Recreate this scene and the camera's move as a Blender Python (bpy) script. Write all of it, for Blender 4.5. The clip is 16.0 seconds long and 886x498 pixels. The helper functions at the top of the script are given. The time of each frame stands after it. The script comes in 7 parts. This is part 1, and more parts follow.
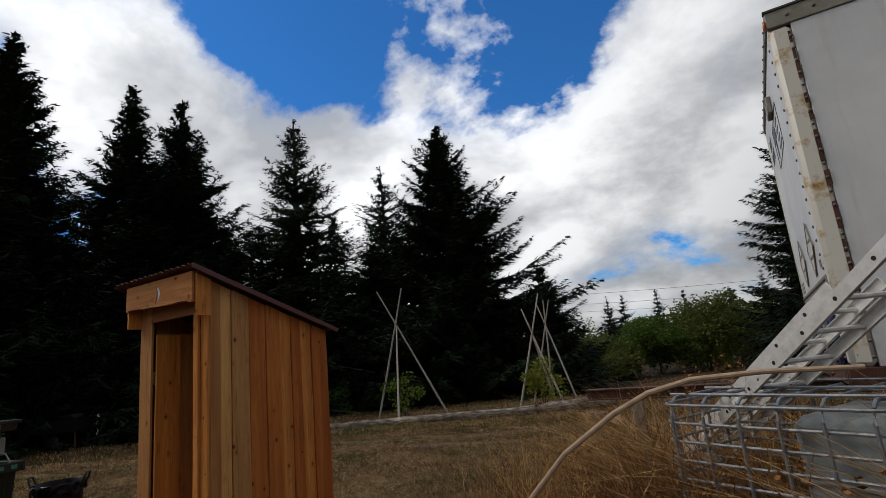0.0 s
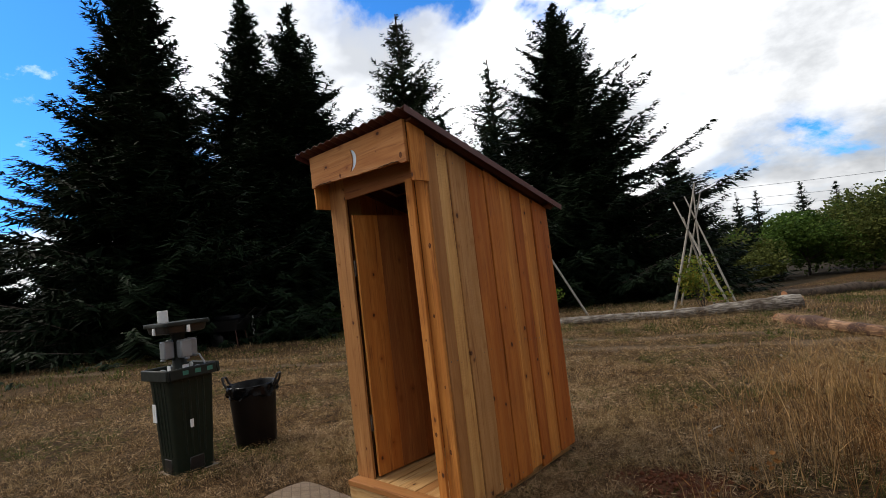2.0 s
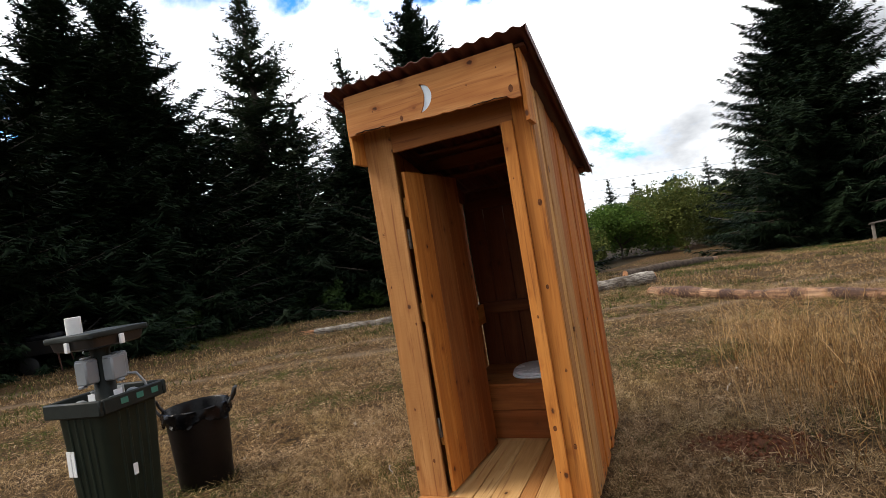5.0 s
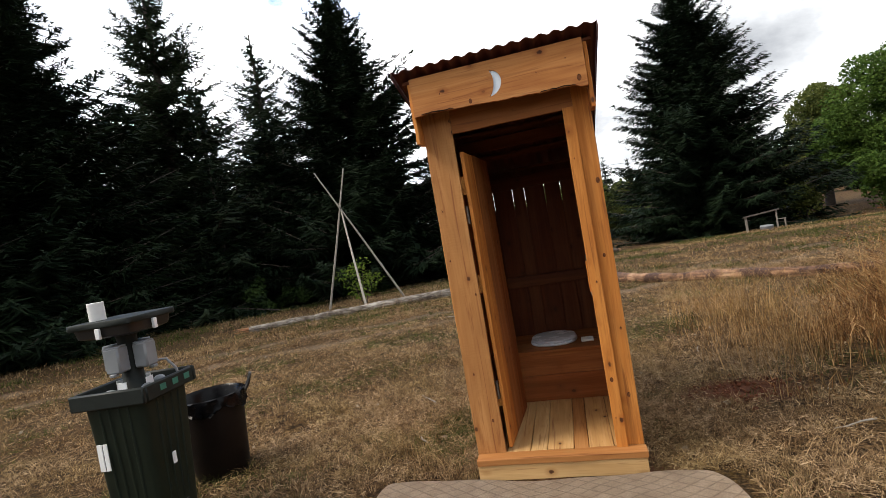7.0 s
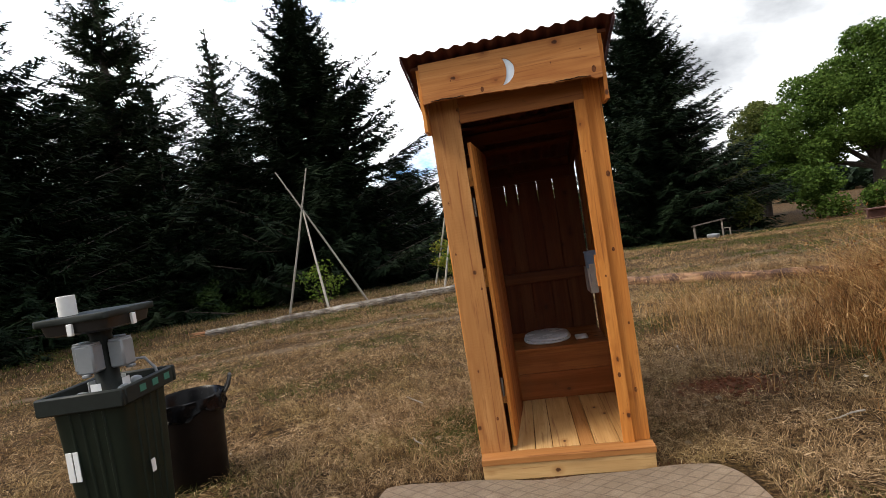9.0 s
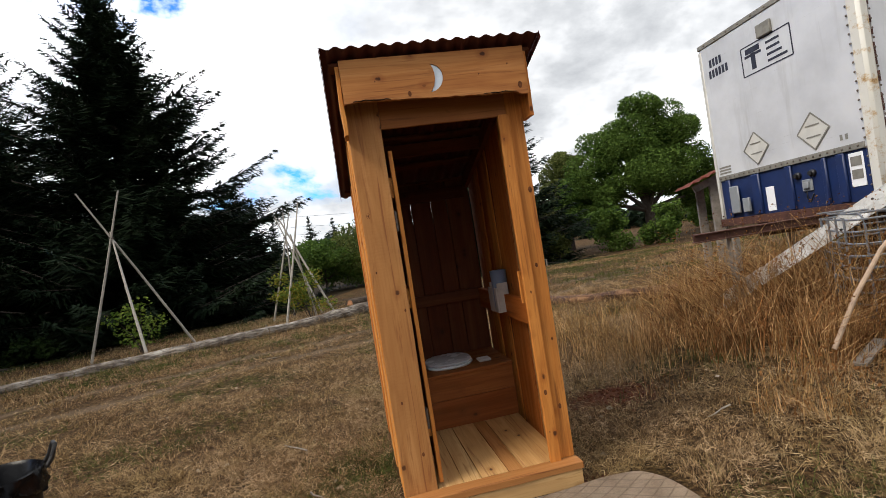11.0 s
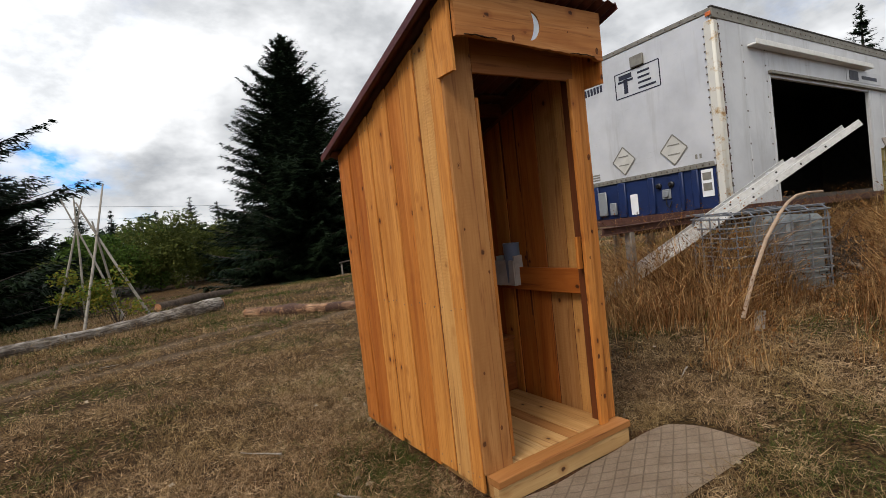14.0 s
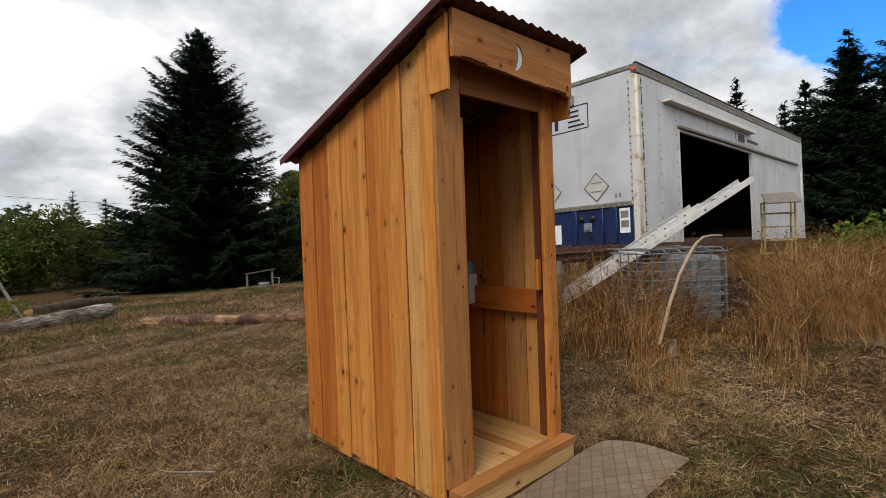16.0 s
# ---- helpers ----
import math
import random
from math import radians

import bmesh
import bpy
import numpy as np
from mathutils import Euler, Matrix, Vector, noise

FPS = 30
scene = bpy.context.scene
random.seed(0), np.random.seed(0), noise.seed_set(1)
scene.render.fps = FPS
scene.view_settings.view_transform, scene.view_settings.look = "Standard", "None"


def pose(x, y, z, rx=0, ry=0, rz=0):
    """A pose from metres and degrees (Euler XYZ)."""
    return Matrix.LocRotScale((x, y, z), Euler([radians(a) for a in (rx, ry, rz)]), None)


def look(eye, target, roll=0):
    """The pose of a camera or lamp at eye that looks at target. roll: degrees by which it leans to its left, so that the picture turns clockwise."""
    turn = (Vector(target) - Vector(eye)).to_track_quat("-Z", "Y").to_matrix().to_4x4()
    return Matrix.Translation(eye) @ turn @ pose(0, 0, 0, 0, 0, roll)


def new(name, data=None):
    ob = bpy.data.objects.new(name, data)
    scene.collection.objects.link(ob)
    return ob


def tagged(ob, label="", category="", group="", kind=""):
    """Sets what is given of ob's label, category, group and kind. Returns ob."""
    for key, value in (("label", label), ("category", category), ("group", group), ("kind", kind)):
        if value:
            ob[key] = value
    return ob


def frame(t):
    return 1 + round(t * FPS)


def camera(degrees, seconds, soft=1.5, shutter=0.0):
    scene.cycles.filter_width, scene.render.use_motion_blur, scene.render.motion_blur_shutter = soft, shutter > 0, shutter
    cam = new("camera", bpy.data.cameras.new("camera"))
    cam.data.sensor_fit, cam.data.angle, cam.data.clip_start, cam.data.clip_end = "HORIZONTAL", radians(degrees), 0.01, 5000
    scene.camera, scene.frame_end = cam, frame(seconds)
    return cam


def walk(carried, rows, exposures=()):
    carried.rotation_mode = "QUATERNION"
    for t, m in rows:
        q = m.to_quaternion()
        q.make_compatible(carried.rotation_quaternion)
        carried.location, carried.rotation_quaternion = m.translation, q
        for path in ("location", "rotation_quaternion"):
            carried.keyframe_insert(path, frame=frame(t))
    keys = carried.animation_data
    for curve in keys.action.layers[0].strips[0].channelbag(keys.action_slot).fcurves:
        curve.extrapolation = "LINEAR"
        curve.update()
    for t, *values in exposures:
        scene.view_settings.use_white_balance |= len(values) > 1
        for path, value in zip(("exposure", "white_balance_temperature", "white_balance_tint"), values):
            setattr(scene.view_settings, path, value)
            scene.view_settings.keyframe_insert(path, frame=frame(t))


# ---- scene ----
cam = camera(83.0, 16.0, soft=0.6)
PATH = [
    (0, (4.703, -2.615, 1.476), (3.262, -0.064, 2.121), -5.93),
    (0.5, (4.189, -2.566, 1.492), (2.432, -0.178, 1.953), -6.34),
    (1, (3.724, -2.387, 1.497), (1.798, -0.105, 1.783), -6.92),
    (1.5, (3.304, -2.333, 1.472), (1.311, -0.098, 1.665), -6.79),
    (2, (2.984, -2.191, 1.443), (0.984, 0.038, 1.612), -6.63),
    (2.5, (2.664, -2.025, 1.439), (0.672, 0.214, 1.593), -6.78),
    (3, (2.346, -1.991, 1.469), (0.383, 0.274, 1.602), -6.77),
    (3.5, (2.046, -1.949, 1.452), (0.210, 0.423, 1.507), -7.30),
    (4, (1.788, -2.047, 1.432), (0.142, 0.461, 1.455), -7.82),
    (4.5, (1.640, -2.235, 1.455), (0.200, 0.397, 1.481), -8.56),
    (4.7, (1.582, -2.341, 1.464), (0.236, 0.340, 1.496), -8.77),
    (6.8, (0.747, -2.941, 1.481), (0.010, -0.034, 1.403), -9.82),
    (7, (0.710, -2.954, 1.486), (-0.002, -0.041, 1.401), -9.74),
    (7.5, (0.539, -2.923, 1.470), (-0.125, 0.001, 1.377), -9.71),
    (8, (0.429, -2.909, 1.464), (-0.183, 0.027, 1.367), -9.65),
    (8.5, (0.413, -2.909, 1.468), (-0.149, 0.036, 1.365), -9.45),
    (9, (0.398, -2.918, 1.456), (-0.055, 0.046, 1.361), -8.91),
    (9.5, (0.383, -2.914, 1.457), (0.284, 0.084, 1.413), -8.39),
    (10, (0.371, -2.881, 1.468), (0.636, 0.107, 1.451), -8.54),
    (10.2, (0.297, -2.854, 1.473), (0.621, 0.128, 1.459), -8.73),
    (12.3, (-0.754, -2.272, 1.344), (0.314, 0.528, 1.205), -7.57),
    (12.5, (-0.860, -2.228, 1.357), (0.295, 0.537, 1.211), -7.32),
    (13, (-1.112, -2.184, 1.361), (0.244, 0.488, 1.215), -7.31),
    (13.5, (-1.270, -2.088, 1.358), (0.237, 0.502, 1.217), -7.15),
    (14, (-1.344, -1.950, 1.362), (0.274, 0.572, 1.206), -6.30),
    (14.5, (-1.557, -1.890, 1.349), (0.219, 0.522, 1.177), -4.88),
    (15, (-1.660, -1.841, 1.346), (0.238, 0.477, 1.198), -3.36),
    (15.5, (-1.625, -1.792, 1.340), (0.384, 0.434, 1.249), -2.40),
    (16, (-1.623, -1.775, 1.350), (0.426, 0.416, 1.280), -2.03),
]
EXPOSURES = [(0, -1.38), (0.5, -1.5), (1, -1.35), (1.5, -1.05), (2, -0.68), (3, -0.36), (3.5, -0.2), (4.5, -0.03), (7, -0.02), (10, -0.12), (12.5, -0.45), (14, -0.55), (16, -0.62)]
walk(cam, [(t, look(eye, target, roll)) for t, eye, target, roll in PATH], EXPOSURES)

# ---- world, sun, exposure ----
SUN_FROM = Vector((-0.62, -0.25, 0.74)).normalized()
world = bpy.data.worlds.new("world")
scene.world = world
world.use_nodes = True
wn, wl = world.node_tree.nodes, world.node_tree.links
sky = wn.new("ShaderNodeTexSky")
sky.sky_type = "NISHITA"
sky.sun_disc = False
sky.sun_elevation = math.asin(SUN_FROM.z)
sky.sun_rotation = math.atan2(SUN_FROM.x, SUN_FROM.y)
sky.air_density, sky.dust_density, sky.ozone_density = 1.0, 0.3, 3.0
background = wn["Background"]


def wmath(op, a, b=None, clamp=False):
    n = wn.new("ShaderNodeMath")
    n.operation, n.use_clamp = op, clamp
    for i, v in enumerate((a, b)):
        if v is None:
            continue
        if isinstance(v, (int, float)):
            n.inputs[i].default_value = v
        else:
            wl.new(v, n.inputs[i])
    return n.outputs[0]


coord = wn.new("ShaderNodeTexCoord")
split = wn.new("ShaderNodeSeparateXYZ")
wl.new(coord.outputs["Generated"], split.inputs[0])
lift = wmath("ADD", wmath("MAXIMUM", split.outputs[2], 0.0), 0.42)
plane = wn.new("ShaderNodeCombineXYZ")
wl.new(wmath("DIVIDE", split.outputs[0], lift), plane.inputs[0])
wl.new(wmath("DIVIDE", split.outputs[1], lift), plane.inputs[1])
plane.inputs[2].default_value = 3.1


def wnoise(scale, detail, rough, distort=0.0):
    n = wn.new("ShaderNodeTexNoise")
    wl.new(plane.outputs[0], n.inputs["Vector"])
    n.inputs["Scale"].default_value, n.inputs["Detail"].default_value = scale, detail
    n.inputs["Roughness"].default_value, n.inputs["Distortion"].default_value = rough, distort
    return n.outputs[0]


def wramp(value, stops):
    n = wn.new("ShaderNodeValToRGB")
    wl.new(value, n.inputs[0])
    ramp = n.color_ramp
    while len(ramp.elements) < len(stops):
        ramp.elements.new(0.5)
    for e, (p, c) in zip(ramp.elements, stops):
        e.position, e.color = p, (*c, 1) if len(c) == 3 else c
    return n.outputs[0]


# open blue between the clouds: one wide gap high over the firs, two small ones
clear = 0.0
for way, near, full_ in (((-0.358, 0.651, 0.669), 0.905, 0.962), ((-0.936, 0.080, 0.342), 0.955, 0.985), ((0.955, 0.020, 0.400), 0.972, 0.992)):
    gap = wn.new("ShaderNodeVectorMath")
    gap.operation = "DOT_PRODUCT"
    wl.new(coord.outputs["Generated"], gap.inputs[0])
    gap.inputs[1].default_value = Vector(way).normalized()
    clear = wmath("ADD", clear, wmath("MULTIPLY", wramp(gap.outputs["Value"], [(near, (0, 0, 0)), (full_, (1, 1, 1))]), 0.24))
big = wmath("SUBTRACT", wnoise(1.25, 9.0, 0.60, 0.15), clear)
cover = wramp(big, [(0.315, (0, 0, 0)), (0.365, (0.85, 0.85, 0.85)), (0.43, (1, 1, 1))])
billow = wnoise(2.3, 9.0, 0.58, 0.1)
cloud = wramp(billow, [(0.30, (0.62, 0.65, 0.70)), (0.44, (1.04, 1.07, 1.11)), (0.58, (1.72, 1.74, 1.77))])
glow = wn.new("ShaderNodeVectorMath")
glow.operation = "DOT_PRODUCT"
wl.new(coord.outputs["Generated"], glow.inputs[0])
glow.inputs[1].default_value = Vector((-0.60, 0.50, 0.62)).normalized()
lit = wn.new("ShaderNodeMixRGB")
lit.blend_type = "MULTIPLY"
lit.inputs[0].default_value = 1.0
wl.new(cloud, lit.inputs[1])
wl.new(wramp(glow.outputs["Value"], [(0.55, (1, 1, 1)), (0.98, (2.1, 2.1, 2.1))]), lit.inputs[2])
cloud = lit.outputs[0]
blue = wn.new("ShaderNodeMixRGB")
blue.blend_type = "MULTIPLY"
blue.inputs[0].default_value = 1.0
blue.inputs[2].default_value = (0.075, 0.225, 0.37, 1)
wl.new(sky.outputs[0], blue.inputs[1])
both = wn.new("ShaderNodeMixRGB")
wl.new(cover, both.inputs[0])
wl.new(blue.outputs[0], both.inputs[1])
wl.new(cloud, both.inputs[2])
wl.new(both.outputs[0], background.inputs[0])
background.inputs[1].default_value = 0.9

sun_data = bpy.data.lights.new("sun", "SUN")
sun_data.energy, sun_data.angle, sun_data.color = 3.6, radians(24), (1.0, 0.90, 0.76)
sun = new("sun", sun_data)
sun.matrix_world = look((SUN_FROM * 40)[:], (0, 0, 0))

# ---- small helpers ----
IDENT = Matrix.Identity(4)


def thing(name, at=(0, 0, 0), label="", category="", group="", kind="", turn=0.0):
    ob = new(name)
    ob.empty_display_size = 0.1
    ob.matrix_basis = pose(*at, 0, 0, turn)
    return tagged(ob, label, category, group, kind)


def smooth(me, angle=40):
    me.shade_smooth()
    me.set_sharp_from_angle(angle=radians(angle))


def part(name, bm, material, parent, label="", soft=True):
    """bm in the parent's own frame; links it as one mesh under parent."""
    me = bpy.data.meshes.new(name)
    bm.to_mesh(me)
    bm.free()
    if soft:
        smooth(me)
    for m in material if isinstance(material, (list, tuple)) else [material]:
        me.materials.append(m)
    ob = new(name, me)
    ob.parent = parent
    return tagged(ob, label)


def whole(name, bm, material, label, category, group="", kind="", soft=True, at=None):
    ob = part(name, bm, material, None, soft=soft)
    if at is not None:
        ob.location = at
    return tagged(ob, label, category, group, kind)


def box(bm, lo, hi, bevel=0.0, m=None):
    r = bmesh.ops.create_cube(bm, size=1)["verts"]
    for v in r:
        v.co = Vector([(a + b) / 2 + c * (b - a) for a, b, c in zip(lo, hi, v.co)])
    if bevel:
        edges = list({e for v in r for e in v.link_edges})
        out = bmesh.ops.bevel(bm, geom=edges, offset=bevel, segments=1, affect="EDGES", clamp_overlap=True)
        r = list({v for f in out["faces"] for v in f.verts} | {v for v in r if v.is_valid})
    if m is not None:
        bmesh.ops.transform(bm, matrix=m, verts=r)
    return r


def boxes(*rows, bevel=0.004):
    bm = bmesh.new()
    for lo, hi in rows:
        box(bm, lo, hi, bevel)
    return bm


def tube(bm, pts, radii, seg=8, cap=True):
    """A round bar along points."""
    pts = [Vector(p) for p in pts]
    if isinstance(radii, (int, float)):
        radii = [radii] * len(pts)
    rings, n = [], len(pts)
    up = Vector((0.13, 0.21, 0.97))
    for i, p in enumerate(pts):
        d = (pts[min(i + 1, n - 1)] - pts[max(i - 1, 0)]).normalized()
        u = d.cross(up)
        u = u.normalized() if u.length > 0.05 else d.cross(Vector((1, 0, 0))).normalized()
        w = d.cross(u)
        rings.append([bm.verts.new(p + radii[i] * (math.cos(a) * u + math.sin(a) * w)) for a in (2 * math.pi * k / seg for k in range(seg))])
    for a, b in zip(rings, rings[1:]):
        for k in range(seg):
            bm.faces.new((a[k], a[(k + 1) % seg], b[(k + 1) % seg], b[k]))
    if cap:
        bm.faces.new(rings[0][::-1])
        bm.faces.new(rings[-1])
    return bm


def lathe(bm, profile, seg=32, centre=(0, 0, 0)):
    """profile: (radius, z) from bottom to top, open at both ends unless the radius is 0."""
    c = Vector(centre)
    rings = []
    for r, z in profile:
        rings.append([bm.verts.new(c + Vector((r * math.cos(a), r * math.sin(a), z))) for a in (2 * math.pi * k / seg for k in range(seg))])
    for a, b in zip(rings, rings[1:]):
        for k in range(seg):
            bm.faces.new((a[k], a[(k + 1) % seg], b[(k + 1) % seg], b[k]))
    for ring, r in ((rings[0][::-1], profile[0][0]), (rings[-1], profile[-1][0])):
        bm.faces.new(ring)
    return bm


def mesh_from(name, verts, faces, material, mats=None):
    me = bpy.data.meshes.new(name)
    me.from_pydata(verts, [], faces)
    for m in material if isinstance(material, (list, tuple)) else [material]:
        me.materials.append(m)
    if mats is not None:
        me.polygons.foreach_set("material_index", np.asarray(mats, dtype=np.int32))
    return me


def tri_mesh(name, verts, tris, material):
    """A mesh from numpy arrays of corners and triangles."""
    me = bpy.data.meshes.new(name)
    v, f = np.asarray(verts, dtype=np.float32), np.asarray(tris, dtype=np.int32)
    me.vertices.add(len(v))
    me.vertices.foreach_set("co", v.ravel())
    me.loops.add(f.size)
    me.loops.foreach_set("vertex_index", f.ravel())
    me.polygons.add(len(f))
    me.polygons.foreach_set("loop_start", np.arange(0, f.size, f.shape[1], dtype=np.int32))
    me.update(calc_edges=True)
    me.validate()
    me.materials.append(material)
    return me


def sstep(a, b, x):
    t = np.clip((np.asarray(x, dtype=float) - a) / (b - a), 0, 1)
    return t * t * (3 - 2 * t)


def ground_z(x, y):
    """The lie of the land: level round the hut, falling slowly away behind it, a low bank towards the trailer."""
    x, y = np.asarray(x, dtype=float), np.asarray(y, dtype=float)
    back = np.clip(y, 0, 36)
    fall = -0.022 * back - 0.0009 * back * back
    bank = 0.14 * sstep(2.2, 4.8, x) * (1 - sstep(3.0, 8.0, y)) - 0.10 * sstep(9.0, 13.0, x) * (1 - sstep(3.0, 8.0, y))
    bumps = 0.012 * np.sin(2.3 * x + 1.1 * np.sin(1.7 * y)) + 0.010 * np.sin(3.1 * y + 1.3 * x) + 0.03 * np.sin(0.4 * x + 0.5 * y)
    near = sstep(0.5, 2.2, np.hypot((x - 0.45) * 0.8, y - 0.4))
    return fall + bank + bumps * near


def gz(x, y):
    return float(ground_z(x, y))


# ---- materials ----
class Mat:
    """A node material with short names for its nodes."""

    def __init__(self, name):
        self.m = bpy.data.materials.new(name)
        self.m.use_nodes = True
        self.n, self.l = self.m.node_tree.nodes, self.m.node_tree.links
        self.b = self.n["Principled BSDF"]

    def put(self, socket, v):
        if isinstance(v, (int, float)):
            socket.default_value = v
        elif isinstance(v, tuple):
            socket.default_value = (*v, 1) if len(v) == 3 and len(socket.default_value) == 4 else v
        else:
            self.l.new(v, socket)

    def coord(self, which="Object", scale=(1, 1, 1), shift=True):
        tc = self.n.new("ShaderNodeTexCoord").outputs[which]
        mp = self.n.new("ShaderNodeMapping")
        self.l.new(tc, mp.inputs[0])
        mp.inputs["Scale"].default_value = scale
        if shift:
            info = self.n.new("ShaderNodeObjectInfo")
            v = self.n.new("ShaderNodeVectorMath")
            v.operation = "MULTIPLY"
            v.inputs[1].default_value = (37.0, 23.0, 61.0)
            self.l.new(info.outputs["Random"], v.inputs[0])
            self.l.new(v.outputs[0], mp.inputs["Location"])
        return mp.outputs[0]

    def noise(self, vec, scale, detail=4.0, rough=0.55, distort=0.0):
        n = self.n.new("ShaderNodeTexNoise")
        self.l.new(vec, n.inputs["Vector"])
        for k, v in (("Scale", scale), ("Detail", detail), ("Roughness", rough), ("Distortion", distort)):
            n.inputs[k].default_value = v
        return n.outputs[0]

    def voronoi(self, vec, scale, feature="F1", out=0):
        n = self.n.new("ShaderNodeTexVoronoi")
        n.feature = feature
        self.l.new(vec, n.inputs["Vector"])
        n.inputs["Scale"].default_value = scale
        return n.outputs[out]

    def ramp(self, v, *stops):
        n = self.n.new("ShaderNodeValToRGB")
        self.l.new(v, n.inputs[0])
        while len(n.color_ramp.elements) < len(stops):
            n.color_ramp.elements.new(0.5)
        for e, (p, c) in zip(n.color_ramp.elements, stops):
            e.position, e.color = p, (c, c, c, 1) if isinstance(c, (int, float)) else (*c, 1)
        return n.outputs[0]

    def mix(self, f, a, b, kind="MIX"):
        n = self.n.new("ShaderNodeMixRGB")
        n.blend_type = kind
        self.put(n.inputs[0], f)
        self.put(n.inputs[1], a)
        self.put(n.inputs[2], b)
        return n.outputs[0]

    def math(self, op, a, b=0.0):
        n = self.n.new("ShaderNodeMath")
        n.operation = op
        self.put(n.inputs[0], a)
        self.put(n.inputs[1], b)
        return n.outputs[0]

    def random(self):
        return self.n.new("ShaderNodeObjectInfo").outputs["Random"]

    def island(self):
        return self.n.new("ShaderNodeNewGeometry").outputs["Random Per Island"]

    def done(self, color, rough=0.6, metal=0.0, bump=None, strength=0.3, dist=0.004, spec=None):
        self.put(self.b.inputs["Base Color"], color)
        self.put(self.b.inputs["Roughness"], rough)
        self.put(self.b.inputs["Metallic"], metal)
        if spec is not None:
            self.b.inputs["Specular IOR Level"].default_value = spec
        if bump is not None:
            n = self.n.new("ShaderNodeBump")
            n.inputs["Strength"].default_value, n.inputs["Distance"].default_value = strength, dist
            self.l.new(bump, n.inputs["Height"])
            self.l.new(n.outputs[0], self.b.inputs["Normal"])
        return self.m


def cedar(name, light, mid, dark, sawn=0.0):
    """Fresh-sawn boards, the grain along local z, each board its own tone."""
    s = Mat(name)
    v = s.coord("Object", (1, 1, 1))
    long = s.coord("Object", (15, 15, 0.8))
    grain = s.noise(long, 1.0, 4.0, 0.5, 1.0)
    broad = s.noise(s.coord("Object", (7, 7, 0.5)), 1.0, 3.0, 0.5, 0.8)
    fine = s.noise(s.coord("Object", (130, 130, 5)), 1.0, 2.0, 0.5)
    col = s.ramp(grain, (0.05, dark), (0.48, mid), (0.95, light))
    rings = s.math("SINE", s.math("MULTIPLY", s.noise(s.coord("Object", (7, 7, 1.1)), 1.0, 2.5, 0.5, 0.5), 46.0))
    col = s.mix(s.ramp(s.math("MULTIPLY", s.math("ADD", rings, 1.0), 0.5), (0.50, 0.0), (1.0, 0.22)), col, dark)
    col = s.mix(s.ramp(broad, (0.50, 0.0), (0.68, 0.60)), col, dark)
    streak = s.noise(s.coord("Object", (34, 34, 1.6)), 1.0, 3.0, 0.6, 1.2)
    col = s.mix(s.ramp(streak, (0.575, 0.0), (0.70, 0.60)), col, (0.15, 0.038, 0.009))
    col = s.mix(s.ramp(fine, (0.50, 0.0), (0.72, 0.40)), col, dark)
    tone = s.random()
    col = s.mix(s.ramp(tone, (0.0, 0.0), (0.40, 0.0), (1.0, 0.80)), col, s.mix(1.0, col, (1.18, 1.42, 1.75), "MULTIPLY"))
    col = s.mix(s.ramp(tone, (0.0, 0.85), (0.4, 0.0)), col, s.mix(1.0, col, (0.68, 0.48, 0.34), "MULTIPLY"))
    knots = s.voronoi(s.coord("Object", (9.0, 9.0, 6.5)), 1.0)
    knots = s.math("ADD", knots, s.math("MULTIPLY", s.math("SUBTRACT", s.noise(v, 90.0, 2.0, 0.5), 0.5), 0.07))
    here = s.ramp(s.noise(s.coord("Object", (6, 6, 2.2)), 1.0, 1.0, 0.5), (0.45, 0.0), (0.49, 1.0))
    col = s.mix(s.math("MULTIPLY", here, s.ramp(knots, (0.10, 0.7), (0.30, 0.0))), col, dark)
    col = s.mix(s.math("MULTIPLY", here, s.ramp(knots, (0.0, 1.0), (0.075, 0.9), (0.12, 0.0))), col, (0.050, 0.014, 0.004))
    stain = s.noise(v, 3.0, 3.0, 0.6)
    col = s.mix(s.ramp(stain, (0.55, 0.0), (0.8, 0.25)), col, (0.20, 0.085, 0.03))
    h = s.math("ADD", s.math("MULTIPLY", grain, 0.5), s.math("MULTIPLY", fine, 0.4))
    if sawn:
        w = s.n.new("ShaderNodeTexWave")
        w.wave_type, w.bands_direction = "BANDS", "Z"
        s.l.new(s.coord("Object", (1, 1, 1)), w.inputs["Vector"])
        w.inputs["Scale"].default_value, w.inputs["Distortion"].default_value = 17.0, 8.0
        w.inputs["Detail"].default_value, w.inputs["Detail Scale"].default_value = 3.0, 1.5
        marks = s.math("MULTIPLY", w.outputs[1], s.ramp(s.noise(s.coord("Object", (9, 9, 4.5)), 1.0, 3.0, 0.6), (0.42, 0.05), (0.62, 1.0)))
        h = s.math("ADD", h, s.math("MULTIPLY", marks, sawn))
        col = s.mix(s.math("MULTIPLY", marks, 0.22), col, dark)
    return s.done(col, s.ramp(grain, (0.3, 0.78), (0.7, 0.62)), 0, h, 0.45, 0.003, spec=0.3)


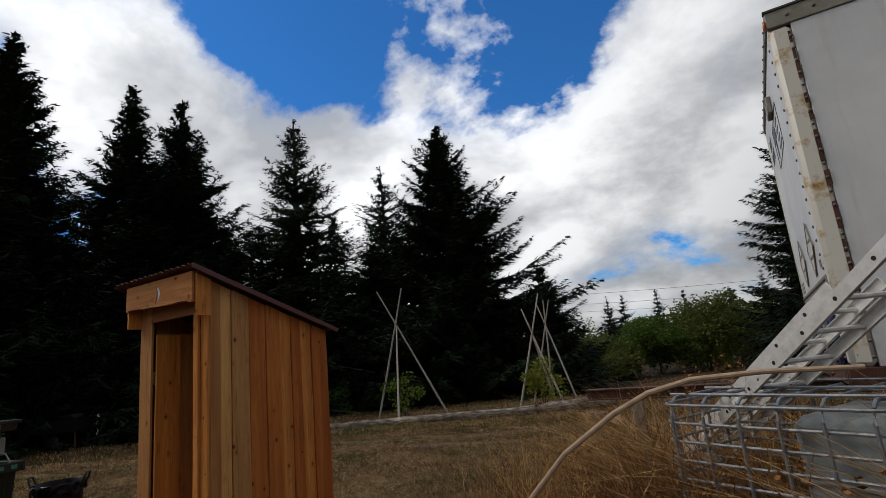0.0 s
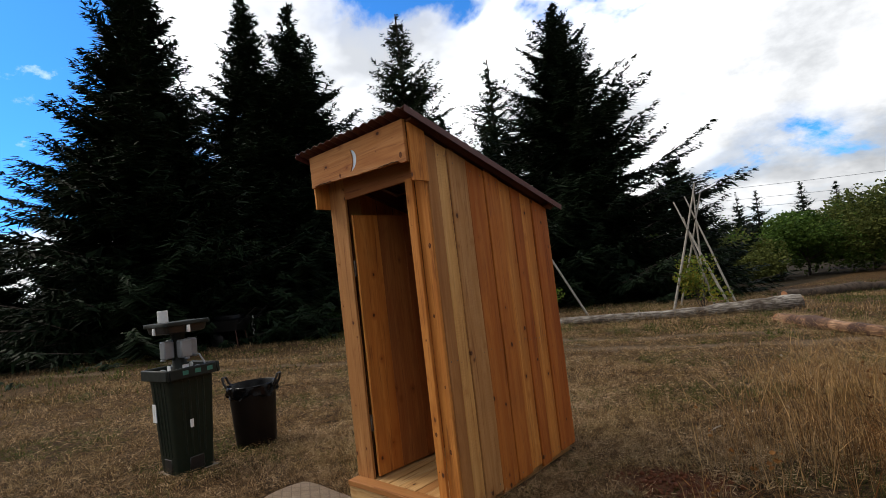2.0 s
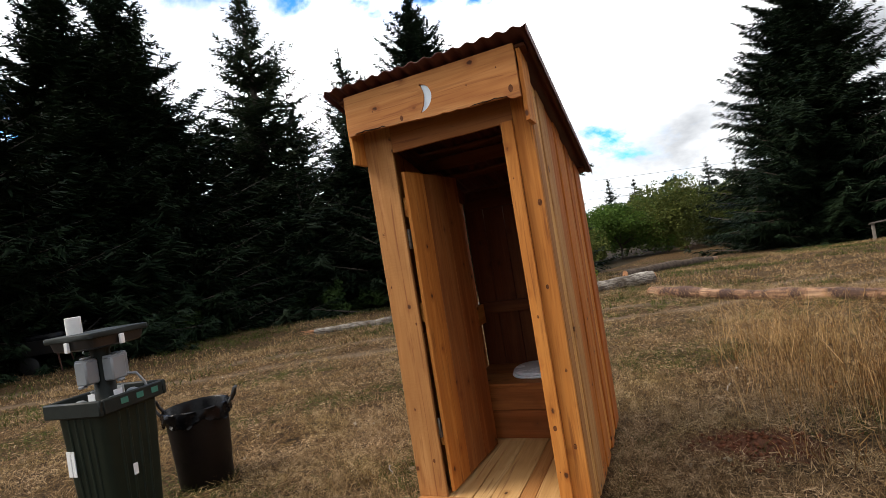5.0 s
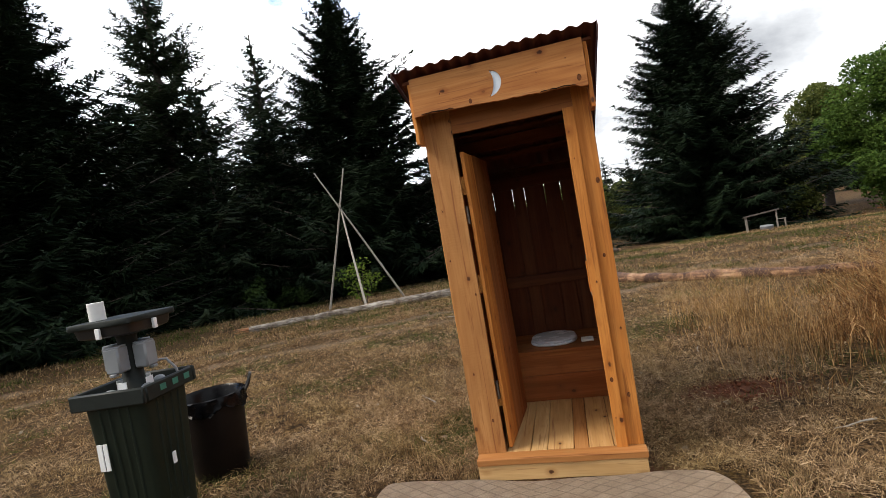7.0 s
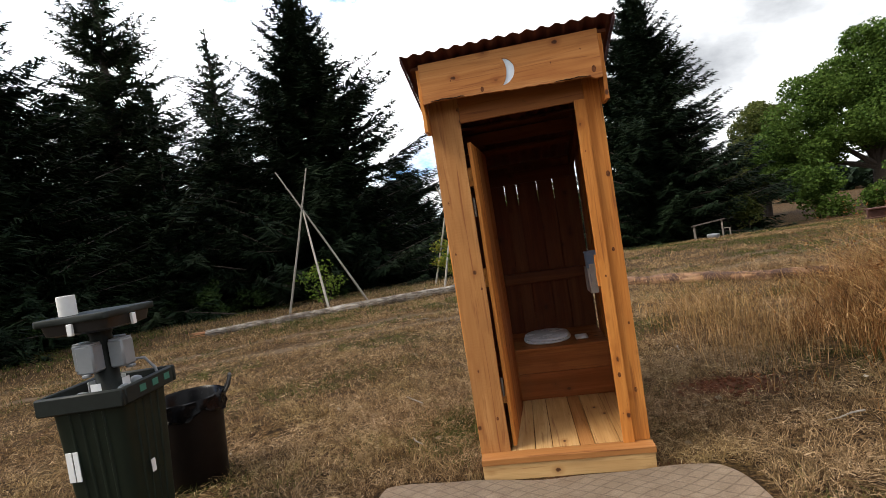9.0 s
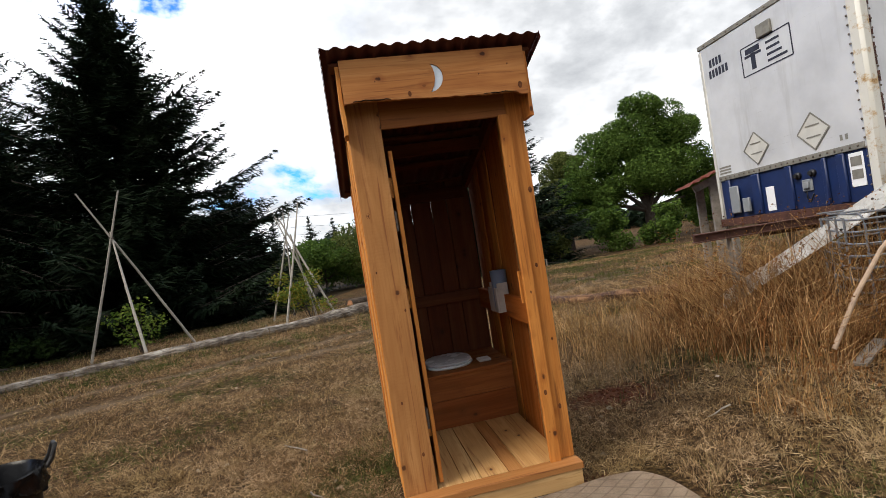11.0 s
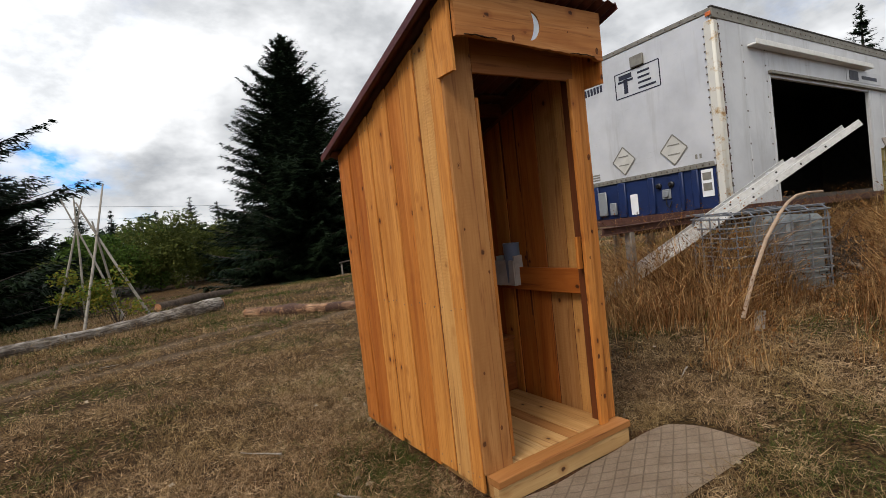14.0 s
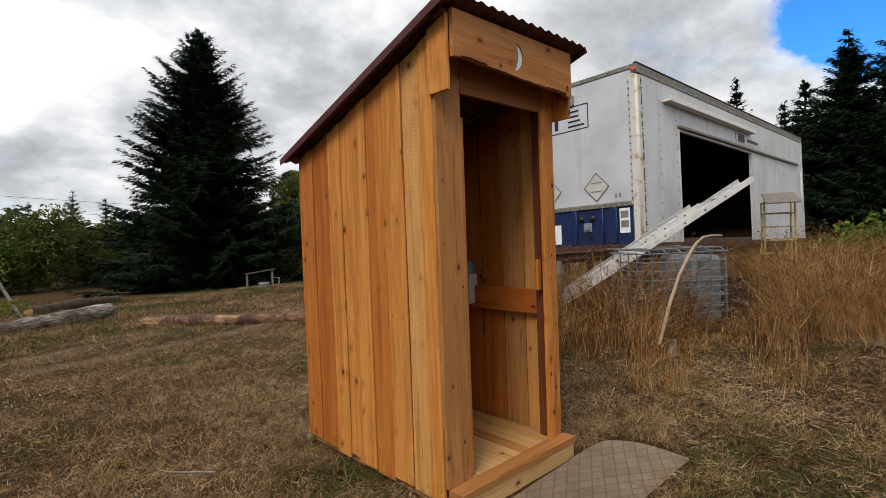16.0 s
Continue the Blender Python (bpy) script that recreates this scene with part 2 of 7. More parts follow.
CEDAR = cedar("cedar", (0.66, 0.285, 0.066), (0.53, 0.190, 0.034), (0.31, 0.086, 0.012))
CEDAR_SAWN = cedar("cedar_rough_sawn", (0.64, 0.33, 0.11), (0.54, 0.245, 0.064), (0.38, 0.145, 0.034), sawn=0.45)
CEDAR_DUSTY = cedar("cedar_front", (0.52, 0.270, 0.100), (0.42, 0.192, 0.060), (0.28, 0.110, 0.030), sawn=0.12)
PINE = cedar("pine_floor", (0.60, 0.36, 0.155), (0.48, 0.265, 0.098), (0.32, 0.155, 0.050))
# redder, darker cedar for bench and door, with interior shade in its colour
CEDAR_RED_SHADED = cedar("cedar_red_shaded", (0.38, 0.138, 0.034), (0.27, 0.083, 0.018), (0.15, 0.038, 0.008))
# darker copy of the cedar: the hut's inner shade is put into its colour
CEDAR_SHADED = cedar("cedar_shaded", (0.18, 0.056, 0.015), (0.12, 0.032, 0.009), (0.065, 0.016, 0.005))


def plain(name, col, rough=0.5, metal=0.0, var=0.25, scale=9.0, bump=0.1, dist=0.002, spec=None):
    """A surface of one colour with stains and fine relief."""
    s = Mat(name)
    v = s.coord()
    n1, n2 = s.noise(v, scale, 5.0, 0.6), s.noise(v, scale * 14, 2.0, 0.5)
    dark = tuple(c * (1 - var) for c in col)
    light = tuple(min(1.0, c * (1 + var * 0.6)) for c in col)
    c = s.ramp(n1, (0.3, dark), (0.55, col), (0.8, light))
    return s.done(c, s.ramp(n1, (0.2, min(1, rough + 0.12)), (0.8, max(0.05, rough - 0.08))), metal, n2, bump, dist, spec)


def metal_roof():
    s = Mat("roof_red_paint")
    v = s.coord()
    n = s.noise(v, 5.0, 6.0, 0.6)
    c = s.ramp(n, (0.3, (0.060, 0.014, 0.012)), (0.6, (0.095, 0.022, 0.017)), (0.85, (0.15, 0.055, 0.035)))
    return s.done(c, 0.55, 0.0, s.noise(v, 60, 2), 0.1)


ROOF = metal_roof()
BIN_GREEN = plain("bin_green_plastic", (0.010, 0.016, 0.010), 0.5, var=0.35, scale=5, bump=0.15, spec=0.25)
BIN_GREY = plain("basin_dark_plastic", (0.012, 0.016, 0.014), 0.55, var=0.3, spec=0.25)
BLACK_PLASTIC = plain("black_plastic", (0.010, 0.009, 0.009), 0.45, var=0.3)
BROWN_PLASTIC = plain("brown_black_plastic", (0.007, 0.004, 0.003), 0.55, var=0.3, spec=0.2)
BAG = plain("bin_bag", (0.004, 0.004, 0.005), 0.22, var=0.2, scale=24, bump=0.1, dist=0.004, spec=0.12)
GREY_PLASTIC = plain("grey_plastic", (0.22, 0.235, 0.25), 0.4, var=0.12)
PAPER = plain("white_paper", (0.78, 0.79, 0.80), 0.75, var=0.06, bump=0.05)
WHITE_SEAT = plain("white_seat_plastic", (0.74, 0.78, 0.84), 0.25, var=0.05)
TOWEL = plain("paper_roll", (0.66, 0.66, 0.65), 0.9, var=0.06, scale=40, bump=0.2)
GALV = plain("galvanised_steel", (0.19, 0.205, 0.23), 0.5, 0.4, var=0.35, scale=30)
ALU = plain("worn_aluminium", (0.70, 0.70, 0.69), 0.45, 0.35, var=0.2, scale=20)
STEEL_RUST = plain("rusty_brown_steel", (0.075, 0.028, 0.018), 0.8, 0.1, var=0.5, scale=7, bump=0.3)
YELLOW = plain("faded_yellow_paint", (0.50, 0.40, 0.15), 0.6, var=0.35, scale=14)
BLUE = plain("blue_paint", (0.007, 0.020, 0.085), 0.45, var=0.3, scale=4)
TRIM_CREAM = plain("cream_paint", (0.52, 0.51, 0.47), 0.55, var=0.15, scale=6)
GREY_RAIL = plain("grey_rail", (0.22, 0.21, 0.18), 0.6, 0.2, var=0.3, scale=10)
RIVET = plain("rivet_steel", (0.16, 0.13, 0.11), 0.5, 0.6, var=0.4, scale=60)
DARK_INK = plain("dark_ink", (0.012, 0.014, 0.03), 0.5, var=0.2)
# near black: the trailer's inner shade as colour, also its dark roof edge
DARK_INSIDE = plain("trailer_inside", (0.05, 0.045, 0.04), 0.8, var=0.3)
TANK = plain("milky_tank_plastic", (0.20, 0.225, 0.235), 0.4, var=0.6, scale=5, spec=0.3)
MOON = plain("pale_moon_paint", (0.70, 0.80, 0.92), 0.35, 0.0, var=0.08, scale=20, bump=0.05)
EARTH = plain("red_earth", (0.14, 0.052, 0.027), 0.95, var=0.4, scale=30, bump=0.4, spec=0.1)
LATH = plain("grey_tan_lath", (0.36, 0.26, 0.18), 0.75, var=0.25, scale=20)
POLE = plain("peeled_pole", (0.34, 0.31, 0.27), 0.8, var=0.35, scale=12, bump=0.4)
RED_TILE = plain("red_roof_sheet", (0.30, 0.07, 0.035), 0.6, var=0.35, scale=6)
GREEN_SHEET = plain("green_roof_sheet", (0.03, 0.16, 0.12), 0.5, var=0.2)
GREY_WOOD = plain("weathered_wood", (0.20, 0.175, 0.15), 0.85, var=0.35, scale=18, bump=0.4)
DARK_WOOD = plain("dark_wood", (0.055, 0.042, 0.035), 0.85, var=0.4, scale=18, bump=0.4)
ORANGE_LAMP = plain("orange_marker", (0.55, 0.13, 0.03), 0.3, var=0.2)
PALE_BOX = plain("pale_grey_wood", (0.46, 0.43, 0.40), 0.8, var=0.2, scale=14)
KNOT = plain("wood_knot", (0.15, 0.050, 0.016), 0.7, var=0.6, scale=70, bump=0.3, spec=0.2)
BARK_DARK = plain("dark_bark_strip", (0.030, 0.014, 0.007), 0.95, var=0.4, scale=60, bump=0.5, spec=0.1)
WIRE = plain("power_wire", (0.10, 0.11, 0.12), 0.6)
WHITE_PAINT = plain("white_paint", (0.72, 0.72, 0.70), 0.5, var=0.12)
CUP_BLUE = plain("blue_grey_tin", (0.16, 0.22, 0.33), 0.4, var=0.2)


def trailer_skin():
    s = Mat("trailer_skin")
    v = s.coord()
    n1 = s.noise(v, 1.3, 6.0, 0.6)
    streak = s.noise(s.coord("Object", (5.0, 5.0, 0.45)), 1.0, 5.0, 0.65)
    c = s.ramp(n1, (0.3, (0.47, 0.48, 0.50)), (0.6, (0.60, 0.61, 0.63)), (0.85, (0.66, 0.66, 0.66)))
    c = s.mix(s.ramp(streak, (0.54, 0.0), (0.78, 0.55)), c, (0.30, 0.29, 0.27))
    scratch = s.noise(s.coord("Object", (2.0, 2.0, 90.0)), 1.0, 2.0, 0.5)
    c = s.mix(s.ramp(scratch, (0.72, 0.0), (0.78, 0.4)), c, (0.20, 0.19, 0.18))
    return s.done(c, 0.45, 0.15, n1, 0.1, 0.02)


SKIN = trailer_skin()


def rusty_cream():
    s = Mat("rusty_corner_post")
    v = s.coord()
    n = s.noise(v, 4.5, 6.0, 0.70)
    c = s.ramp(n, (0.52, (0.60, 0.585, 0.53)), (0.61, (0.42, 0.28, 0.13)), (0.68, (0.16, 0.06, 0.025)))
    return s.done(c, s.ramp(n, (0.5, 0.5), (0.65, 0.85)), 0, n, 0.25)


POST_RUST = rusty_cream()


def log_bark():
    s = Mat("log_bark")
    v = s.coord("Object", (1, 1, 1))
    n = s.noise(v, 2.2, 5.0, 0.6)
    m = s.noise(s.coord("Object", (30, 30, 4)), 1.0, 4.0, 0.6)
    c = s.ramp(n, (0.38, (0.075, 0.052, 0.036)), (0.50, (0.25, 0.215, 0.18)), (0.66, (0.44, 0.40, 0.35)))
    c = s.mix(s.ramp(m, (0.42, 0.85), (0.58, 0.0)), c, (0.050, 0.036, 0.026))
    return s.done(c, 0.9, 0, m, 0.8, 0.02)


def log_peeled():
    s = Mat("log_peeled")
    n = s.noise(s.coord("Object", (1, 1, 1)), 1.8, 4.0, 0.6)
    m = s.noise(s.coord("Object", (26, 26, 2)), 1.0, 4.0, 0.6)
    c = s.ramp(n, (0.45, (0.050, 0.022, 0.014)), (0.53, (0.32, 0.170, 0.092)), (0.70, (0.52, 0.33, 0.20)))
    c = s.mix(s.ramp(m, (0.42, 0.7), (0.58, 0.0)), c, (0.070, 0.034, 0.020))
    return s.done(c, 0.85, 0, m, 0.7, 0.02)


BARK, PEELED = log_bark(), log_peeled()
DARK_LOG = plain("old_dark_log", (0.11, 0.082, 0.062), 0.95, var=0.6, scale=5, bump=0.6, dist=0.02, spec=0.1)
LOG_END = plain("cut_log_end", (0.42, 0.20, 0.10), 0.85, var=0.3, scale=8)
TRUNK = plain("tree_bark", (0.06, 0.045, 0.036), 0.95, var=0.4, scale=16, bump=0.6, dist=0.02)


def leaf(name, dark, mid, light, rough=0.6, clear=0.25, tuft=0.0):
    """Foliage: each needle spray or leaf its own shade, a little light let through."""
    s = Mat(name)
    i = s.island()
    n = s.noise(s.coord("Object", (1, 1, 1), False), 0.55, 3.0, 0.5)
    c = s.ramp(i, (0.0, dark), (0.5, mid), (1.0, light))
    c = s.mix(s.ramp(n, (0.35, 0.0), (0.7, 0.5)), c, light)
    if tuft:
        v = s.coord("Object", (1, 1, 1), False)
        c = s.mix(s.ramp(s.noise(v, tuft, 4.0, 0.6), (0.38, 0.85), (0.54, 0.0)), c, s.mix(1.0, c, (0.36, 0.32, 0.27), "MULTIPLY"))
        c = s.mix(s.ramp(s.noise(v, 1.3, 4.0, 0.6), (0.45, 0.0), (0.66, 0.6)), c, s.mix(1.0, c, (0.76, 0.80, 0.58), "MULTIPLY"))
    m = s.done(c, rough, 0, spec=0.08)
    t = s.n.new("ShaderNodeBsdfTranslucent")
    s.l.new(c, t.inputs[0])
    mixer = s.n.new("ShaderNodeMixShader")
    mixer.inputs[0].default_value = clear
    out = s.n["Material Output"]
    s.l.new(s.b.outputs[0], mixer.inputs[1])
    s.l.new(t.outputs[0], mixer.inputs[2])
    s.l.new(mixer.outputs[0], out.inputs[0])
    return m


FIR = leaf("fir_needles", (0.005, 0.011, 0.006), (0.009, 0.018, 0.009), (0.020, 0.034, 0.015), clear=0.05)
FIR_PALE = leaf("fir_needles_pale", (0.010, 0.018, 0.010), (0.018, 0.030, 0.016), (0.038, 0.052, 0.026), clear=0.15)
BROADLEAF = leaf("broad_leaves", (0.034, 0.066, 0.013), (0.062, 0.115, 0.020), (0.115, 0.175, 0.034), clear=0.3)
SCRUB = leaf("scrub_leaves", (0.045, 0.062, 0.016), (0.078, 0.100, 0.025), (0.145, 0.155, 0.040), clear=0.3)
VINE = leaf("vine_leaves", (0.05, 0.095, 0.015), (0.09, 0.155, 0.025), (0.18, 0.225, 0.04), clear=0.35)
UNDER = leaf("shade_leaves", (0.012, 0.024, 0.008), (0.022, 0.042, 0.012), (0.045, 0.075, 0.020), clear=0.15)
YELLOWLEAF = leaf("yellowing_leaves", (0.09, 0.10, 0.014), (0.17, 0.165, 0.022), (0.28, 0.24, 0.04), clear=0.35)
STRAW = leaf("dry_grass_blades", (0.060, 0.033, 0.014), (0.26, 0.158, 0.078), (0.68, 0.50, 0.315), 0.8, 0.25, 5.0)
LAWN = leaf("short_grass_blades", (0.026, 0.014, 0.006), (0.170, 0.096, 0.042), (0.63, 0.44, 0.250), 0.8, 0.2, 9.0)
GREENBLADE = leaf("green_grass_blades", (0.035, 0.048, 0.012), (0.072, 0.088, 0.022), (0.135, 0.15, 0.045), 0.8, 0.25, 6.0)
CHIP = leaf("dead_leaf", (0.14, 0.09, 0.05), (0.30, 0.23, 0.15), (0.50, 0.45, 0.36), 0.8, 0.1)
TALL = leaf("tall_dead_grass", (0.030, 0.013, 0.005), (0.23, 0.118, 0.042), (0.78, 0.50, 0.24), 0.8, 0.25, 5.0)
STRAW_RED = leaf("russet_grass_stems", (0.024, 0.009, 0.004), (0.135, 0.052, 0.018), (0.45, 0.215, 0.078), 0.8, 0.25, 5.0)


def ground_material():
    s = Mat("field")
    v = s.coord("Object", (1, 1, 1), False)
    big, mid, fine, speck = s.noise(v, 0.35, 5, 0.6), s.noise(v, 2.2, 6, 0.65), s.noise(v, 26, 6, 0.75), s.noise(v, 120, 3, 0.7)
    c = s.ramp(fine, (0.38, (0.010, 0.006, 0.003)), (0.49, (0.048, 0.026, 0.012)), (0.59, (0.130, 0.078, 0.035)), (0.74, (0.34, 0.235, 0.120)))
    c = s.mix(s.ramp(mid, (0.42, 0.0), (0.68, 0.75)), c, s.mix(1.0, c, (0.80, 0.88, 0.55), "MULTIPLY"))
    c = s.mix(s.ramp(big, (0.45, 0.0), (0.7, 0.6)), c, s.mix(1.0, c, (1.12, 0.93, 0.78), "MULTIPLY"))
    c = s.mix(s.ramp(speck, (0.54, 0.0), (0.74, 0.5)), c, (0.26, 0.19, 0.105))
    # bare earth: by the hut and under the tracks that cross the field
    xyz = s.n.new("ShaderNodeSeparateXYZ")
    s.l.new(v, xyz.inputs[0])

    def patch(x, y, rx, ry, soft=0.5):
        dx = s.math("DIVIDE", s.math("SUBTRACT", xyz.outputs[0], x), rx)
        dy = s.math("DIVIDE", s.math("SUBTRACT", xyz.outputs[1], y), ry)
        d = s.math("ADD", s.math("MULTIPLY", dx, dx), s.math("MULTIPLY", dy, dy))
        d = s.math("ADD", d, s.math("MULTIPLY", s.math("SUBTRACT", mid, 0.5), 2.2))
        return s.ramp(d, (0.15, 0.9), (0.45 + soft, 0.0))

    earth = s.ramp(fine, (0.3, (0.060, 0.020, 0.010)), (0.6, (0.130, 0.050, 0.026)), (0.85, (0.20, 0.090, 0.052)))
    for x, y, rx, ry in ((1.76, 1.05, 0.50, 0.36), (-0.12, 1.15, 0.22, 0.35), (0.95, -0.15, 0.32, 0.16), (0.45, 0.6, 0.7, 0.95)):
        c = s.mix(patch(x, y, rx, ry), c, earth)
    # two wheel tracks that run with the fallen log
    along = s.math("ADD", s.math("MULTIPLY", xyz.outputs[0], -0.40), s.math("MULTIPLY", xyz.outputs[1], 0.92))
    for off in (6.75, 8.25):
        d = s.math("ABSOLUTE", s.math("SUBTRACT", s.math("ADD", along, s.math("MULTIPLY", big, 0.9)), off))
        d = s.math("ADD", d, s.math("MULTIPLY", s.math("SUBTRACT", mid, 0.5), 0.8))
        c = s.mix(s.ramp(d, (0.05, 0.80), (0.32, 0.0)), c, s.ramp(fine, (0.3, (0.085, 0.056, 0.036)), (0.7, (0.21, 0.155, 0.105))))
    # needle litter under the firs, darkened further for the shade beneath them
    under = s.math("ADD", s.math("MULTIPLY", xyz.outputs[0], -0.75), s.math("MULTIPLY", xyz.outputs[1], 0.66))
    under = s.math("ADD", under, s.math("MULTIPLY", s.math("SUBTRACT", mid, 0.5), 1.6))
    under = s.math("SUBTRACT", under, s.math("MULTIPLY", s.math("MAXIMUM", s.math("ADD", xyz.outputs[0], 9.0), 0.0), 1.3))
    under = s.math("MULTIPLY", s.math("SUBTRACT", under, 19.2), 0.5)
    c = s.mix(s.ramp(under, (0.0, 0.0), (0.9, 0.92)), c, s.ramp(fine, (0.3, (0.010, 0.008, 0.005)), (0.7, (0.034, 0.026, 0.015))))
    h = s.math("ADD", s.math("MULTIPLY", fine, 0.6), s.math("MULTIPLY", speck, 0.6))
    return s.done(c, 0.95, 0, h, 0.9, 0.03, spec=0.1)


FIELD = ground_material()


def mat_weave():
    s = Mat("rug_weave")
    v = s.coord("Object", (1, 1, 1), False)
    xyz = s.n.new("ShaderNodeSeparateXYZ")
    s.l.new(v, xyz.inputs[0])
    lines = []
    for sgn in (1, -1):
        u = s.math("ADD", s.math("MULTIPLY", xyz.outputs[0], 8.0), s.math("MULTIPLY", xyz.outputs[1], 13.0 * sgn))
        lines.append(s.math("ABSOLUTE", s.math("SUBTRACT", s.math("FRACT", s.math("ADD", u, 50.0)), 0.5)))
    d = s.math("MINIMUM", *lines)
    n, f = s.noise(v, 7, 5, 0.6), s.noise(v, 160, 3, 0.6)
    c = s.ramp(n, (0.3, (0.35, 0.260, 0.190)), (0.6, (0.47, 0.360, 0.268)), (0.8, (0.55, 0.43, 0.325)))
    c = s.mix(s.ramp(d, (0.02, 0.45), (0.08, 0.0)), c, (0.17, 0.135, 0.10))
    c = s.mix(s.ramp(f, (0.4, 0.4), (0.6, 0.0)), c, (0.17, 0.14, 0.105))
    h = s.math("ADD", s.ramp(d, (0.0, 0.0), (0.1, 1.0)), s.math("MULTIPLY", f, 0.8))
    return s.done(c, 0.95, 0, h, 0.6, 0.006, spec=0.1)


RUG = mat_weave()

# ---- ground ----
def build_ground():
    xs = np.concatenate([-np.geomspace(900, 16, 22), np.linspace(-15, 15, 151), np.geomspace(16, 900, 22)])
    ys = np.concatenate([-np.geomspace(900, 16, 22), np.linspace(-15, 22, 186), np.geomspace(23, 900, 20)])
    gx, gy = np.meshgrid(xs, ys)
    z = ground_z(gx, gy)
    v = np.stack([gx.ravel(), gy.ravel(), z.ravel()], 1)
    nx, ny = len(xs), len(ys)
    i = (np.arange(ny - 1)[:, None] * nx + np.arange(nx - 1)[None]).ravel()
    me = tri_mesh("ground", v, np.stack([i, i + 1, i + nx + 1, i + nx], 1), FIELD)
    me.shade_smooth()
    tagged(new("ground", me), "dry mown field of straw-coloured grass with bare reddish patches", "ground", kind="structure")


build_ground()

# ---- boards ----
AX = {"z": Matrix(((1, 0, 0), (0, 1, 0), (0, 0, 1))), "x": Matrix(((0, 0, 1), (1, 0, 0), (0, 1, 0))), "y": Matrix(((0, 1, 0), (0, 0, 1), (1, 0, 0)))}


def board_mesh(name, a, b, length, material, wander=0.0025, seg=5, seed=0, cut=None, chamfer=0.0025):
    """A sawn board a x b in section, length along z, with slightly uneven edges. cut: how far the far end's height falls over a."""
    rng = random.Random(seed)
    c = min(chamfer, a * 0.3, b * 0.3)
    ring = [(c, 0), (a - c, 0), (a, c), (a, b - c), (a - c, b), (c, b), (0, b - c), (0, c)]
    verts, faces = [], []
    for k in range(seg + 1):
        f = k / seg
        dx, dy = rng.uniform(-wander, wander), rng.uniform(-wander, wander) * 0.5
        if k in (0, seg):
            dx = dy = 0
        for x, y in ring:
            z = f * length
            if cut is not None:
                z = f * (length + cut[0] * x + cut[1] * y)
            verts.append((x + dx, y + dy, z))
    for k in range(seg):
        for j in range(8):
            p, q = k * 8 + j, k * 8 + (j + 1) % 8
            faces.append((p, q, q + 8, p + 8))
    faces.append(tuple(range(7, -1, -1)))
    faces.append(tuple(range(seg * 8, seg * 8 + 8)))
    me = mesh_from(name, verts, faces, material)
    return me


SEED = [0]


def board(name, lo, hi, axis, material, parent, label="", cut=None, tilt=None, wander=0.0025, chamfer=0.0025):
    """A board that fills the box lo-hi in the parent's frame."""
    SEED[0] += 1
    w = AX[axis].to_4x4()
    size = AX[axis].transposed() @ (Vector(hi) - Vector(lo))
    me = board_mesh(name, size.x, size.y, size.z, material, wander, 5, SEED[0], cut, chamfer)
    ob = new(name, me)
    ob.parent = parent
    ob.matrix_basis = Matrix.Translation(lo) @ (tilt or IDENT) @ w
    return tagged(ob, label)


# ---- outhouse ----
W, D = 0.95, 1.345
SLOPE = 0.318


def roof_under(y):
    return 2.325 - SLOPE * y


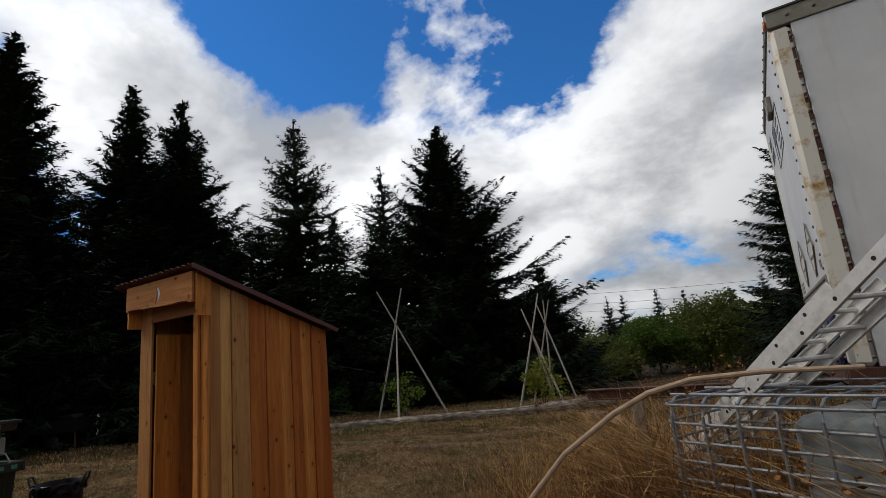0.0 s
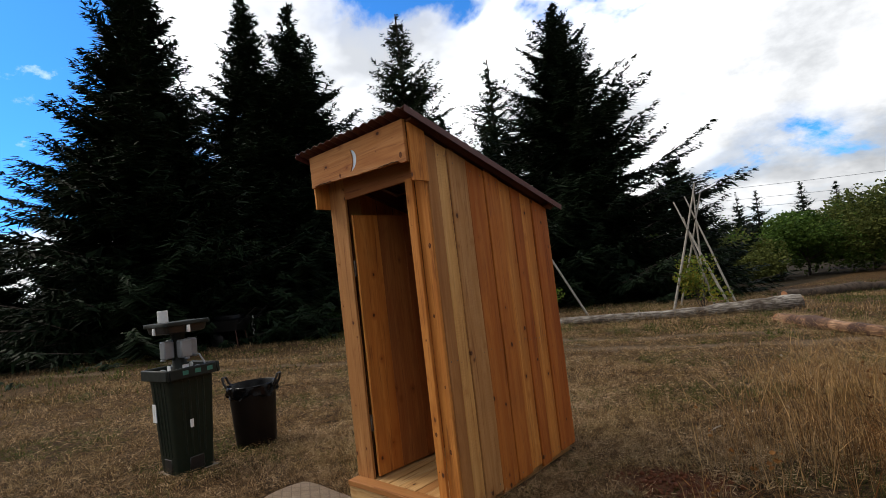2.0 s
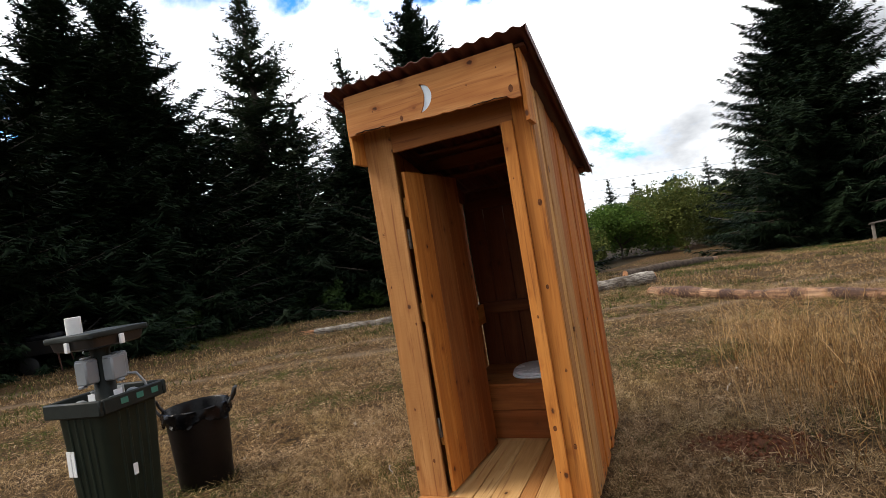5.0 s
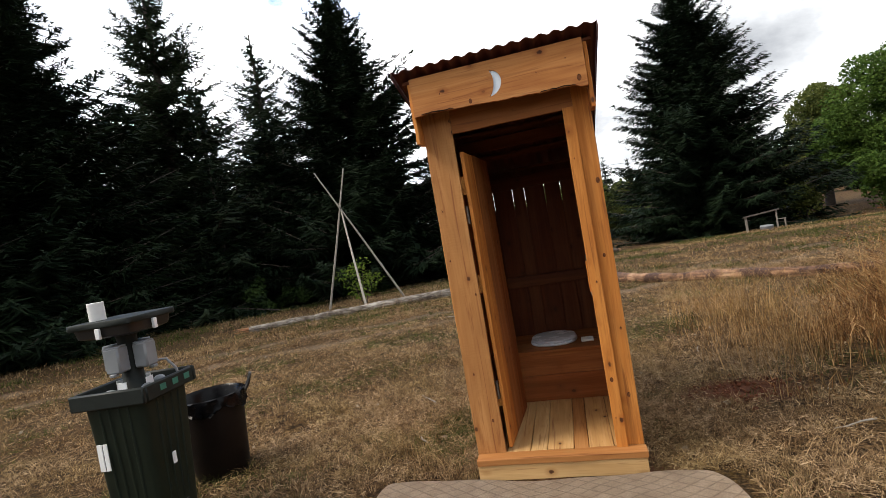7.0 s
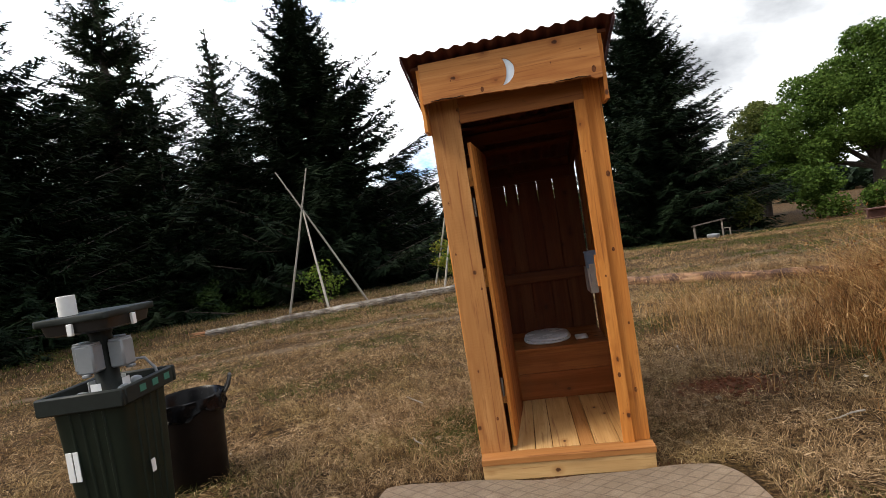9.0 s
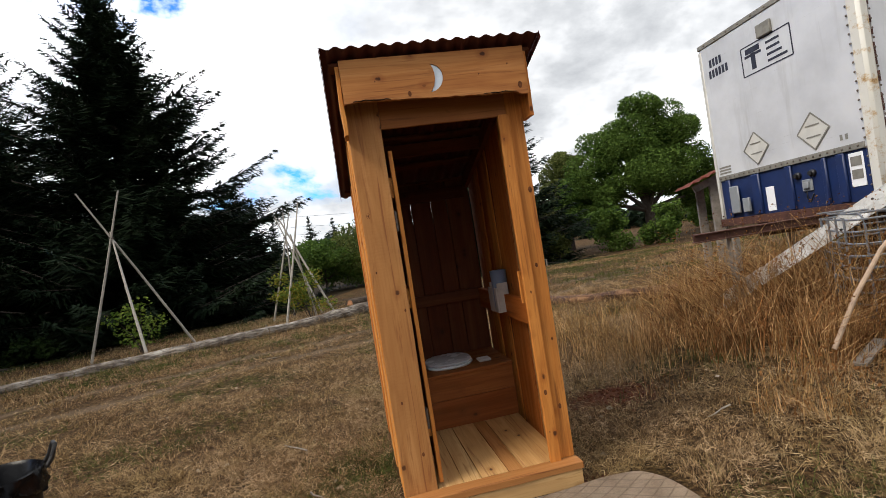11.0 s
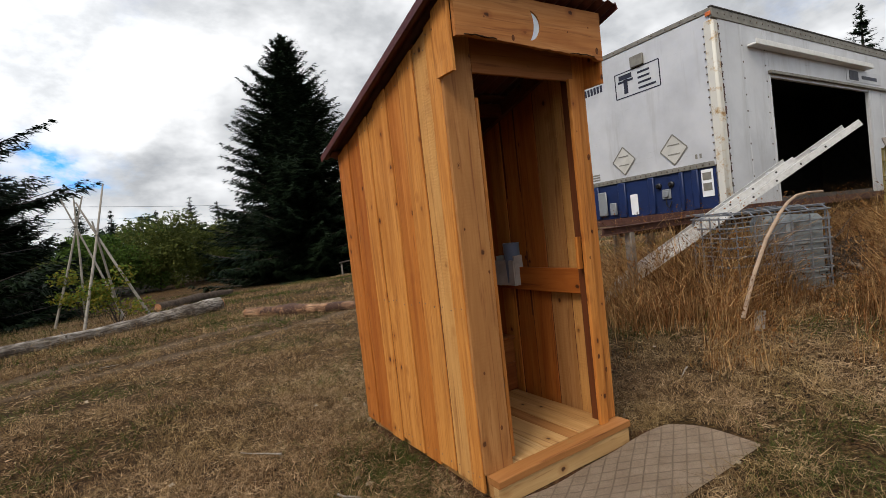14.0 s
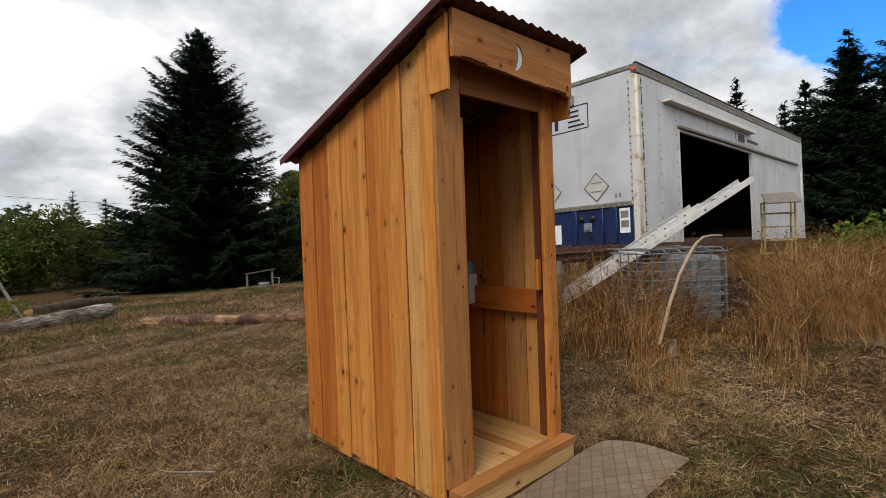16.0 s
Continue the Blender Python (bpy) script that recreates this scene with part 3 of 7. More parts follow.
def build_outhouse():
    hut = thing("outhouse", (0, 0, 0), "new cedar-board outhouse with a rusty-red corrugated roof, door open", "outhouse")
    base = new("floor_frame")
    base.parent = hut
    # frame under the floor and the floor planks
    board("front_sill", (0.0, -0.105, 0.0), (W + 0.005, -0.068, 0.092), "x", PINE, base)
    board("side_joist", (0.03, -0.066, 0.0), (0.068, D - 0.03, 0.09), "y", PINE, base)
    board("side_joist", (W - 0.068, -0.066, 0.0), (W - 0.03, D - 0.03, 0.09), "y", PINE, base)
    board("rear_joist", (0.03, D - 0.068, 0.0), (W - 0.03, D - 0.032, 0.09), "x", PINE, base)
    board("nose_plank", (0.0, -0.115, 0.094), (W + 0.012, -0.022, 0.130), "x", PINE, base)
    x = 0.03
    for i, w in enumerate((0.145, 0.14, 0.10, 0.155, 0.085, 0.14, 0.115)):
        board("floor_plank", (x, -0.019, 0.094), (x + w - 0.003, D - 0.035, 0.128 + 0.002 * (i % 2)), "y", PINE, base)
        x += w
    # side walls, board on board
    widths = {"left_wall": (0.10, 0.14, 0.16, 0.16, 0.17, 0.10, 0.14, 0.19, 0.175), "right_wall": (0.10, 0.11, 0.18, 0.18, 0.16, 0.14, 0.12, 0.14, 0.215)}
    nail_rows = []
    for side, x0 in (("left_wall", 0.0), ("right_wall", W)):
        wall = new(side)
        wall.parent = hut
        y = 0.0
        seq = widths[side]
        total = sum(seq)
        for i, w in enumerate(seq):
            w = w * D / total
            proud = (0.010, 0.0, 0.007, 0.002)[i % 4]
            lo_z, lap = 0.035 + 0.012 * ((i * 7) % 3), 0.006
            t = 0.020
            if side == "left_wall":
                lo, hi = (-proud, y + 0.001, lo_z), (t - proud, y + w - 0.004, roof_under(y) - 0.004)
            else:
                lo, hi = (W - t + proud, y + 0.001, lo_z), (W + proud, y + w - 0.004, roof_under(y) - 0.004)
            m = CEDAR_SAWN if (side == "left_wall" and i == 1) or (side == "right_wall" and i == 1) else CEDAR_DUSTY if side == "right_wall" and i in (0, 2) else CEDAR
            board("wall_board", lo, hi, "z", m, wall, cut=(0, -SLOPE), wander=0.003, chamfer=0.004)
            sx0, sx1 = (0.004, 0.010) if side == "left_wall" else (W - 0.010, W - 0.004)
            if y + w < D - 0.03:
                board("joint_strip", (sx0, y + w - 0.018, 0.06), (sx1, y + w + 0.016, roof_under(y + w) - 0.012), "z", CEDAR_SHADED, wall, wander=0.0, chamfer=0.001)
            nail_rows.append((x0 - proud - 0.0005 if side == "left_wall" else x0 + proud + 0.0005, y + w * 0.5, w, wall))
            y += w
        # rails and rafter inside
        xi = (0.032, 0.068) if side == "left_wall" else (W - 0.068, W - 0.032)
        board("middle_rail", (xi[0], 0.07, 0.86), (xi[1], D - 0.05, 1.01), "y", CEDAR, wall)
        board("rafter", (xi[0], 0.06, 0), (xi[1], D - 0.04, 0.085), "y", CEDAR_SHADED, wall,
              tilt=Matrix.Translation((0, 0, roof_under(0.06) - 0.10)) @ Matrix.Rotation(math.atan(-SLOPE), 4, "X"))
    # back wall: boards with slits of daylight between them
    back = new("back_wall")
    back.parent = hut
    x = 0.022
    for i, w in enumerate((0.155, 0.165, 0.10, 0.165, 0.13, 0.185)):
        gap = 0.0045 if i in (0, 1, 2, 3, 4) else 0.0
        board("wall_board", (x, D - 0.022, 0.04), (x + w - gap, D - 0.002, roof_under(D) + 0.022), "z", CEDAR_SHADED, back, wander=0.001)
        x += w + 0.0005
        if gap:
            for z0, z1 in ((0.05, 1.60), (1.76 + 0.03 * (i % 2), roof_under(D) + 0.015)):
                board("joint_strip", (x - 0.022, D - 0.0015, z0), (x + 0.018, D + 0.0045, z1), "z", CEDAR_SHADED, back, wander=0.0, chamfer=0.001)
    board("wall_board", (x + 0.0005, D - 0.022, 0.04), (W - 0.0215, D - 0.002, roof_under(D) + 0.022), "z", CEDAR_SHADED, back, wander=0.0)
    board("back_rail", (0.07, D - 0.060, 0.93), (W - 0.07, D - 0.024, 1.02), "x", CEDAR_SHADED, back)
    board("top_rail", (0.07, D - 0.060, 1.76), (W - 0.07, D - 0.024, 1.86), "x", CEDAR_SHADED, back)
    board("cross_beam", (0.07, 0.62, 2.02), (W - 0.07, 0.66, 2.10), "x", CEDAR_SHADED, back)
    # front: jamb boards, header, door stop
    front = new("front_wall")
    front.parent = hut
    board("jamb_board", (-0.004, -0.022, 0.131), (0.168, -0.001, 2.30), "z", CEDAR_DUSTY, front)
    board("jamb_board", (0.866, -0.022, 0.131), (W + 0.006, -0.001, 2.30), "z", CEDAR, front)
    board("door_stop", (0.806, -0.046, 0.131), (0.868, -0.0235, 2.065), "z", CEDAR, front)
    board("header_board", (0.1695, -0.020, 2.062), (0.8645, -0.001, 2.31), "x", CEDAR_DUSTY, front)
    board("corner_post", (0.03, 0.001, 0.131), (0.10, 0.06, 2.24), "z", CEDAR_SHADED, front)
    board("corner_post", (W - 0.10, 0.001, 0.131), (W - 0.03, 0.06, 2.24), "z", CEDAR_SHADED, front)
    for x, z, r in ((0.03, 1.62, 0.013), (0.145, 1.10, 0.007), (0.05, 0.62, 0.007), (0.12, 0.33, 0.009), (0.025, 1.32, 0.006)):
        knot(front, IDENT, x, -0.022, z, r)
    for x, z, r in ((0.935, 1.64, 0.014), (0.905, 1.22, 0.010), (0.93, 0.80, 0.008), (0.915, 0.42, 0.012)):
        knot(front, IDENT, x, -0.022, z, r)
    for x, z, r in ((0.83, 1.78, 0.005), (0.84, 1.08, 0.007), (0.835, 0.52, 0.012), (0.825, 0.30, 0.004)):
        knot(front, IDENT, x, -0.046, z, r)
    board("latch_block", (0.80, 0.002, 1.02), (0.835, 0.02, 1.20), "z", CEDAR, front)
    for zz in (0.45, 1.52):
        hinge = bmesh.new()
        box(hinge, (0.169, -0.004, zz), (0.181, 0.022, zz + 0.11), 0.002)
        part("hinge", hinge, RIVET, front)
    # the box that closes the overhang: two cheeks and the fascia with its moon
    for xx in (-0.027, W + 0.009):
        board("overhang_cheek", (xx, -0.135, 2.025), (xx + 0.020, -0.004, roof_under(-0.135)), "z", CEDAR, front, cut=(0, -SLOPE))
    # nails through the side boards into the rails
    nail = bmesh.new()
    lathe(nail, [(0.0042, 0.0), (0.0040, 0.0012), (0.002, 0.002)], 7)
    me = bpy.data.meshes.new("nail")
    nail.to_mesh(me)
    nail.free()
    me.materials.append(RIVET)
    for x, y, w, wall in nail_rows:
        for z in (0.10, 0.93, roof_under(y) - 0.06):
            for dy in (-0.28 * w, 0.28 * w):
                ob = new("nail", me)
                ob.parent = wall
                ob.matrix_basis = Matrix.Translation((x, y + dy, z + 0.012 * math.sin(91 * (y + dy)))) @ Matrix.Rotation(radians(-90 if x < 0.5 else 90), 4, "Y")
    build_fascia(hut)
    build_door(hut)
    build_roof(hut)
    build_bench(hut)
    return hut


def knot(parent, m, x, y, z, r):
    """A slightly proud knot in a board that faces the path."""
    bm = lathe(bmesh.new(), [(r, 0.0), (r * 0.9, 0.0012), (r * 0.55, 0.0004), (r * 0.3, 0.0014)], 14)
    ob = part("knot", bm, KNOT, parent)
    ob.matrix_basis = m @ Matrix.Translation((x, y + 0.0002, z)) @ Matrix.Rotation(radians(90), 4, "X") @ Matrix.Diagonal((0.8, 1.25, 1, 1))


def build_fascia(hut):
    """One wide waney-edged board with a crescent cut through it and a pale inlay in the cut."""
    bm = bmesh.new()
    top, y0, y1 = roof_under(-0.16) + 0.012, -0.160, -0.137
    rng = random.Random(5)
    n = 46
    low = []
    for i in range(n + 1):
        f = i / n
        x = -0.006 + f * (W + 0.012)
        z = 2.174 - 0.024 * f + 0.004 * math.sin(5.2 * f + 0.6) + 0.0012 * math.sin(23 * f) + 0.0012 * math.sin(57 * f) + rng.uniform(-0.0022, 0.0022)
        if f > 0.95:
            z -= 0.010
        if f < 0.06:
            z -= 0.006
        low.append((x, float(z)))
    outline = low + [(W + 0.006, top), (-0.006, top)]
    cx, cz = 0.462, 2.262
    moon = []
    for k in range(17):
        a = radians(-86 + 172 * k / 16)
        moon.append((cx - 0.024 + 0.072 * math.cos(a), cz + 0.072 * math.sin(a)))
    for k in range(1, 14):
        a = radians(35.6 - 71.2 * k / 14)
        moon.append((cx - 0.1193 + 0.1234 * math.cos(a), cz + 0.1234 * math.sin(a)))
    tilt = [(x + 0.10 * (z - cz), z) for x, z in moon]
    loops = []
    for pts in (outline, tilt):
        vs = [bm.verts.new((x, y0, z)) for x, z in pts]
        loops.append([bm.edges.new((vs[i], vs[(i + 1) % len(vs)])) for i in range(len(vs))])
    bmesh.ops.triangle_fill(bm, use_beauty=True, use_dissolve=False, edges=loops[0] + loops[1], normal=(0, -1, 0))
    hole = {v for e in loops[1] for v in e.verts}
    faces = [f for f in bm.faces if not all(v in hole for v in f.verts)]
    bmesh.ops.delete(bm, geom=[f for f in bm.faces if all(v in hole for v in f.verts)], context="FACES_ONLY")
    ret = bmesh.ops.extrude_face_region(bm, geom=[f for f in bm.faces])
    bmesh.ops.translate(bm, vec=(0, y1 - y0, 0), verts=[g for g in ret["geom"] if isinstance(g, bmesh.types.BMVert)])
    bmesh.ops.recalc_face_normals(bm, faces=bm.faces)
    # grain runs along the board: turn it so that local z is its length
    spin = AX["x"].to_4x4()
    bmesh.ops.transform(bm, matrix=spin.inverted(), verts=bm.verts)
    fascia = part("fascia", bm, FASCIA, hut, "wide waney-edged board with a crescent moon cut out", soft=False)
    fascia.matrix_basis = spin
    tin = bmesh.new()
    lay = [tin.verts.new((cx + (x - cx) * 0.985, y0 + 0.008, cz + (z - cz) * 0.985)) for x, z in tilt]
    bmesh.ops.triangle_fill(tin, use_beauty=True, edges=[tin.edges.new((lay[i], lay[(i + 1) % len(lay)])) for i in range(len(lay))], normal=(0, -1, 0))
    grown = bmesh.ops.extrude_face_region(tin, geom=tin.faces[:])
    bmesh.ops.translate(tin, vec=(0, 0.006, 0), verts=[g for g in grown["geom"] if isinstance(g, bmesh.types.BMVert)])
    bmesh.ops.recalc_face_normals(tin, faces=tin.faces)
    # strips of bark left along the wild edge
    for k, (xa, xb, wide) in enumerate(((0.02, 0.24, 0.008), (0.70, 0.90, 0.006))):
        pts = [(x, z) for x, z in low if xa <= x <= xb]
        strip = bmesh.new()
        tube(strip, [(x, y0 - 0.001, z + 0.004 + 0.002 * math.sin(70 * x)) for x, z in pts], [max(0.0015, 0.55 * wide * (0.5 + 0.5 * math.sin(3.1 * (i + 0.5) / len(pts))) * rng.uniform(0.6, 1.1)) for i in range(len(pts))], 6)
        part("bark_strip", strip, BARK_DARK, fascia, "dark strip of bark").matrix_basis = spin.inverted()
    for x, z, r in ((0.325, 2.192, 0.012), (0.915, 2.184, 0.015), (0.16, 2.27, 0.004), (0.86, 2.30, 0.004), (0.70, 2.26, 0.004)):
        knot(fascia, spin.inverted(), x, y0, z, r)
    part("moon_inlay", tin, MOON, hut, "pale blue-white inlay in the moon")


FASCIA = cedar("cedar_fascia", (0.56, 0.27, 0.085), (0.44, 0.175, 0.046), (0.26, 0.080, 0.018), sawn=0.0)


def build_door(hut):
    """The board door, swung inwards against the left wall."""
    door = new("door")
    door.parent = hut
    door.matrix_basis = pose(0.186, 0.004, 0.150, 0, 0, -4.0)
    y = 0.0
    for i, w in enumerate((0.21, 0.235, 0.205)):
        board("door_board", (0.0, y, 0.0), (0.022, y + w - 0.0005, 1.80 + 0.002 * (i % 2)), "z", CEDAR_RED_SHADED if i else CEDAR, door)
        y += w
    for zz in (0.25, 0.95, 1.55):
        board("door_ledge", (-0.026, 0.02, zz), (-0.002, 0.62, zz + 0.11), "y", CEDAR, door)


def build_roof(hut):
    """Corrugated sheet on purlins; the waves run down the slope."""
    roof = new("roof")
    roof.parent = hut
    m = Matrix.Translation((0, 0, 2.325)) @ Matrix.Rotation(math.atan(-SLOPE), 4, "X")
    k = math.sqrt(1 + SLOPE * SLOPE)
    bm = bmesh.new()
    x0, x1, pitch, amp = -0.088, W + 0.088, 0.0762, 0.0085
    n = 128
    rows = []
    ys = [-0.225, -0.05, 0.3, 0.7, 1.1, 1.44]
    for t in (0.0, -0.0016):
        row = []
        for y in ys:
            row.append([bm.verts.new((x0 + (x1 - x0) * i / n, y * k, 0.036 + t + amp * math.cos(2 * math.pi * (x1 - x0) * i / n / pitch)
                                      + 0.002 * math.sin(7 * y + 3 * i / n))) for i in range(n + 1)])
        rows.append(row)
    for s, row in enumerate(rows):
        for a, b in zip(row, row[1:]):
            for i in range(n):
                q = (a[i], a[i + 1], b[i + 1], b[i])
                bm.faces.new(q if s == 0 else q[::-1])
    for j in (0, -1):
        a, b = rows[0][j], rows[1][j]
        for i in range(n):
            bm.faces.new((a[i], b[i], b[i + 1], a[i + 1]) if j == 0 else (a[i + 1], b[i + 1], b[i], a[i]))
    for i in (0, -1):
        for j in range(len(ys) - 1):
            q = (rows[0][j][i], rows[0][j + 1][i], rows[1][j + 1][i], rows[1][j][i])
            bm.faces.new(q)
    bmesh.ops.transform(bm, matrix=m, verts=bm.verts)
    part("corrugated_sheet", bm, ROOF, roof, "dark red corrugated metal sheet")
    for y in (-0.115, 0.25, 0.62, 1.0, 1.325):
        out = 0.055 if y in (-0.115, 1.325) else -0.01
        board("purlin", (-out, y * k - 0.02, 0.004), (W + out, y * k + 0.045, 0.025), "x", CEDAR_SHADED, roof, tilt=None).matrix_basis = \
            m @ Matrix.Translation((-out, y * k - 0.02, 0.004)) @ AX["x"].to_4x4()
    for xs in (x0 - 0.004, x1 + 0.001):
        edge = bmesh.new()
        box(edge, (xs, -0.222 * k, 0.004), (xs + 0.003, 1.438 * k, 0.046), 0.001)
        bmesh.ops.transform(edge, matrix=m, verts=edge.verts)
        part("edge_flashing", edge, ROOF, roof)
    for y in (-0.205, 0.62, 1.40):
        for x in np.arange(0.02, W, 0.1524):
            screw = bmesh.new()
            lathe(screw, [(0.007, 0.0), (0.007, 0.002), (0.004, 0.003), (0.004, 0.006)], 8, (0, 0, 0))
            i = round((x - x0) / pitch)
            ob = part("roof_screw", screw, RIVET, roof)
            ob.matrix_basis = m @ Matrix.Translation((x0 + i * pitch, y * k, 0.036 + amp))


def build_bench(hut):
    bench = new("bench")
    bench.parent = hut
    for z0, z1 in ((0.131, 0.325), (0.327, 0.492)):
        board("bench_front_board", (0.035, 0.780, z0), (W - 0.035, 0.801, z1), "x", CEDAR_RED_SHADED, bench)
    board("bench_top_board", (0.035, 0.760, 0.494), (W - 0.035, 1.03, 0.516), "x", CEDAR_RED_SHADED, bench)
    board("bench_top_board", (0.035, 1.032, 0.494), (W - 0.035, D - 0.026, 0.516), "x", CEDAR_RED_SHADED, bench)


def rounded(n, a, b, p=2.4):
    return [(a * math.copysign(abs(math.cos(t)) ** (2 / p), math.cos(t)), b * math.copysign(abs(math.sin(t)) ** (2 / p), math.sin(t))) for t in (2 * math.pi * k / n for k in range(n))]


def slab(bm, outline, z0, z1, round_=0.006, centre=(0, 0, 0)):
    """A rounded-edge plate of the given outline."""
    c = Vector(centre)
    rings = []
    for s, z in ((-round_, z0), (0, z0 + round_), (0, z1 - round_), (-round_ * 0.5, z1 - round_ * 0.3), (-round_ * 1.6, z1)):
        ring = []
        for x, y in outline:
            d = math.hypot(x, y)
            f = (d + s) / d
            ring.append(bm.verts.new(c + Vector((x * f, y * f, z))))
        rings.append(ring)
    n = len(outline)
    for a, b in zip(rings, rings[1:]):
        for k in range(n):
            bm.faces.new((a[k], a[(k + 1) % n], b[(k + 1) % n], b[k]))
    bm.faces.new(rings[0][::-1])
    bm.faces.new(rings[-1])
    return bm


def build_inside():
    seat = thing("toilet_seat", (0.50, 1.035, 0.5165), "white plastic toilet seat with closed lid on a cedar bench", "toilet seat")
    part("seat_ring", slab(bmesh.new(), rounded(40, 0.180, 0.190), 0.0, 0.018), WHITE_SEAT, seat)
    part("lid", slab(bmesh.new(), rounded(40, 0.172, 0.182), 0.0195, 0.038, 0.008), WHITE_SEAT, seat)
    for x in (-0.07, 0.07):
        bm = bmesh.new()
        tube(bm, [(x - 0.02, 0.176, 0.024), (x + 0.02, 0.176, 0.024)], 0.010)
        part("seat_hinge", bm, WHITE_SEAT, seat)
    bm = bmesh.new()
    box(bm, (-0.045, -0.05, 0), (0.045, 0.05, 0.016), 0.004)
    whole("paper_pad", bm, PAPER, "small stack of white paper squares on the bench", "paper", at=(0.75, 0.93, 0.517))
    caddy = thing("paper_holder", (W - 0.118, 0.60, 0.89), "pale grey wooden paper box fixed to the cedar wall", "holder")
    for lo, hi, ax in (((-0.005, 0, 0), (0.0065, 0.19, 0.17), "y"), ((0.0075, 0, 0), (0.083, 0.012, 0.20), "z"), ((0.0075, 0.178, 0), (0.083, 0.19, 0.20), "z"), ((0.0075, 0.013, 0), (0.083, 0.177, 0.012), "y")):
        board("box_side", lo, hi, ax, PALE_BOX, caddy)
    can = thing("paper_tin", (W - 0.072, 0.66, 0.903), "blue-grey tin standing in the wooden holder", "tin")
    bm = lathe(bmesh.new(), [(0.050, 0.0), (0.052, 0.004), (0.055, 0.26), (0.057, 0.265), (0.057, 0.272), (0.050, 0.272), (0.048, 0.02)], 28)
    part("can", bm, CUP_BLUE, can)
    bm = bmesh.new()
    box(bm, (0, 0, 0), (0.004, 0.10, 0.15), 0.001)
    whole("notice_card", bm, PAPER, "pale card hung on the cedar wall rail", "card", at=(W - 0.0745, 0.80, 0.90))


build_outhouse()
build_inside()


# ---- rug before the door ----
def build_rug():
    bm = bmesh.new()
    ca = [Vector((-0.62, -0.10)), Vector((1.29, -0.14)), Vector((1.40, -0.64)), Vector((-0.56, -0.60))]
    nx, ny = 72, 18
    grid = []
    for j in range(ny + 1):
        row = []
        for i in range(nx + 1):
            u, v = i / nx, j / ny
            # round the corners off
            uu, vv = 2 * u - 1, 2 * v - 1
            s = 1 - 0.035 * (abs(uu) ** 12) * (abs(vv) ** 3)
            vv *= 1 - 0.08 * abs(uu) ** 26
            u2, v2 = (uu * s + 1) / 2, (vv + 1) / 2
            p = (ca[0] * (1 - u2) + ca[1] * u2) * (1 - v2) + (ca[3] * (1 - u2) + ca[2] * u2) * v2
            p = p + Vector((0, 0.012 * math.sin(9 * u)))
            z = gz(p.x, p.y) + 0.012 + 0.006 * math.sin(9 * u + 3 * v) + 0.004 * math.sin(23 * u - 7 * v)
            z += 0.018 * abs(uu) ** 14 * (0.5 + 0.5 * math.sin(4 * v))
            row.append(bm.verts.new((p.x, p.y, z)))
        grid.append(row)
    for j in range(ny):
        for i in range(nx):
            bm.faces.new((grid[j][i], grid[j + 1][i], grid[j + 1][i + 1], grid[j][i + 1]))
    r = bmesh.ops.solidify(bm, geom=bm.faces[:], thickness=-0.009)
    whole("runner_rug", bm, RUG, "worn tan runner rug with a diamond weave on the grass", "rug")


build_rug()


# ---- hand-wash station and waste bin ----
def frustum(bm, rows, rnd=0.16):
    """Rounded-square hoops (half x, half y, z) joined into a shell."""
    rings = []
    for a, b, z in rows:
        rings.append([bm.verts.new((x, y, z)) for x, y in rounded(48, a, b, 9)])
    for p, q in zip(rings, rings[1:]):
        for k in range(48):
            bm.faces.new((p[k], p[(k + 1) % 48], q[(k + 1) % 48], q[k]))
    bm.faces.new(rings[0][::-1])
    bm.faces.new(rings[-1])
    return bm


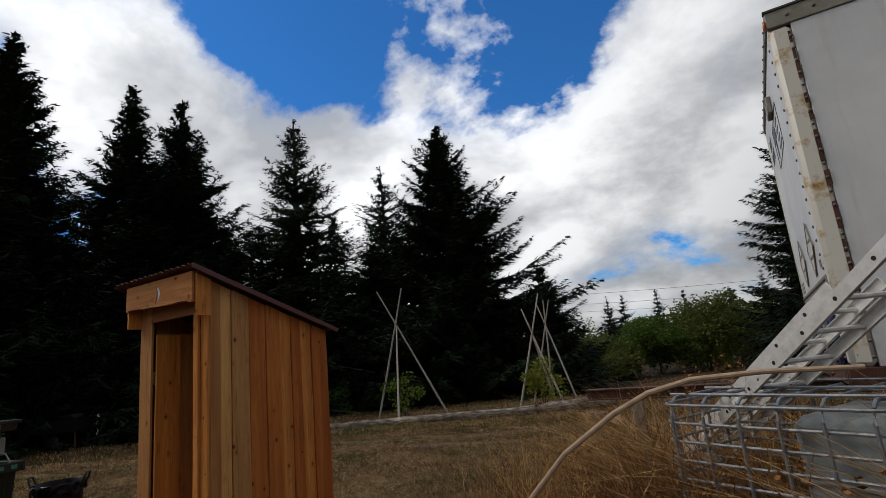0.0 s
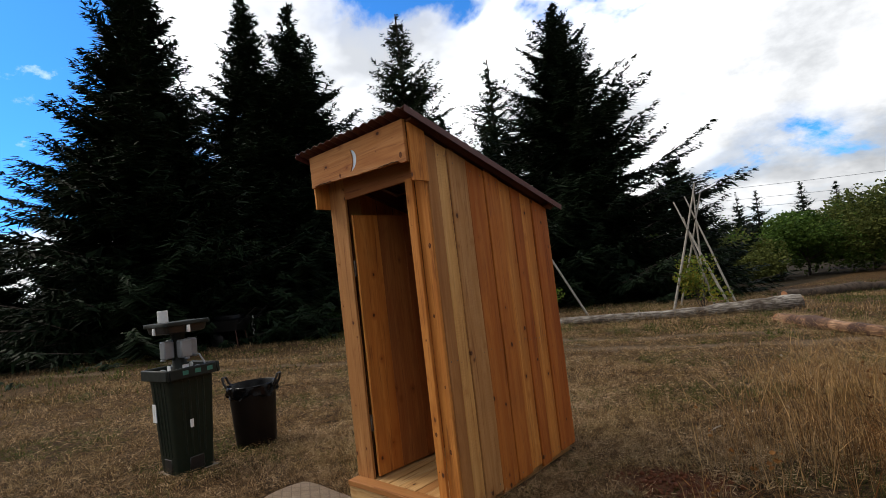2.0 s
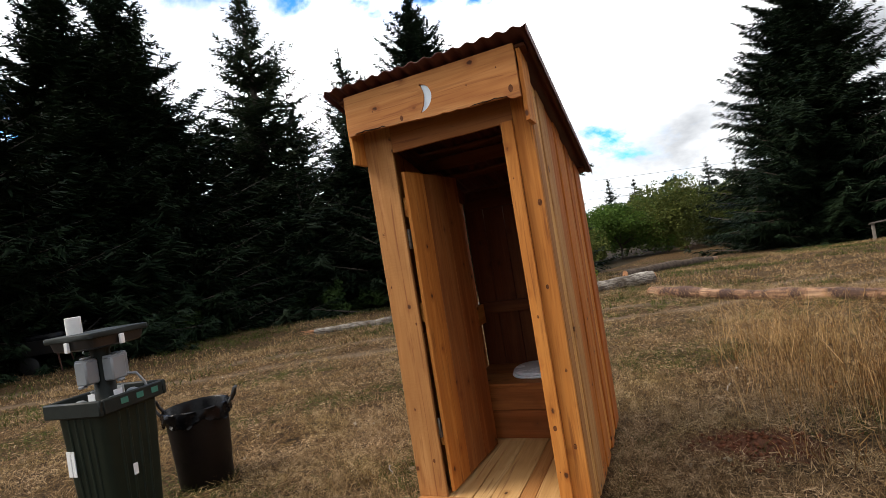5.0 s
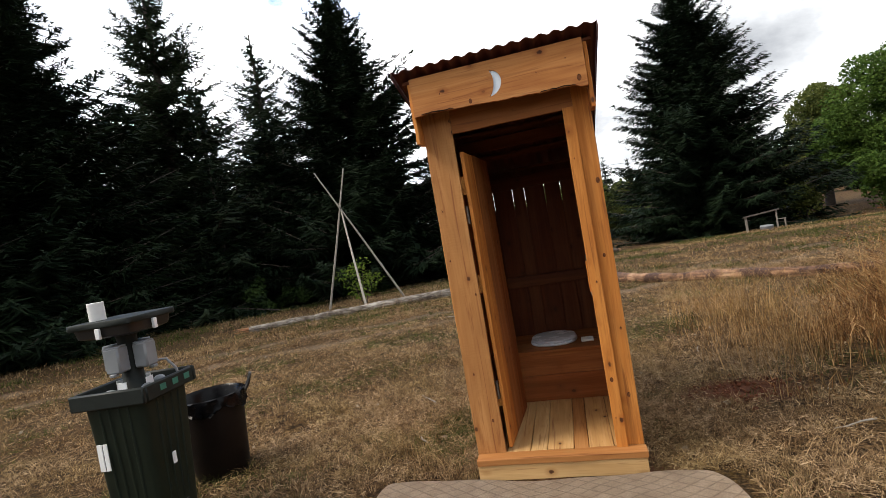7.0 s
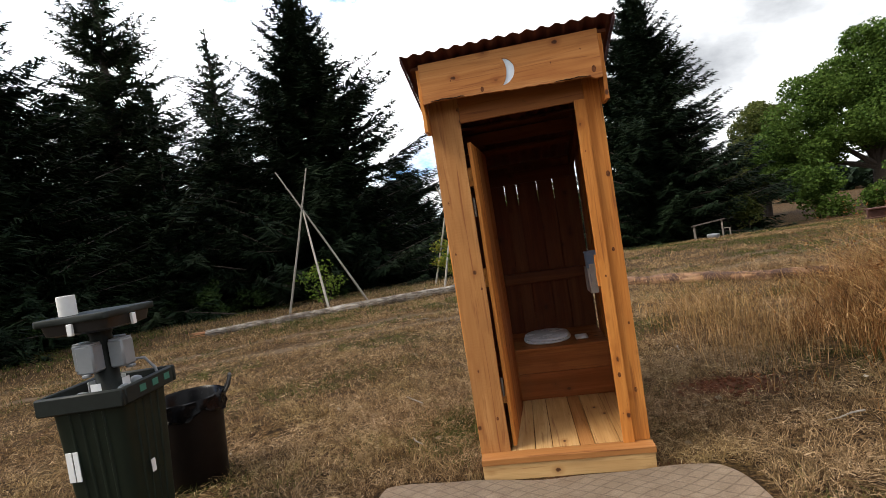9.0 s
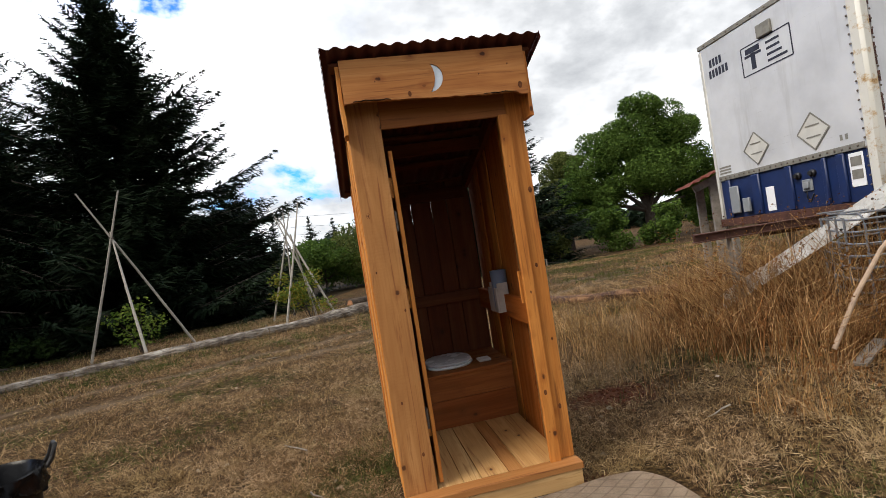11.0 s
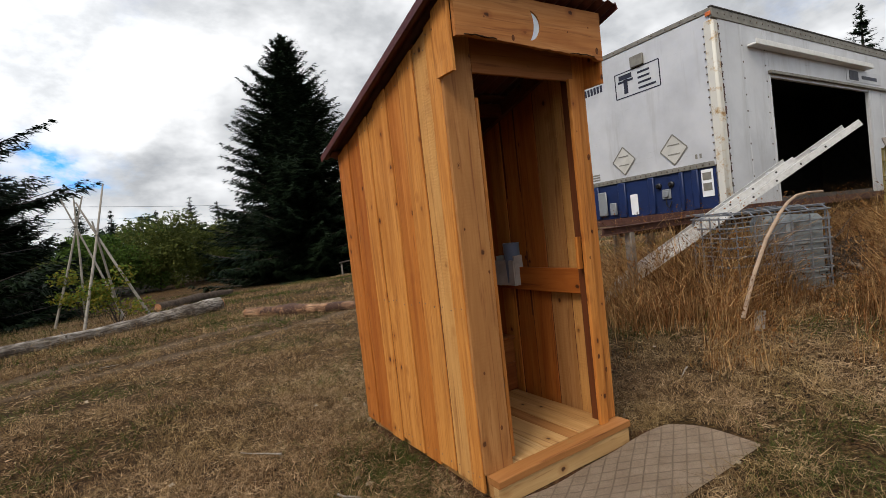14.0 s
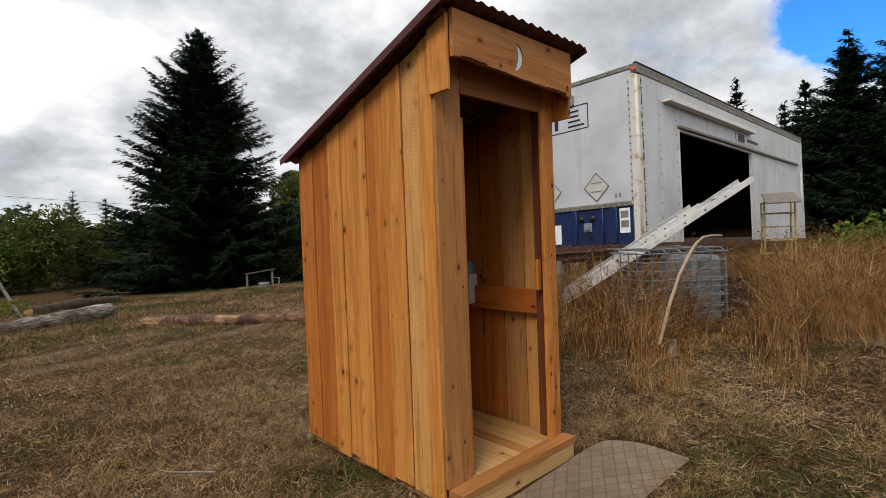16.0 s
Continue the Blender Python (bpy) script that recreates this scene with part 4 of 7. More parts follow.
def build_wash_station():
    x, y = -2.00, -0.42
    st = thing("hand_wash_station", (x, y, gz(x, y) - 0.005), "dark green portable hand-wash station with basin and paper roll", "wash station", turn=6)
    bm = frustum(bmesh.new(), [(0.160, 0.160, 0.0), (0.164, 0.164, 0.02), (0.203, 0.203, 0.84), (0.208, 0.208, 0.86)])
    body = part("tank_body", bm, BIN_GREEN, st)
    for s in range(4):
        for off in (-0.10, -0.035, 0.035, 0.10):
            rib = bmesh.new()
            tube(rib, [(off * 0.8, -0.167, 0.16), (off * 0.9, -0.184, 0.50), (off * 0.95, -0.1995, 0.82)], [0.009, 0.012, 0.009], 8)
            ob = part("rib", rib, BIN_GREEN, body)
            ob.matrix_basis = pose(0, 0, 0, 0, 0, 90 * s)
        foot = boxes(((-0.065, -0.174, 0.02), (0.065, -0.150, 0.14)), bevel=0.006)
        part("foot_recess", foot, BLACK_PLASTIC, body).matrix_basis = pose(0, 0, 0, 0, 0, 90 * s)
    rim = bmesh.new()
    for lo, hi in (((-0.243, -0.243, 0.835), (0.243, -0.212, 0.93)), ((-0.243, 0.212, 0.835), (0.243, 0.243, 0.93)), ((-0.243, -0.2115, 0.835), (-0.212, 0.2115, 0.93)), ((0.212, -0.2115, 0.835), (0.243, 0.2115, 0.93))):
        box(rim, lo, hi, 0.008)
    part("rim", rim, BIN_GREY, st)
    part("top_tray", boxes(((-0.211, -0.211, 0.845), (0.211, 0.211, 0.870)), bevel=0.004), BIN_GREY, st)
    col = bmesh.new()
    lathe(col, [(0.11, 0.866), (0.085, 0.90), (0.062, 0.94), (0.055, 1.20), (0.075, 1.26), (0.09, 1.30)], 20)
    part("column", col, BIN_GREY, st)
    for a, (dx, dy) in enumerate(((0.0, -0.105), (0.105, 0.0), (-0.105, 0.0), (0.0, 0.105))):
        h = bmesh.new()
        box(h, (-0.050, -0.045, 1.01), (0.050, 0.045, 1.165), 0.010)
        box(h, (-0.044, -0.04, 1.160), (0.044, 0.04, 1.172), 0.004)
        box(h, (-0.018, -0.06, 0.995), (0.018, -0.02, 1.012), 0.004)
        ob = part("soap_dispenser", h, GREY_PLASTIC, st, "pale grey dispenser")
        ob.matrix_basis = Matrix.Translation((dx, dy, 0)) @ pose(0, 0, 0, 0, 0, (0, 90, -90, 180)[a])
        pad = boxes(((-0.03, -0.004, 0.885), (0.03, 0.0, 0.945)), bevel=0.001)
        p = part("sticker", pad, PAPER, st, "white sticker")
        p.matrix_basis = pose(dx * 0.95, dy * 0.95, 0, 0, 0, (0, 90, -90, 180)[a])
        spout = bmesh.new()
        lathe(spout, [(0.035, 0.868), (0.040, 0.88), (0.032, 0.905), (0.018, 0.915)], 14)
        q = part("pump_foot", spout, GREY_PLASTIC, st)
        q.matrix_basis = pose(dx * 1.25 + dy * 0.6, dy * 1.25 - dx * 0.6, 0)
    lid = slab(bmesh.new(), rounded(48, 0.212, 0.212, 14), 1.30, 1.338, 0.006)
    part("top_basin", lid, BIN_GREY, st)
    under = frustum(bmesh.new(), [(0.150, 0.150, 1.232), (0.183, 0.183, 1.245), (0.194, 0.194, 1.299)])
    part("basin_bowl", under, BLACK_PLASTIC, st)
    for a in range(4):
        clip = boxes(((-0.015, -0.2145, 1.235), (0.015, -0.196, 1.299)), bevel=0.003)
        part("clip", clip, PAPER, st, "white latch clip").matrix_basis = pose(0, 0, 0, 0, 0, 90 * a)
    for sx, zc in ((0.10, 0.60),):
        part("label_sheet", boxes(((-0.15, -0.205, 0.46), (-0.118, -0.200, 0.62)), bevel=0.0), PAPER, st, "white label")
        part("label_sheet", boxes(((-0.11, -0.205, 0.46), (-0.083, -0.200, 0.62)), bevel=0.0), PAPER, st, "white label")
        part("small_label", boxes(((0.198, -0.05, 0.40), (0.203, -0.02, 0.47)), bevel=0.0), PAPER, st)
    hose = bmesh.new()
    tube(hose, [(0.09, 0.05, 1.03), (0.16, 0.10, 1.02), (0.20, 0.12, 0.95), (0.21, 0.13, 0.872)], 0.008)
    part("hose", hose, GREY_PLASTIC, st)
    for k in range(3):
        g = boxes(((0.2432, -0.10 + 0.11 * k, 0.868), (0.2450, -0.05 + 0.11 * k, 0.905)), bevel=0.0)
        part("rim_mark", g, GREEN_SHEET, st)
    roll = thing("paper_roll", (x - 0.10, y - 0.08, gz(x, y) + 1.331), "upright white paper towel roll on the basin lid", "paper roll")
    bm = lathe(bmesh.new(), [(0.042, 0.0), (0.045, 0.003), (0.045, 0.110), (0.042, 0.113), (0.018, 0.113), (0.017, 0.06)], 28)
    part("roll", bm, TOWEL, roll)
    base = thing("plinth_board", (x, y, gz(x, y) - 0.012), "grey board edge under the wash station", "board", turn=6)
    part("board", boxes(((-0.19, -0.19, 0.0), (0.19, 0.19, 0.012)), bevel=0.002), GREY_WOOD, base)


build_wash_station()


def build_waste_bin():
    x, y = -2.08, 0.28
    b = thing("waste_bin", (x, y, gz(x, y) - 0.005), "round brown-black bin with a black bag over its rim", "bin", turn=35)
    b.matrix_basis = b.matrix_basis @ Matrix.Diagonal((1.12, 1.12, 1.03, 1))
    bm = lathe(bmesh.new(), [(0.165, 0.0), (0.172, 0.01), (0.205, 0.56), (0.213, 0.565), (0.213, 0.59), (0.200, 0.59), (0.165, 0.03)], 40)
    part("body", bm, BROWN_PLASTIC, b)
    bag = bmesh.new()
    rng = random.Random(3)
    rings = []
    for j, (r, z) in enumerate(((0.17, 0.36), (0.195, 0.585), (0.212, 0.604), (0.2200, 0.598), (0.221, 0.57), (0.224, 0.515), (0.219, 0.500))):
        ring = []
        for k in range(64):
            a = 2 * math.pi * k / 64
            wob = (0.004 + 0.007 * (j >= 4)) * math.sin(11 * a + 2 * j) + rng.uniform(-0.003, 0.003) * (j >= 3)
            zz = z + (0.022 * math.sin(5 * a + 1) + rng.uniform(-0.008, 0.008) if j >= 5 else 0)
            ring.append(bag.verts.new(((r + wob * (j > 2)) * math.cos(a), (r + wob * (j > 2)) * math.sin(a), zz)))
        rings.append(ring)
    for p, q in zip(rings, rings[1:]):
        for k in range(64):
            bag.faces.new((p[k], p[(k + 1) % 64], q[(k + 1) % 64], q[k]))
    bag.faces.new(rings[0])
    part("bag", bag, BAG, b, "shiny black bin bag")
    for s in (-1, 1):
        h = bmesh.new()
        tube(h, [(s * 0.222, -0.045, 0.575), (s * 0.25, -0.042, 0.62), (s * 0.268, -0.03, 0.678), (s * 0.268, 0.03, 0.678), (s * 0.25, 0.042, 0.62), (s * 0.222, 0.045, 0.575)], 0.011)
        part("handle", h, BLACK_PLASTIC, b)


build_waste_bin()


# ---- trailer ----
TL, TW, TH = 8.6, 2.33, 2.56


def flat_ring(bm, pts, y, t, w):
    """A thin raised outline through points (u, z) on the nose, as narrow bars."""
    for (u0, z0), (u1, z1) in zip(pts, pts[1:] + pts[:1]):
        d = Vector((u1 - u0, z1 - z0))
        n = Vector((-d.y, d.x)).normalized() * w / 2
        q = [(u0 + n.x, z0 + n.y), (u1 + n.x, z1 + n.y), (u1 - n.x, z1 - n.y), (u0 - n.x, z0 - n.y)]
        vs = [bm.verts.new((y, a, b)) for a, b in q] + [bm.verts.new((y - t, a, b)) for a, b in q]
        for f in ((0, 1, 2, 3), (7, 6, 5, 4), (0, 4, 5, 1), (1, 5, 6, 2), (2, 6, 7, 3), (3, 7, 4, 0)):
            bm.faces.new([vs[i] for i in f])
    return bm


def diamond(bm, cy, cz, hy, hz, x, t):
    pts = [(cy, cz - hz), (cy + hy, cz), (cy, cz + hz), (cy - hy, cz)]
    a = [bm.verts.new((x, u, z)) for u, z in pts]
    b = [bm.verts.new((x - t, u * 0.97 + cy * 0.03, z * 0.97 + cz * 0.03)) for u, z in pts]
    bm.faces.new(a)
    bm.faces.new(b[::-1])
    for k in range(4):
        bm.faces.new((a[k], b[k], b[(k + 1) % 4], a[(k + 1) % 4]))
    return bm


def build_trailer():
    t = thing("semi_trailer", (5.25, 1.45, 1.17), "old white box trailer with blue nose panel and open side door", "trailer")
    t.matrix_basis = pose(5.25, 1.45, 1.17, -1.5, 1.1, -1.4)
    d0, d1, dz = 1.34, 4.75, 1.76
    th = 0.05
    # skin panels; the side wall leaves the doorway open
    part("nose_panel", boxes(((0.0, 0.02, 0.56), (th, TW - 0.02, TH - 0.075)), bevel=0.003), SKIN, t, "dented white nose panel")
    part("side_panel", boxes(((0.13, 0.0, 0.0), (d0, th, TH - 0.14)), bevel=0.003), SKIN, t)
    part("side_panel", boxes(((d0 + 0.002, 0.0, dz), (d1 - 0.002, th, TH - 0.14)), bevel=0.003), SKIN, t)
    part("side_panel", boxes(((d1, 0.0, 0.0), (TL, th, TH - 0.14)), bevel=0.003), SKIN, t)
    part("far_side_panel", boxes(((0.06, TW - th, 0.0), (TL, TW, TH - 0.031)), bevel=0.003), SKIN, t)
    part("rear_panel", boxes(((TL - th, th + 0.002, 0.0), (TL - 0.002, TW - th - 0.002, TH - 0.031)), bevel=0.003), SKIN, t)
    part("roof_panel", boxes(((0.02, 0.01, TH - 0.03), (TL, TW - 0.01, TH)), bevel=0.01), SKIN, t)
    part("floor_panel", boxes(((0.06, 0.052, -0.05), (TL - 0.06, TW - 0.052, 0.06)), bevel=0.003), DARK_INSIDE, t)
    # dark sheets added over the white panels so the doorway looks shaded
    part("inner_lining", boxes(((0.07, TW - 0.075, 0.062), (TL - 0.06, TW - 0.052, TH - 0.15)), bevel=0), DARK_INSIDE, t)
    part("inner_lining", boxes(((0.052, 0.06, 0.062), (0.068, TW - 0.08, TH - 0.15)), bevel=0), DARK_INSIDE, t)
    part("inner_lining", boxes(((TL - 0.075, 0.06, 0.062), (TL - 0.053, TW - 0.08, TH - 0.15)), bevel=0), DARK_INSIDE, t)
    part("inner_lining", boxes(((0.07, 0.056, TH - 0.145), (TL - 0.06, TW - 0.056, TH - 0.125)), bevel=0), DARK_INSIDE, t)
    # rails
    part("top_rail", boxes(((-0.012, -0.012, TH - 0.14), (TL, 0.03, TH - 0.01)), bevel=0.006), GREY_RAIL, t, "grey riveted top rail")
    part("top_lip", boxes(((-0.02, -0.022, TH - 0.012), (TL, 0.03, TH + 0.006)), bevel=0.003), DARK_INSIDE, t, "dark roof edge")
    part("nose_top_rail", boxes(((-0.014, 0.031, TH - 0.073), (0.03, TW, TH - 0.008)), bevel=0.006), GREY_RAIL, t)
    part("bottom_rail", boxes(((-0.03, -0.015, -0.11), (TL, 0.04, -0.002)), bevel=0.004), STEEL_RUST, t, "rusty brown bottom rail")
    part("nose_bottom_rail", boxes(((-0.035, 0.041, -0.11), (0.03, TW, -0.002)), bevel=0.004), STEEL_RUST, t)
    part("corner_post", boxes(((-0.010, -0.010, 0.0), (0.128, 0.135, TH - 0.141)), bevel=0.030), POST_RUST, t, "cream corner post streaked with rust")
    part("corner_post", boxes(((-0.008, TW - 0.06, 0.0), (0.05, TW + 0.006, TH - 0.101)), bevel=0.012), TRIM_CREAM, t)
    part("rear_post", boxes(((TL - 0.12, -0.010, 0.0), (TL + 0.01, -0.001, TH - 0.141)), bevel=0.003), SKIN, t)
    # rust eaten into the post's rear flange
    rr = random.Random(9)
    for k in range(14):
        z = 0.25 + 0.155 * k + rr.uniform(-0.03, 0.03)
        part("rust_patch", boxes(((0.100, -0.0135, z), (0.100 + rr.uniform(0.018, 0.034), -0.009, z + rr.uniform(0.05, 0.15))), bevel=0.002), STEEL_RUST, t, "flaking rust on the corner post")
    # rivets
    rows = [((-0.013, 0.118, z), "x") for z in np.arange(0.06, TH - 0.2, 0.098)] + [((0.113, -0.016, z), "y") for z in np.arange(0.06, TH - 0.2, 0.098)]
    rows += [((-0.016, y, 0.582), "x") for y in np.arange(0.20, TW - 0.06, 0.088)] + [((x, -0.014, TH - 0.075), "y") for x in np.arange(0.12, 6.0, 0.16)]
    rows += [((-0.016, y, TH - 0.04), "x") for y in np.arange(0.20, TW - 0.06, 0.22)]
    rows += [((x, -0.003, z), "y") for x in (0.66, 1.24) for z in np.arange(0.15, TH - 0.3, 0.22)]
    head = bmesh.new()
    lathe(head, [(0.013, 0.0), (0.012, 0.004), (0.006, 0.009)], 7)
    me = bpy.data.meshes.new("rivet")
    head.to_mesh(me)
    head.free()
    me.materials.append(RIVET)
    me.shade_smooth()
    for (x, y, z), ax in rows:
        ob = new("rivet", me)
        ob.parent = t
        ob.matrix_basis = Matrix.Translation((x, y, z)) @ (Matrix.Rotation(radians(-90), 4, "Y") if ax == "x" else Matrix.Rotation(radians(90), 4, "X"))
    # blue lower nose with ribs and fittings
    blue = part("blue_panel", boxes(((0.015, 0.137, 0.0), (0.05, TW - 0.062, 0.545)), bevel=0.002), BLUE, t, "faded dark blue lower panel")
    part("rivet_strip", boxes(((-0.012, 0.137, 0.548), (0.02, TW - 0.062, 0.615)), bevel=0.003), GREY_RAIL, t)
    for y, w in ((0.42, 0.10), (0.62, 0.06), (1.10, 0.10), (1.62, 0.14), (2.12, 0.10)):
        part("rib", boxes(((-0.022, y - w / 2, 0.004), (0.014, y + w / 2, 0.542)), bevel=0.012), BLUE, blue)
    for y in (0.78, 0.98):
        g = bmesh.new()
        lathe(g, [(0.042, 0.0), (0.042, 0.03), (0.026, 0.04), (0.026, 0.06)], 14)
        ob = part("hose_coupling", g, BLACK_PLASTIC, blue)
        ob.matrix_basis = Matrix.Translation((0.014, y, 0.40)) @ Matrix.Rotation(radians(-90), 4, "Y")
    part("socket_box", boxes(((-0.004, 0.80, 0.20), (0.0145, 0.94, 0.34)), ((-0.030, 0.83, 0.23), (-0.0045, 0.91, 0.31)), bevel=0.006), GREY_PLASTIC, blue)
    part("wire_loop", tube(bmesh.new(), [(-0.02, 0.87, 0.20), (-0.03, 0.86, 0.12), (-0.03, 0.82, 0.07), (-0.02, 0.78, 0.16)], 0.010), BLACK_PLASTIC, blue)
    part("document_box", boxes(((-0.05, 1.90, 0.06), (-0.024, 2.07, 0.44)), bevel=0.012), GREY_PLASTIC, t)
    part("document_pad", boxes(((-0.06, 1.72, 0.06), (-0.024, 1.84, 0.25)), bevel=0.008), GREY_PLASTIC, t)
    part("white_plate", boxes(((0.007, 1.36, 0.03), (0.014, 1.49, 0.34)), bevel=0.002), PAPER, t)
    part("sign_plate", boxes(((0.007, 0.18, 0.16), (0.0145, 0.34, 0.52)), bevel=0.002), PAPER, t)
    for z in (0.24, 0.38):
        part("sign_print", boxes(((0.0035, 0.20, z), (0.006, 0.32, z + 0.10)), bevel=0), GREY_RAIL, t)
    # marker light box, orange corner lamp
    part("lamp_housing", boxes(((-0.04, 1.02, 2.19), (-0.001, 1.24, 2.35)), bevel=0.008), GREY_RAIL, t)
    part("corner_lamp", boxes(((-0.030, -0.006, TH - 0.115), (-0.0145, 0.07, TH - 0.060)), bevel=0.006), ORANGE_LAMP, t, "orange marker lamp")
    # lettering and emblem as plain bars and shapes
    marks = bmesh.new()
    for z0, y0, n in ((2.17, 2.14, 4), (2.02, 2.17, 6)):
        for k in range(n):
            box(marks, (-0.003, y0 - 0.064 * k - 0.044, z0), (-0.0005, y0 - 0.064 * k, z0 + 0.11))
    part("number_bars", marks, DARK_INK, t, "dark number bars")
    frame_ = flat_ring(bmesh.new(), [(0.79, 1.81), (1.55, 1.81), (1.55, 2.18), (0.79, 2.18)], -0.0005, 0.003, 0.016)
    part("emblem_frame", frame_, DARK_INK, t)
    em = boxes(((-0.004, 1.33, 1.86), (-0.0005, 1.40, 2.07)), ((-0.004, 1.25, 2.075), (-0.0005, 1.48, 2.145)), ((-0.004, 1.23, 2.03), (-0.0005, 1.50, 2.062)), bevel=0)
    part("emblem_shape", em, DARK_INK, t)
    bars = bmesh.new()
    for k, w in enumerate((0.20, 0.20, 0.22, 0.29)):
        box(bars, (-0.003, 1.15 - w, 2.085 - 0.075 * k), (-0.0005, 1.15, 2.115 - 0.075 * k))
    part("text_bars", bars, DARK_INK, t)
    small = bmesh.new()
    for k in range(3):
        box(small, (-0.003, 2.02, 0.64 + 0.04 * k), (-0.0005, 2.24, 0.665 + 0.04 * k))
    part("small_bars", small, GREY_RAIL, t)
    for y0 in (0.30, 0.36):
        part("small_bar", boxes(((-0.003, y0, 0.68), (-0.0005, y0 + 0.03, 0.74)), bevel=0), GREY_RAIL, t)
    for cy in (1.53, 0.69):
        dm = part("placard_holder", diamond(bmesh.new(), cy, 0.87, 0.205, 0.212, -0.001, 0.006), TRIM_CREAM, t, "diamond-shaped placard holder")
        part("placard_edge", flat_ring(bmesh.new(), [(cy, 0.658), (cy + 0.205, 0.87), (cy, 1.082), (cy - 0.205, 0.87)], -0.0075, 0.004, 0.016), GREY_RAIL, dm)
        for zs in (0.80, 0.93):
            part("placard_slot", boxes(((-0.012, cy - 0.09, zs), (-0.0075, cy + 0.09, zs + 0.014)), bevel=0), GREY_RAIL, dm)
    # doorway: frame, track, gutter over it, sliding panel plate
    for xa, xb in ((d0 - 0.04, d0), (d1, d1 + 0.06)):
        part("door_jamb", boxes(((xa, -0.012, 0.0), (xb, -0.001, dz + 0.03)), bevel=0.002), SKIN, t)
    part("door_track", boxes(((d0 - 0.05, -0.05, dz + 0.04), (8.1, -0.001, dz + 0.085)), bevel=0.006), GREY_RAIL, t, "dark door track")
    gut = boxes(((0.80, -0.11, 2.13), (4.7, -0.001, 2.155)), ((0.80, -0.125, 2.13), (4.7, -0.111, 2.205)), bevel=0.004)
    part("door_gutter", gut, WHITE_PAINT, t, "white gutter over the doorway")
    part("name_plate", boxes(((3.9, -0.008, 1.90), (5.35, -0.001, 2.10)), bevel=0.002), SKIN, t)
    part("plate_mark", boxes(((4.0, -0.012, 1.92), (4.36, -0.0085, 2.08)), bevel=0), DARK_INK, t)
    part("plate_mark", boxes(((4.5, -0.012, 1.96), (5.15, -0.0085, 2.02)), bevel=0), DARK_INK, t)
    part("hand_rail", tube(bmesh.new(), [(8.2, -0.002, 1.65), (8.2, -0.06, 1.65), (8.2, -0.06, 1.0), (8.2, -0.002, 1.0)], 0.018), WHITE_PAINT, t)
    for x in (0.64, 1.22):
        part("side_seam", boxes(((x, -0.003, 0.02), (x + 0.04, -0.0005, TH - 0.15)), bevel=0.001), SKIN, t)
    for x in np.arange(5.3, 8.4, 0.55):
        part("side_stiffener", boxes(((x, -0.006, 0.02), (x + 0.03, -0.0005, dz)), bevel=0.001), SKIN, t)
    # inside: racks against the far wall, something stacked by the sill
    for x in (1.6, 3.1):
        sh = boxes(((x, 1.4, 0.07), (x + 0.04, 2.2, 1.4)), ((x + 1.3, 1.4, 0.07), (x + 1.34, 2.2, 1.4)), ((x + 0.041, 1.4, 0.48), (x + 1.299, 2.2, 0.51)), ((x + 0.041, 1.4, 0.95), (x + 1.299, 2.2, 0.98)), bevel=0.002)
        part("inner_rack", sh, DARK_WOOD, t)
    # landing legs, chassis rails, wheels at the back
    zg = gz(6.6, 2.6) - 1.17
    for y in (0.45, TW - 0.45):
        leg = bmesh.new()
        box(leg, (1.6, y - 0.05, zg + 0.03), (1.7, y + 0.05, -0.115), 0.006)
        box(leg, (1.50, y - 0.12, zg - 0.03), (1.80, y + 0.12, zg + 0.03), 0.006)
        part("landing_leg", leg, STEEL_RUST, t)
        part("chassis_rail", boxes(((0.2, y - 0.04, -0.30), (TL - 0.3, y + 0.04, -0.113)), bevel=0.004), STEEL_RUST, t)
    for x in (6.4, 7.65):
        for y in (0.20, TW - 0.20):
            zw = gz(5.25 + x, 1.45 + y - 0.024 * x) - 1.17 + 0.50 + 0.019 * x
            w = part("wheel", lathe(bmesh.new(), [(0.10, -0.11), (0.44, -0.13), (0.49, -0.10), (0.49, 0.10), (0.44, 0.13), (0.10, 0.11)], 32), BLACK_PLASTIC, t)
            w.matrix_basis = Matrix.Translation((x, y, zw)) @ Matrix.Rotation(radians(90), 4, "X")


build_trailer()


